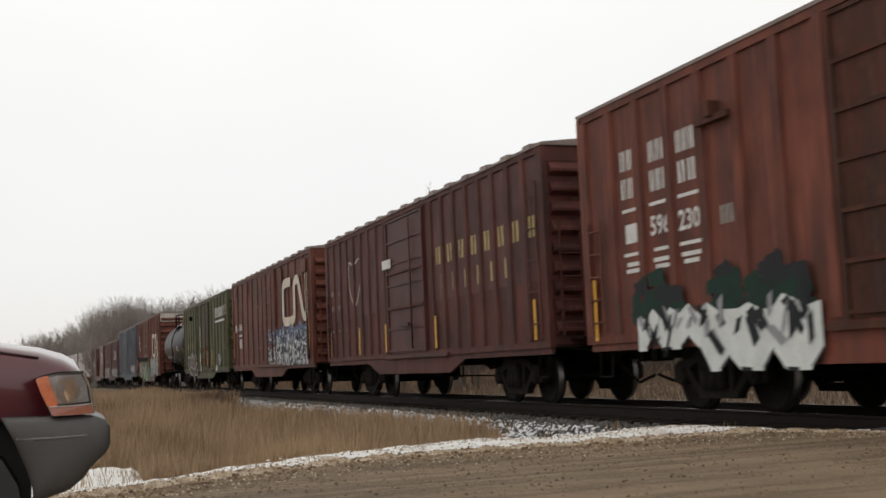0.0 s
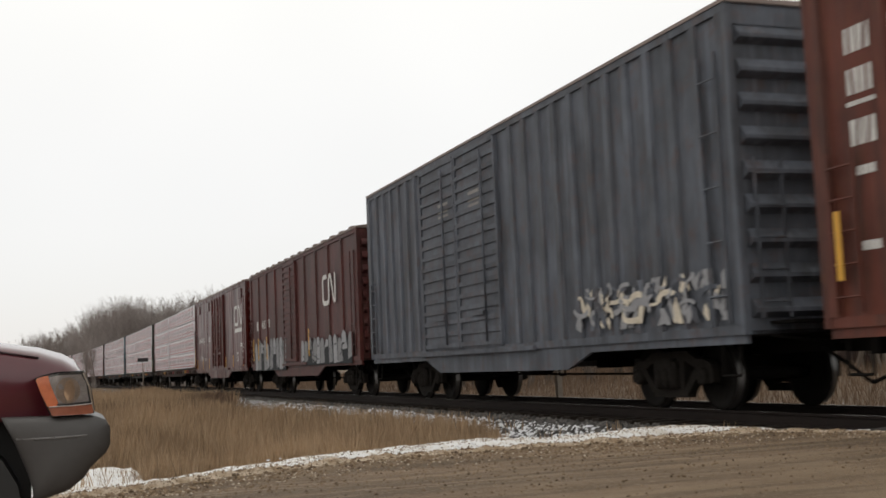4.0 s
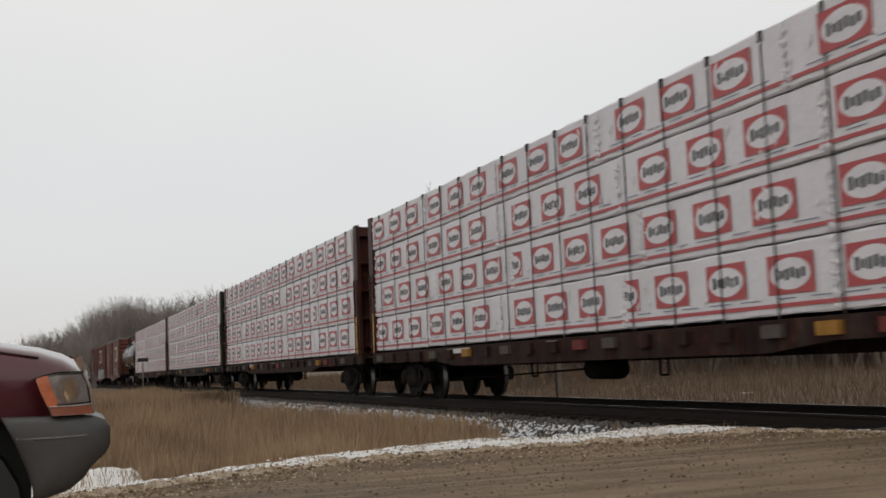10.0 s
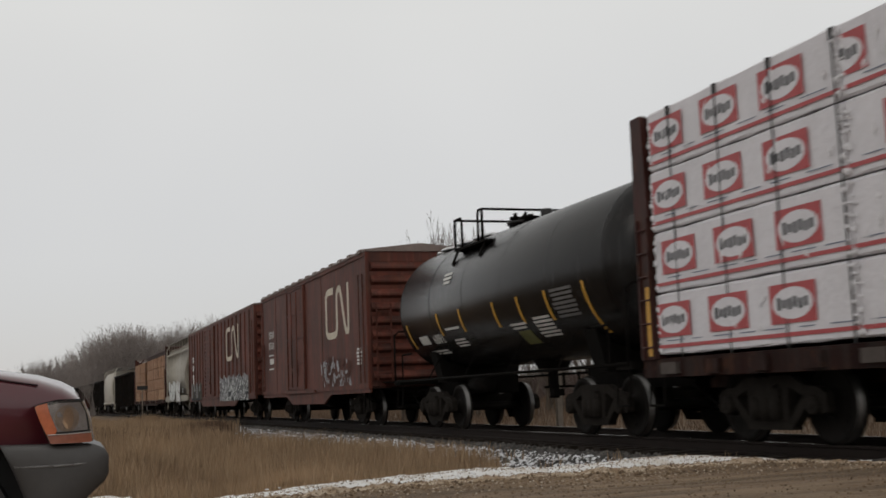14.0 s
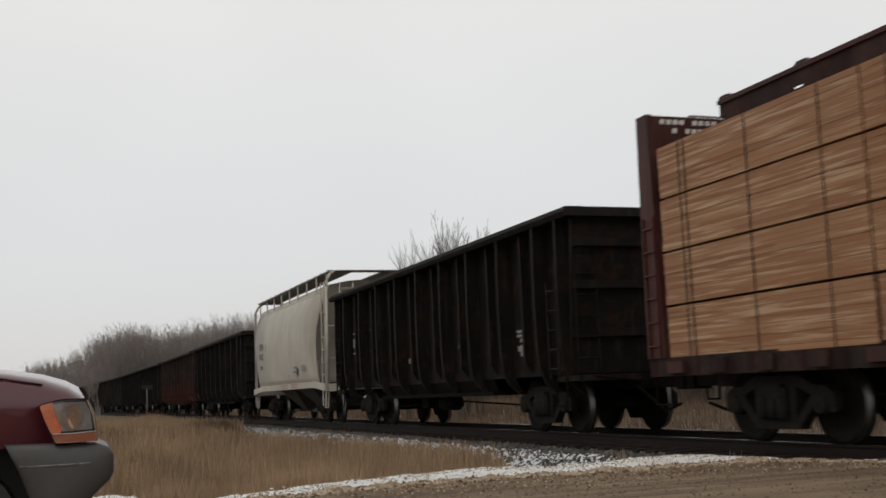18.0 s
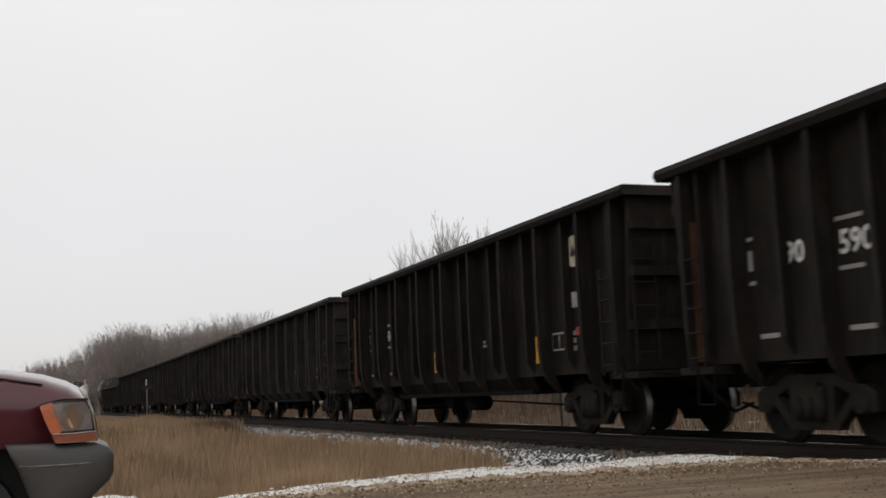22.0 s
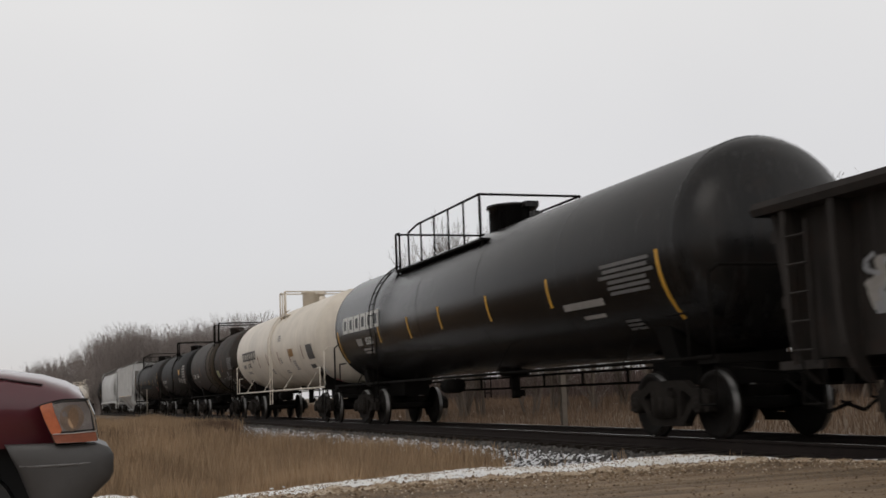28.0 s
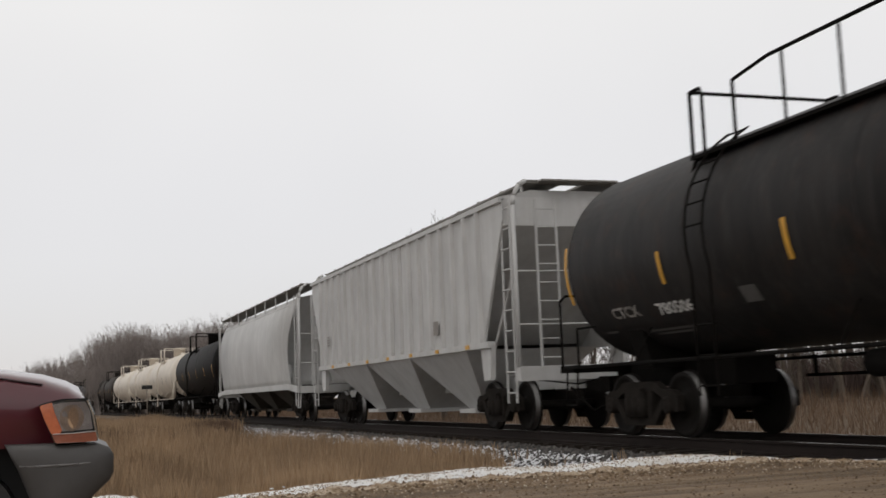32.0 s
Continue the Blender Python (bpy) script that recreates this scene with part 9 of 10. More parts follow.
# 38: long dark grey tank car
ob, L = tank(704.1, 723.0, M["tank_grey"], "long dark grey tank car with white stencils", 1.54, 2.76, (-1.0, 5.45), 0.5, 0.36, rail_top=4.85, long_rail=True, mark_col="yellow", dome_y=-0.3, ladder_y=4.83,
             strips=[(8.94, 2.62, 0.94), (5.97, 2.43, 0.46), (3.03, 2.44, 0.49), (0.1, 2.44, 0.49), (-2.8, 2.44, 0.49), (-5.8, 2.44, 0.49), (-8.9, 2.6, 0.9)])
tank_number(ob, 1.54, 2.76, "780506", 6.02, at_height(1.54, 2.76, 1.87), 0.27, M["white"], 1.2)
on_tank(ob, 1.54, 2.76, [(L - 1.15, -45, 0.5, 0.05, 1), (6.5, at_height(1.54, 2.76, 1.62), 1.4, 0.05, 2), (-L + 1.6, 6, 0.9, 0.06, 6), (-L + 3.5, -14, 0.8, 0.07, 2), (4.15, at_height(1.54, 2.76, 2.0), 0.4, 0.25, 1)], M["dim_let"], 15)
on_tank(ob, 1.54, 2.76, [(-L + 2.2, -26, 0.25, 0.3, 1)], M["wrap_red"], 16, "placard")
tank_number(ob, 1.54, 2.76, "CTCX", 7.45, at_height(1.54, 2.76, 1.9), 0.27, M["grey_let"], 1.1)
# the far rake of tank cars
tank(763.6, 781.4, M["tank_black"], "glossy black tank car", 1.5, 2.7, (0.5, 3.5), 0.5, 0.55)
for k in range(3):
    tank(783.0 + 17.9 * k, 799.4 + 17.9 * k, M["tank_white"], "cream tank car with a white railing", 1.5, 2.72, (-0.4, 2.2), 0.42, 0.6, rail_mat=M["tank_white"], mark_col="black_let")
for k in range(5):
    tank(836.9 + 17.4 * k, 852.8 + 17.4 * k, M["tank_grey" if k % 2 else "tank_brown"], "dusty dark tank car in the far rake", 1.5, 2.7, (-0.4, 2.0), 0.4, 0.45)
# ---- the parked vehicle beside the camera ----
M["maroon_car"] = plain("maroon_car_paint", (0.085, 0.010, 0.017), 0.3, 0.0, 0.18, 3)
M["maroon_car"].node_tree.nodes["Principled BSDF"].inputs["Coat Weight"].default_value = 0.7
M["cladding"] = plain("grey_plastic_cladding", (0.058, 0.0545, 0.053), 0.42, 0.0, 0.3, 4)
# Paler than the cladding: the highlight along the moulded line is painted on.
M["groove"] = plain("highlit_plastic_edge", (0.15, 0.145, 0.142), 0.5, 0.0, 0.2, 8)
M["tyre"] = plain("black_tyre_rubber", (0.015, 0.015, 0.015), 0.85, 0.0, 0.3, 8)
M["chrome"] = plain("bright_trim", (0.6, 0.6, 0.6), 0.2, 1.0, 0.1, 8)
M["rim"] = plain("dull_wheel_rim", (0.05, 0.05, 0.05), 0.6, 0.3, 0.3, 8)
M["black_plastic"] = plain("black_plastic", (0.012, 0.012, 0.012), 0.6, 0.0, 0.2, 8)


def lamp_mat(name, col, rough, trans):
    m, t, b = shader(name)
    v = coords(t)
    c = mixc(t, times(t, noisy(t, v, 40, 2), 0.4), col, tuple(k * 0.55 for k in col))
    t.links.new(c, b.inputs["Base Color"])
    b.inputs["Roughness"].default_value, b.inputs["Transmission Weight"].default_value, b.inputs["Coat Weight"].default_value = rough, trans, 1.0
    return m


M["bulb"] = plain("dull_amber_bulb", (0.55, 0.36, 0.22), 0.5, 0.0, 0.5, 30)
# Warm tint that paints the soft reflection round the bulb.
M["bulb_glow"] = plain("painted_bulb_glow", (0.46, 0.35, 0.27), 0.5, 0.0, 0.5, 30)
M["amber_dull"] = lamp_mat("dull_amber_turn_lens", (0.36, 0.115, 0.062), 0.3, 0.1)
M["crease"] = plain("shaded_maroon_crease", (0.028, 0.0055, 0.008), 0.5, 0.0, 0.2, 6)
M["lamp_bowl"] = plain("fluted_lamp_reflector", (0.47, 0.43, 0.41), 0.45, 0.1, 0.5, 14)
M["lens"] = lamp_mat("clear_headlamp_lens", (0.9, 0.88, 0.87), 0.08, 0.97)
M["amber"] = lamp_mat("amber_marker_lens", (0.62, 0.16, 0.06), 0.25, 0.1)
M["glass"] = lamp_mat("dark_window_glass", (0.03, 0.035, 0.04), 0.05, 0.3)


def vehicle():
    car = thing("parked_suv", "maroon sport utility vehicle with a grey plastic bumper on the road", "car", pose(-2.0, 6.02, -0.05))
    W = 0.82                                   # half width; the side facing the camera is at -y
    ox, oz = 2.0, 0.05                         # local x = world x + ox

    # hood and fenders: sections along x of (y, z)
    bm = bmesh.new()
    secs = []
    for x, crown, edge, foot in ((-1.35, 1.09, 1.05, 0.40), (-0.95, 1.055, 1.02, 0.40), (-0.55, 1.012, 0.985, 0.63), (-0.133, 0.962, 0.945, 0.63), (0.015, 0.94, 0.918, 0.63), (0.118, 0.912, 0.882, 0.63), (0.175, 0.885, 0.846, 0.63), (0.196, 0.84, 0.826, 0.63)):
        w = W - 0.10 * smooth(-0.3, 0.22, x)
        half_sec = [(-w, foot), (-w - 0.02, foot + 0.1), (-w - 0.02, edge - 0.12), (-w, edge - 0.045), (-w + 0.05, edge - 0.008), (-w + 0.16, edge + 0.008), (-w * 0.5, (edge + crown) / 2 + 0.02), (0, crown)]
        secs.append(half_sec + [(-y, z) for y, z in half_sec[-2::-1]])
    xs = (-1.35, -0.95, -0.55, -0.133, 0.015, 0.118, 0.175, 0.196)
    rings = [[bm.verts.new((x + ox, y, z + oz)) for y, z in s] for x, s in zip(xs, secs)]
    for p, q in zip(rings, rings[1:]):
        for i in range(len(p) - 1):
            bm.faces.new((p[i], p[i + 1], q[i + 1], q[i])).smooth = True
    bm.faces.new(rings[-1])
    fb = part("front_body", bm, M["maroon_car"], car)
    bm = bmesh.new()
    line = []
    for x, edge in ((-1.3, 1.046), (-0.95, 1.02), (-0.55, 0.985), (-0.133, 0.945), (0.015, 0.918), (0.06, 0.903)):
        w = W - 0.10 * smooth(-0.3, 0.22, x)
        line.append((x + ox, -w + 0.018, edge - 0.024 + oz))
    # A thin pipe of darker maroon paints the shade inside the crease.
    pipe(bm, line[:-1], 0.0045, 6)
    part("hood_gap", bm, M["crease"], fb, "shut line between hood and fender, its shade painted dark")
    # cabin and rear body
    bm = bmesh.new()
    secs = []
    for x, top, tw in ((-1.35, 1.16, 0.70), (-1.55, 1.3, 0.68), (-2.0, 1.62, 0.60), (-2.3, 1.72, 0.58), (-3.4, 1.74, 0.58), (-4.0, 1.70, 0.58), (-4.2, 1.2, 0.7)):
        hs = [(-W - 0.02, 0.35), (-W - 0.03, 0.75), (-W, 1.02), (-tw, top - 0.06), (-tw + 0.1, top), (0, top + 0.03)]
        secs.append((x, hs + [(-y, z) for y, z in hs[-2::-1]]))
    rings = [[bm.verts.new((x + ox, y, z + oz)) for y, z in s] for x, s in secs]
    for p, q in zip(rings, rings[1:]):
        for i in range(len(p) - 1):
            bm.faces.new((p[i], p[i + 1], q[i + 1], q[i])).smooth = True
        bm.faces.new((p[0], p[-1], q[-1], q[0]))
    bm.faces.new(rings[-1])
    part("cabin_body", bm, M["maroon_car"], car)
    for k, (xa, xb) in enumerate(((-2.05, -2.75), (-2.85, -3.5), (-3.58, -4.0))):
        for s in (-1, 1):
            bm = bmesh.new()
            quad(bm, [(x + ox, s * y, z + oz) for x, y, z in ((xa + 0.25, W + 0.005, 1.05), (xb, W + 0.005, 1.05), (xb, 0.625, 1.62), (xa - 0.1, 0.625, 1.62))])
            part("side_window", bm, M["glass"], car, "dark tinted window")
    bm = bmesh.new()
    quad(bm, [(-1.5 + ox, -0.66, 1.26 + oz), (-1.5 + ox, 0.66, 1.26 + oz), (-1.99 + ox, 0.58, 1.61 + oz), (-1.99 + ox, -0.58, 1.61 + oz)])
    for v in bm.verts:
        v.co.x += 0.03
    part("windscreen", bm, M["glass"], car)
    # wheels in dark arches
    for x in (-0.62, -3.3):
        for s in (-1, 1):
            bm = bmesh.new()
            lathe(bm, [(s * 0.62, 0.2), (s * 0.62, 0.33), (s * 0.65, 0.355), (s * 0.80, 0.355), (s * 0.83, 0.33), (s * 0.83, 0.22)], "y", 28, cx=x + ox, cz=0.355)
            w = part("wheel", bm, M["tyre"], car)
            bm = bmesh.new()
            lathe(bm, [(s * 0.70, 0.05), (s * 0.76, 0.22), (s * 0.80, 0.215), (s * 0.78, 0.19), (s * 0.79, 0.07), (s * 0.80, 0.03)], "y", 20, cx=x + ox, cz=0.355)
            part("rim", bm, M["rim"], w, "dull dark wheel rim")
            bm = bmesh.new()
            pts = [(x + 0.57 * math.cos(a), 0.25 + 0.43 * math.sin(a)) for a in [math.pi * k / 12 for k in range(13)]]
            prism(bm, [(u + ox, v + oz) for u, v in pts], s * 0.5, s * (W + 0.032), "y")
            part("wheel_arch", bm, M["black_plastic"], car, "dark wheel arch")
    bm = bmesh.new()
    box(bm, -4.1 + ox, -0.02 + ox, -0.6, 0.6, 0.2 + oz, 0.66 + oz)
    part("underbody", bm, M["black_plastic"], car, "dark underbody")
    # bumper: profile in x, z, rounded at the corner
    bm = bmesh.new()
    prof = [(-0.135, 0.648), (0.16, 0.640), (0.245, 0.635), (0.285, 0.617), (0.303, 0.588), (0.303, 0.513), (0.287, 0.48), (0.222, 0.42), (0.196, 0.379), (0.134, 0.331), (0.041, 0.303), (-0.01, 0.30), (-0.012, 0.345), (-0.03, 0.41), (-0.08, 0.537)]
    ys = [-W - 0.035, -W + 0.0, -W + 0.12, -W + 0.4, 0, W - 0.4, W - 0.12, W, W + 0.035]
    grow = [0.0, 0.0, 0.004, 0.016, 0.03, 0.016, 0.004, 0.0, 0.0]
    rings = []
    for y, g in zip(ys, grow):
        rings.append([bm.verts.new((x + (g if x > 0.1 else 0) + ox, y, z + oz)) for x, z in prof])
    for p, q in zip(rings, rings[1:]):
        for i in range(len(prof)):
            bm.faces.new((p[i], p[(i + 1) % 15], q[(i + 1) % 15], q[i])).smooth = 2 < i < 10
    cx, cz = 0.11 + ox, 0.50 + oz
    for ring, s in ((rings[0], -1), (rings[-1], 1)):
        for k, d in ((0.93, 0.012), (0.8, 0.021), (0.6, 0.028), (0.35, 0.032)):
            nxt = [bm.verts.new((cx + (v.co.x - cx) * k, s * (W + 0.035 + d), cz + (v.co.z - cz) * k)) for v in rings[0 if s < 0 else -1]]
            for i in range(15):
                bm.faces.new((ring[i], ring[(i + 1) % 15], nxt[(i + 1) % 15], nxt[i])).smooth = True
            ring = nxt
        bm.faces.new(ring).smooth = True
    bp = part("bumper", bm, M["cladding"], car, "grey plastic bumper")
    bm = bmesh.new()
    pipe(bm, [(-0.075 + ox, -W - 0.046, 0.556 + oz), (0.0 + ox, -W - 0.064, 0.553 + oz), (0.08 + ox, -W - 0.068, 0.553 + oz), (0.16 + ox, -W - 0.067, 0.554 + oz), (0.25 + ox, -W - 0.052, 0.562 + oz), (0.303 + ox, -W - 0.03, 0.572 + oz)], 0.0055, 6)
    part("bumper_groove", bm, M["groove"], bp, "thin moulded line with a painted highlight")
    # headlamp that wraps round the corner
    Y = -W + 0.068
    def face(name, pts, mat, d, label=""):
        bm = bmesh.new()
        f = [bm.verts.new((x + ox, Y - d + max(0.0, x - 0.12) * 0.25, z + oz)) for x, z in pts]
        b2 = [bm.verts.new((x + ox, Y + 0.10, z + oz)) for x, z in pts]
        bm.faces.new(f)
        n = len(pts)
        for i in range(n):
            bm.faces.new((f[i], f[(i + 1) % n], b2[(i + 1) % n], b2[i]))
        return part(name, bm, mat, lamp, label)
    bm = bmesh.new()
    box(bm, 0.0 + ox, 0.2 + ox, Y + 0.02, Y + 0.2, 0.65 + oz, 0.80 + oz)
    lamp = part("headlamp", bm, M["black_plastic"], car, "headlamp housing")
    D = 0.145
    face("lamp_bezel", [(0.0, 0.806), (0.03, 0.817), (0.095, 0.829), (0.196, 0.829), (0.219, 0.782), (0.239, 0.648), (0.064, 0.641), (0.046, 0.68)], M["black_plastic"], D - 0.012, "dark lamp surround")
    face("lamp_reflector", [(0.040, 0.803), (0.10, 0.814), (0.185, 0.815), (0.206, 0.775), (0.217, 0.698), (0.092, 0.692)], M["lamp_bowl"], D - 0.007, "bright reflector behind the lens")
    face("clear_lens", [(0.030, 0.810), (0.095, 0.824), (0.192, 0.824), (0.214, 0.78), (0.228, 0.69), (0.084, 0.684)], M["lens"], D, "clear wraparound lens")
    face("side_marker", [(0.004, 0.798), (0.012, 0.806), (0.052, 0.815), (0.062, 0.775), (0.092, 0.700), (0.084, 0.684), (0.050, 0.684), (0.022, 0.745)], M["amber"], D + 0.004, "amber side marker")
    face("turn_signal", [(0.052, 0.682), (0.229, 0.684), (0.235, 0.652), (0.228, 0.646), (0.072, 0.645), (0.066, 0.649)], M["amber_dull"], D + 0.004, "dull amber turn signal")
    # Nested ellipses: the outer one paints the bulb's soft amber glow.
    for nm, cx, rx, rz, mk, d, words in (("reflector_facet", 0.132, 0.05, 0.056, "bulb_glow", 0.0062, "soft amber glow round the bulb, painted as a disc"), ("amber_bulb", 0.138, 0.022, 0.045, "bulb", 0.0055, "amber bulb behind the lens")):
        face(nm, [(cx + rx * math.cos(a), 0.748 + rz * math.sin(a)) for a in [math.tau * k / 16 for k in range(16)]], M[mk], D - d, words)
    bm = bmesh.new()
    pipe(bm, [(0.055 + ox, Y - D - 0.006, 0.683 + oz), (0.14 + ox, Y - D - 0.006, 0.684 + oz), (0.228 + ox, Y - D + 0.02, 0.688 + oz)], 0.0022, 5)
    part("lens_seam", bm, M["lamp_bowl"], lamp, "pale seam between the lenses")
    bm = bmesh.new()
    pipe(bm, [(0.196 + ox, Y - D + 0.02, 0.82 + oz), (0.220 + ox, Y - D + 0.02, 0.76 + oz), (0.236 + ox, Y - D + 0.03, 0.66 + oz)], 0.006, 5)
    part("lamp_trim", bm, M["chrome"], lamp, "bright trim")
    bm = bmesh.new()
    for s in (-1, 1):
        box(bm, -4.3 + ox, -4.15 + ox, s * 0.4 - 0.45, s * 0.4 + 0.45, 0.38 + oz, 0.64 + oz)
    part("rear_bumper", bm, M["cladding"], car)
    bm = bmesh.new()
    for i in range(7):
        box(bm, 0.19 + ox, 0.215 + ox, -0.45 + i * 0.14, -0.37 + i * 0.14, 0.67 + oz, 0.82 + oz)
    part("grille", bm, M["black_plastic"], car)
    return car


vehicle()


# ---- bare trees ----
M["bark"] = plain("grey_brown_bark", (0.13, 0.105, 0.085), 0.9, 0.0, 0.4, 6)
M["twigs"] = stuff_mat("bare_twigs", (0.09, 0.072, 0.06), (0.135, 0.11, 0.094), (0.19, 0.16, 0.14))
# Far wood: distance haze is mixed into the twig colour, so it is paler.
M["far_twigs"] = stuff_mat("haze_paled_far_twigs", (0.155, 0.131, 0.118), (0.22, 0.19, 0.174), (0.29, 0.253, 0.234))


def grow(seed, height, spread=0.5, stems=1, levels=4, fine=0.006, kids=(3, 5), fan=0.16):
    """Two meshes: the limbs and the fine twigs of a bare tree."""
    r = random.Random(seed)
    limbs, twigs = ([], []), ([], [])

    def seg(a, b, ra, rb, store):
        d = (b - a).normalized()
        u = d.orthogonal().normalized()
        w = d.cross(u)
        o = len(store[0])
        if store is twigs:
            u = (u * math.cos(o) + w * math.sin(o))
            store[0].extend([tuple(a - u * ra), tuple(a + u * ra), tuple(b)])
            store[1].append((o, o + 1, o + 2))
            return
        n = 5 if ra > 0.04 else 3
        for c, rr in ((a, ra), (b, rb)):
            store[0].extend([tuple(c + (u * math.cos(i * math.tau / n) + w * math.sin(i * math.tau / n)) * rr) for i in range(n)])
        store[1].extend([(o + i, o + (i + 1) % n, o + n + (i + 1) % n, o + n + i) for i in range(n)])

    def branch(p, d, length, rad, lev):
        n = 4 if lev < 2 else 3
        q = p.copy()
        dd = d.copy()
        for i in range(n):
            dd = (dd + Vector((r.gauss(0, 0.11), r.gauss(0, 0.11), r.gauss(0.04, 0.06)))).normalized()
            e = q + dd * length / n
            ra, rb = rad * (1 - 0.8 * i / n), rad * (1 - 0.8 * (i + 1) / n)
            seg(q, e, max(ra, fine), max(rb, fine * 0.7), limbs if lev < 2 else twigs)
            if lev < levels:
                for _ in range(r.randint(*kids) if i > 0 or lev > 0 else 1):
                    side = Vector((r.gauss(0, 1), r.gauss(0, 1), 0)).normalized()
                    nd = (dd * r.uniform(0.7, 1.1) + side * r.uniform(0.35, 0.8) * (spread + 0.35)).normalized()
                    branch(q.lerp(e, r.random()), nd, length * r.uniform(0.32, 0.5), max(rb * 0.55, fine), lev + 1)
            q = e
    for k in range(stems):
        base = Vector((r.gauss(0, 0.25), r.gauss(0, 0.25), -0.1)) if stems > 1 else Vector((0, 0, -0.1))
        lean = Vector((r.gauss(0, fan if stems > 1 else 0.03), r.gauss(0, fan if stems > 1 else 0.03), 1)).normalized()
        branch(base, lean, height * r.uniform(0.72, 0.9), height * 0.011 + 0.012, 0)
    out = []
    for nm, st, mat in (("trunk", limbs, M["bark"]), ("crown", twigs, M["twigs"])):
        me = bpy.data.meshes.new(nm)
        me.from_pydata(st[0], [], st[1])
        me.materials.append(mat)
        out.append(me)
    return out


def tree_at(meshes, az, dist, scale, turn, label, z=None, slim=1.0):
    x, y = dist * math.sin(radians(az)), dist * math.cos(radians(az))
    top = max(v.co.z for me in meshes for v in me.vertices)
    scale = scale / top
    ob = thing("bare_tree", label, "tree", pose(x, y, ground_z(x, y) if z is None else z, 0, 0, turn) @ Matrix.Diagonal((scale * slim, scale * slim, scale, 1)), "bare trees beyond the track")
    piece("trunk", meshes[0], ob)
    piece("crown", meshes[1], ob)
    return ob


rnd = random.Random(77)
crowned = [grow(500 + i, 8.0, 0.3, 6, 3, 0.02, (2, 4), 0.2) for i in range(3)]
bushes = [grow(520 + i, 6.0, 0.55, 3, 3, 0.016, (2, 3)) for i in range(3)]
# two open-crowned trees that stand clear of the rest
for k, (az, d, hgt, slim) in enumerate(((20.25, 60, 11.2, 0.62), (19.4, 62, 10.6, 0.5), (21.2, 61, 10.7, 0.5), (17.6, 61, 9.6, 0.42))):
    tree_at(crowned[k % 3], az, d, hgt, 70 * k, "bare grey tree with an open fanned crown in the field", slim=slim)
# scrub line behind the crossing
for az, el, d in ((23.9, 6.2, 58), (24.6, 6.0, 60), (26.7, 6.9, 58), (28.0, 6.3, 60), (29.3, 7.2, 56), (30.8, 6.9, 57), (32.6, 8.1, 55), (33.4, 7.9, 56), (35.2, 8.0, 55), (36.6, 9.1, 53), (37.6, 9.0, 54), (38.8, 9.7, 52), (39.7, 9.9, 53), (40.6, 9.8, 52), (41.8, 9.8, 52), (43.2, 9.5, 53), (25.4, 5.4, 62), (31.8, 7.3, 60)):
    tree_at(bushes[rnd.randrange(3)], az, d, 0.8 + d * math.tan(radians(el)) + 0.4, rnd.random() * 360, "bare grey-brown scrub tree in the field")


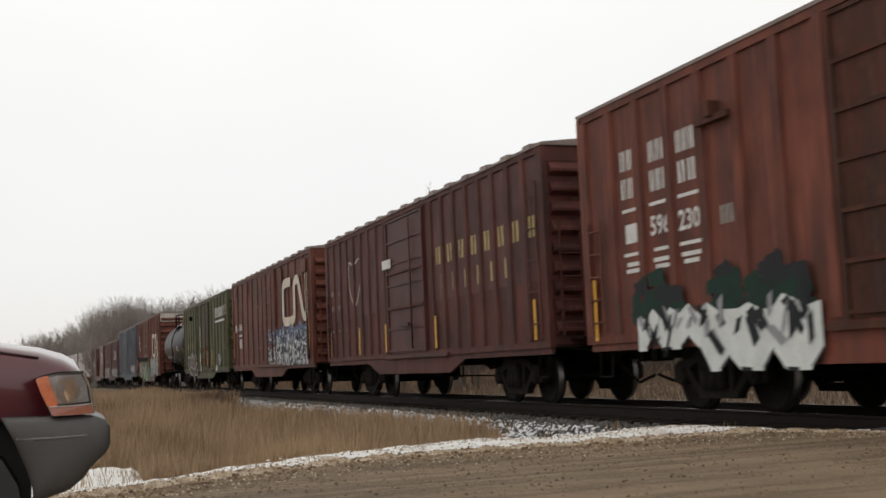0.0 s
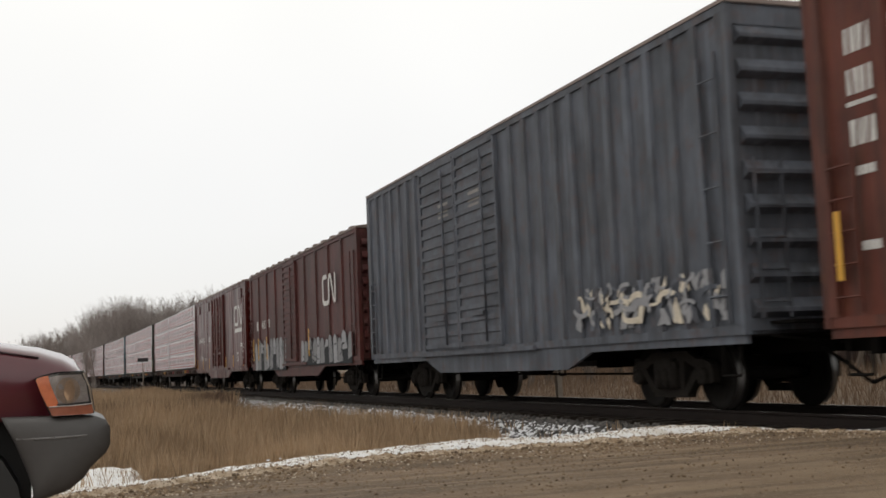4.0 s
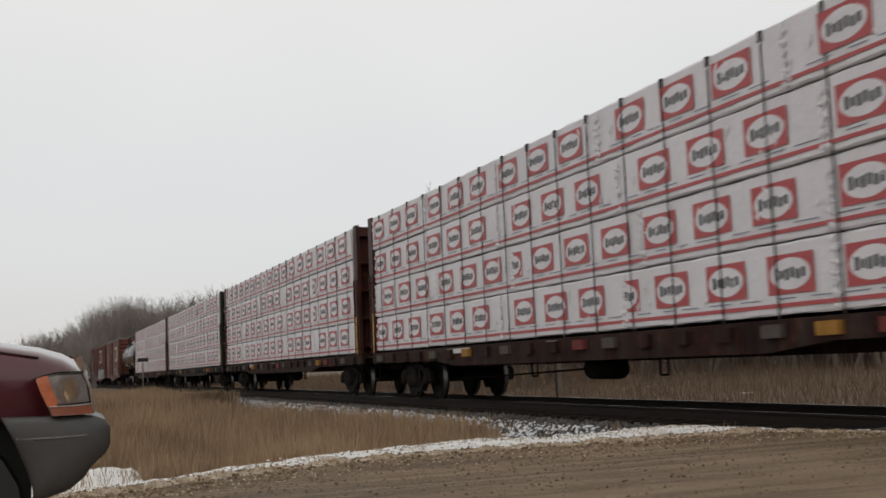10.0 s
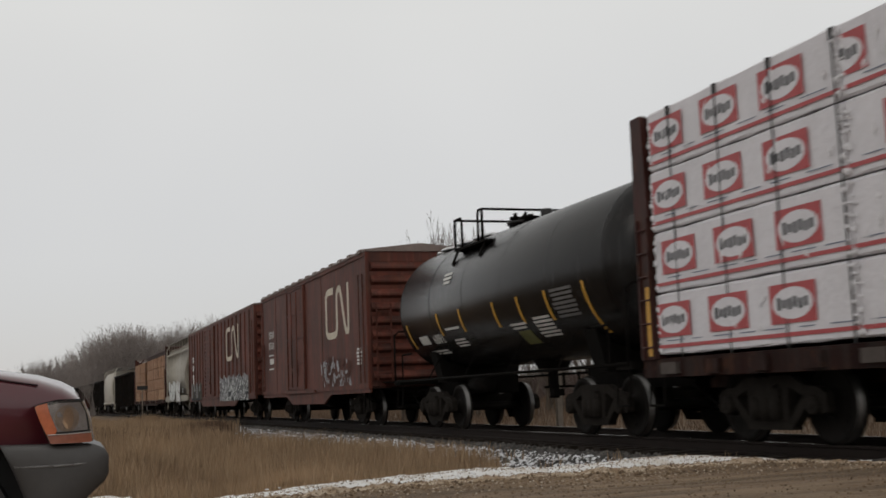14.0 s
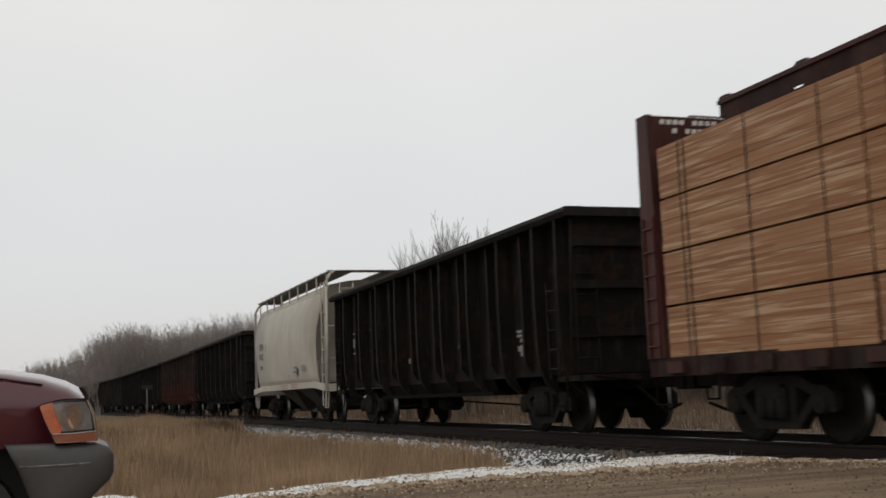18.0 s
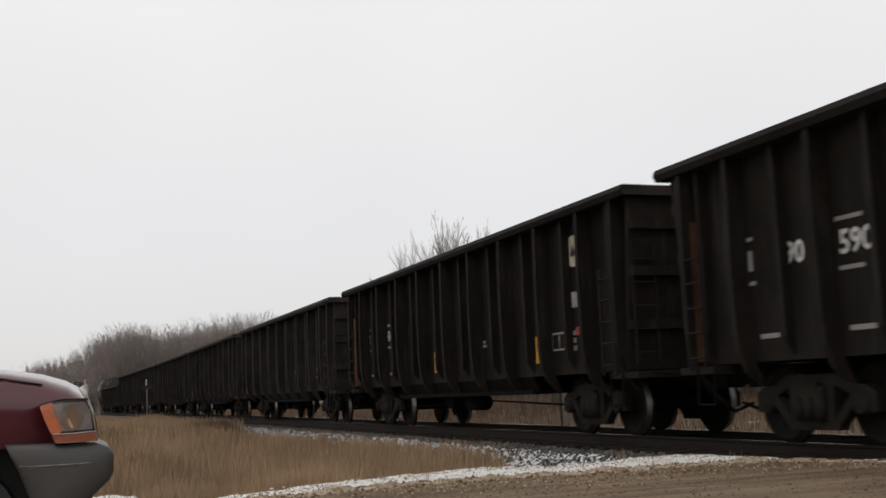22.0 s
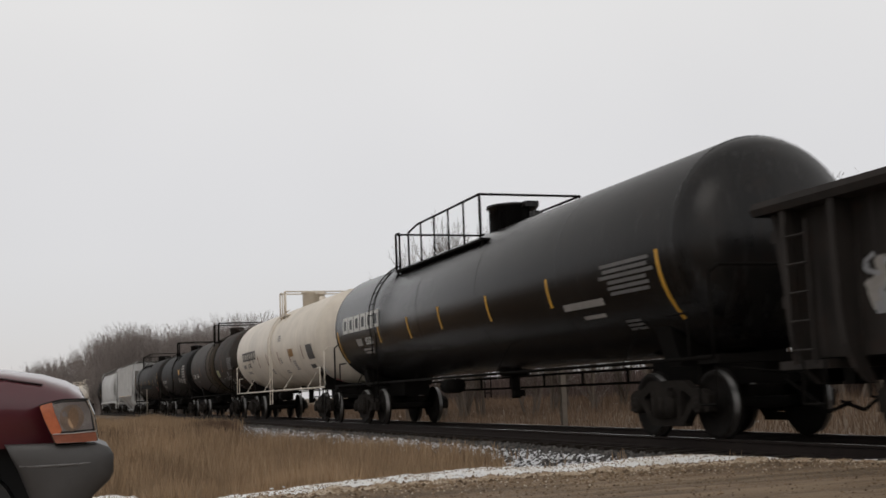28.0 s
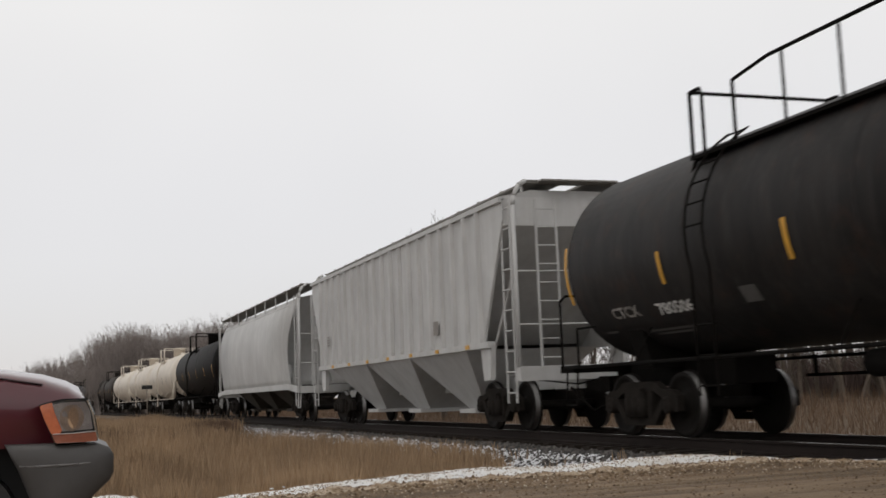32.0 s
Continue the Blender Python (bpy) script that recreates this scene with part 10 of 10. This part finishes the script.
def woods():
    """The far wood, too dense to count: many bare stems joined."""
    outline = [(-3.0, 1.6), (-1.0, 1.8), (0.0, 2.45), (1.0, 2.6), (1.8, 2.75), (3.0, 3.7), (3.7, 4.0), (4.4, 4.2), (5.2, 4.1), (5.9, 3.95), (6.5, 3.95), (7.0, 4.05), (7.9, 4.3), (9.0, 4.5), (9.8, 4.65), (11.0, 4.4), (11.3, 3.6)]
    kinds = [grow(540 + i, 8.0, 0.28, 2, 3, 0.017, (1, 3), 0.1) for i in range(5)]
    sets = [[(np.array([v.co for v in me.vertices]), [tuple(p.vertices) for p in me.polygons]) for me in k] for k in kinds]
    P_TOP = [max(float(p[0][:, 2].max()) for p in st) for st in sets]
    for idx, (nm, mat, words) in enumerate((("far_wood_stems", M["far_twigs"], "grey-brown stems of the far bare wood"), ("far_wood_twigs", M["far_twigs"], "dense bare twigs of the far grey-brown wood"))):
        r = random.Random(9)
        verts, faces, o = [], [], 0
        for _ in range(640):
            az = r.uniform(-2.6, 11.2)
            k = [i for i in range(len(outline) - 1) if outline[i][0] <= az][-1]
            (a0, e0), (a1, e1) = outline[k], outline[k + 1]
            el = e0 + (e1 - e0) * (az - a0) / (a1 - a0)
            d = (290 if az < 2.3 else 155) * r.uniform(0.95, 1.25)
            hgt = (d * math.tan(radians(el)) + 0.9) * (r.uniform(0.93, 1.0) if r.random() < 0.62 else r.uniform(0.6, 0.92))
            k_id = r.randrange(5)
            P, F = sets[k_id][idx]
            t = r.random() * 6.28
            c, s, q = math.cos(t), math.sin(t), hgt / P_TOP[k_id]
            wide = q * 0.85
            X, Y = d * math.sin(radians(az)), d * math.cos(radians(az))
            verts.append(np.stack([X + wide * (c * P[:, 0] - s * P[:, 1]), Y + wide * (s * P[:, 0] + c * P[:, 1]), -0.4 + q * P[:, 2]], 1))
            faces += [tuple(i + o for i in f) for f in F]
            o += len(P)
        me = bpy.data.meshes.new(nm)
        me.from_pydata(np.concatenate(verts).tolist(), [], faces)
        me.materials.append(mat)
        tagged(new(nm, me), words, "woods", kind="stuff")


woods()

# ---- signs ----
M["sign_white"] = plain("weathered_white_board", (0.62, 0.58, 0.52), 0.6, 0, 0.4, 4)
M["post"] = plain("weathered_grey_post", (0.20, 0.17, 0.14), 0.85, 0, 0.4, 5)
cb = thing("crossbuck_sign", "weathered white railway crossbuck on a wooden post", "sign", pose(12.95, 27.5, ground_z(12.95, 27.5)))
bm = bmesh.new()
box(bm, -0.07, 0.07, -0.07, 0.07, -0.2, 4.9)
part("post", bm, M["post"], cb)
for s in (-1, 1):
    bm = bmesh.new()
    box(bm, -0.11, 0.11, -0.12 - 0.03 * s, -0.09 - 0.03 * s, -0.72, 0.72)
    part("blade", bm, M["sign_white"], cb, "white crossbuck blade", pose(0, 0, 4.72, 0, 24 * s, 0))
sg = thing("track_marker", "small dark marker board on a thin post beside the track", "sign", pose(6.45, 75.0, ground_z(6.45, 75.0)))
bm = bmesh.new()
rod(bm, (0, 0, -0.2), (0, 0, 2.35), 0.035, 8)
part("post", bm, M["post"], sg)
bm = bmesh.new()
box(bm, -0.33, 0.33, -0.09, -0.05, 2.18, 2.42)
part("board", bm, M["black_plastic"], sg)


# ---- movement ----
def motions():
    """The train rolls past at a steady pace; wheels turn while their car is near."""
    for ob, mid in cars:
        walk(ob, [(t, track_at(mid - SPEED * t)) for t in (0, 2, 4, 6, 8, 10, 12, 14, 16, 18, 20, 22, 24, 26, 28, 30, 32)])
    turn = SPEED / FPS / WHEEL_R
    for ob, y, place in wheels:
        first = max(0, round((place - 55) / SPEED * FPS))
        last = min(round(32 * FPS), max(0, round((place - 7) / SPEED * FPS)))
        rest = Matrix.Translation((0, y, WHEEL_R))
        rows = [(k / FPS, rest @ Matrix.Rotation(turn * (k - first), 4, "X")) for k in range(first, last + 1)]
        if first > 0:
            rows.insert(0, (0, rest))
        if last < 32 * FPS:
            rows.append((32.0, rest @ Matrix.Rotation(turn * max(0, last - first), 4, "X")))
        walk(ob, rows)


motions()
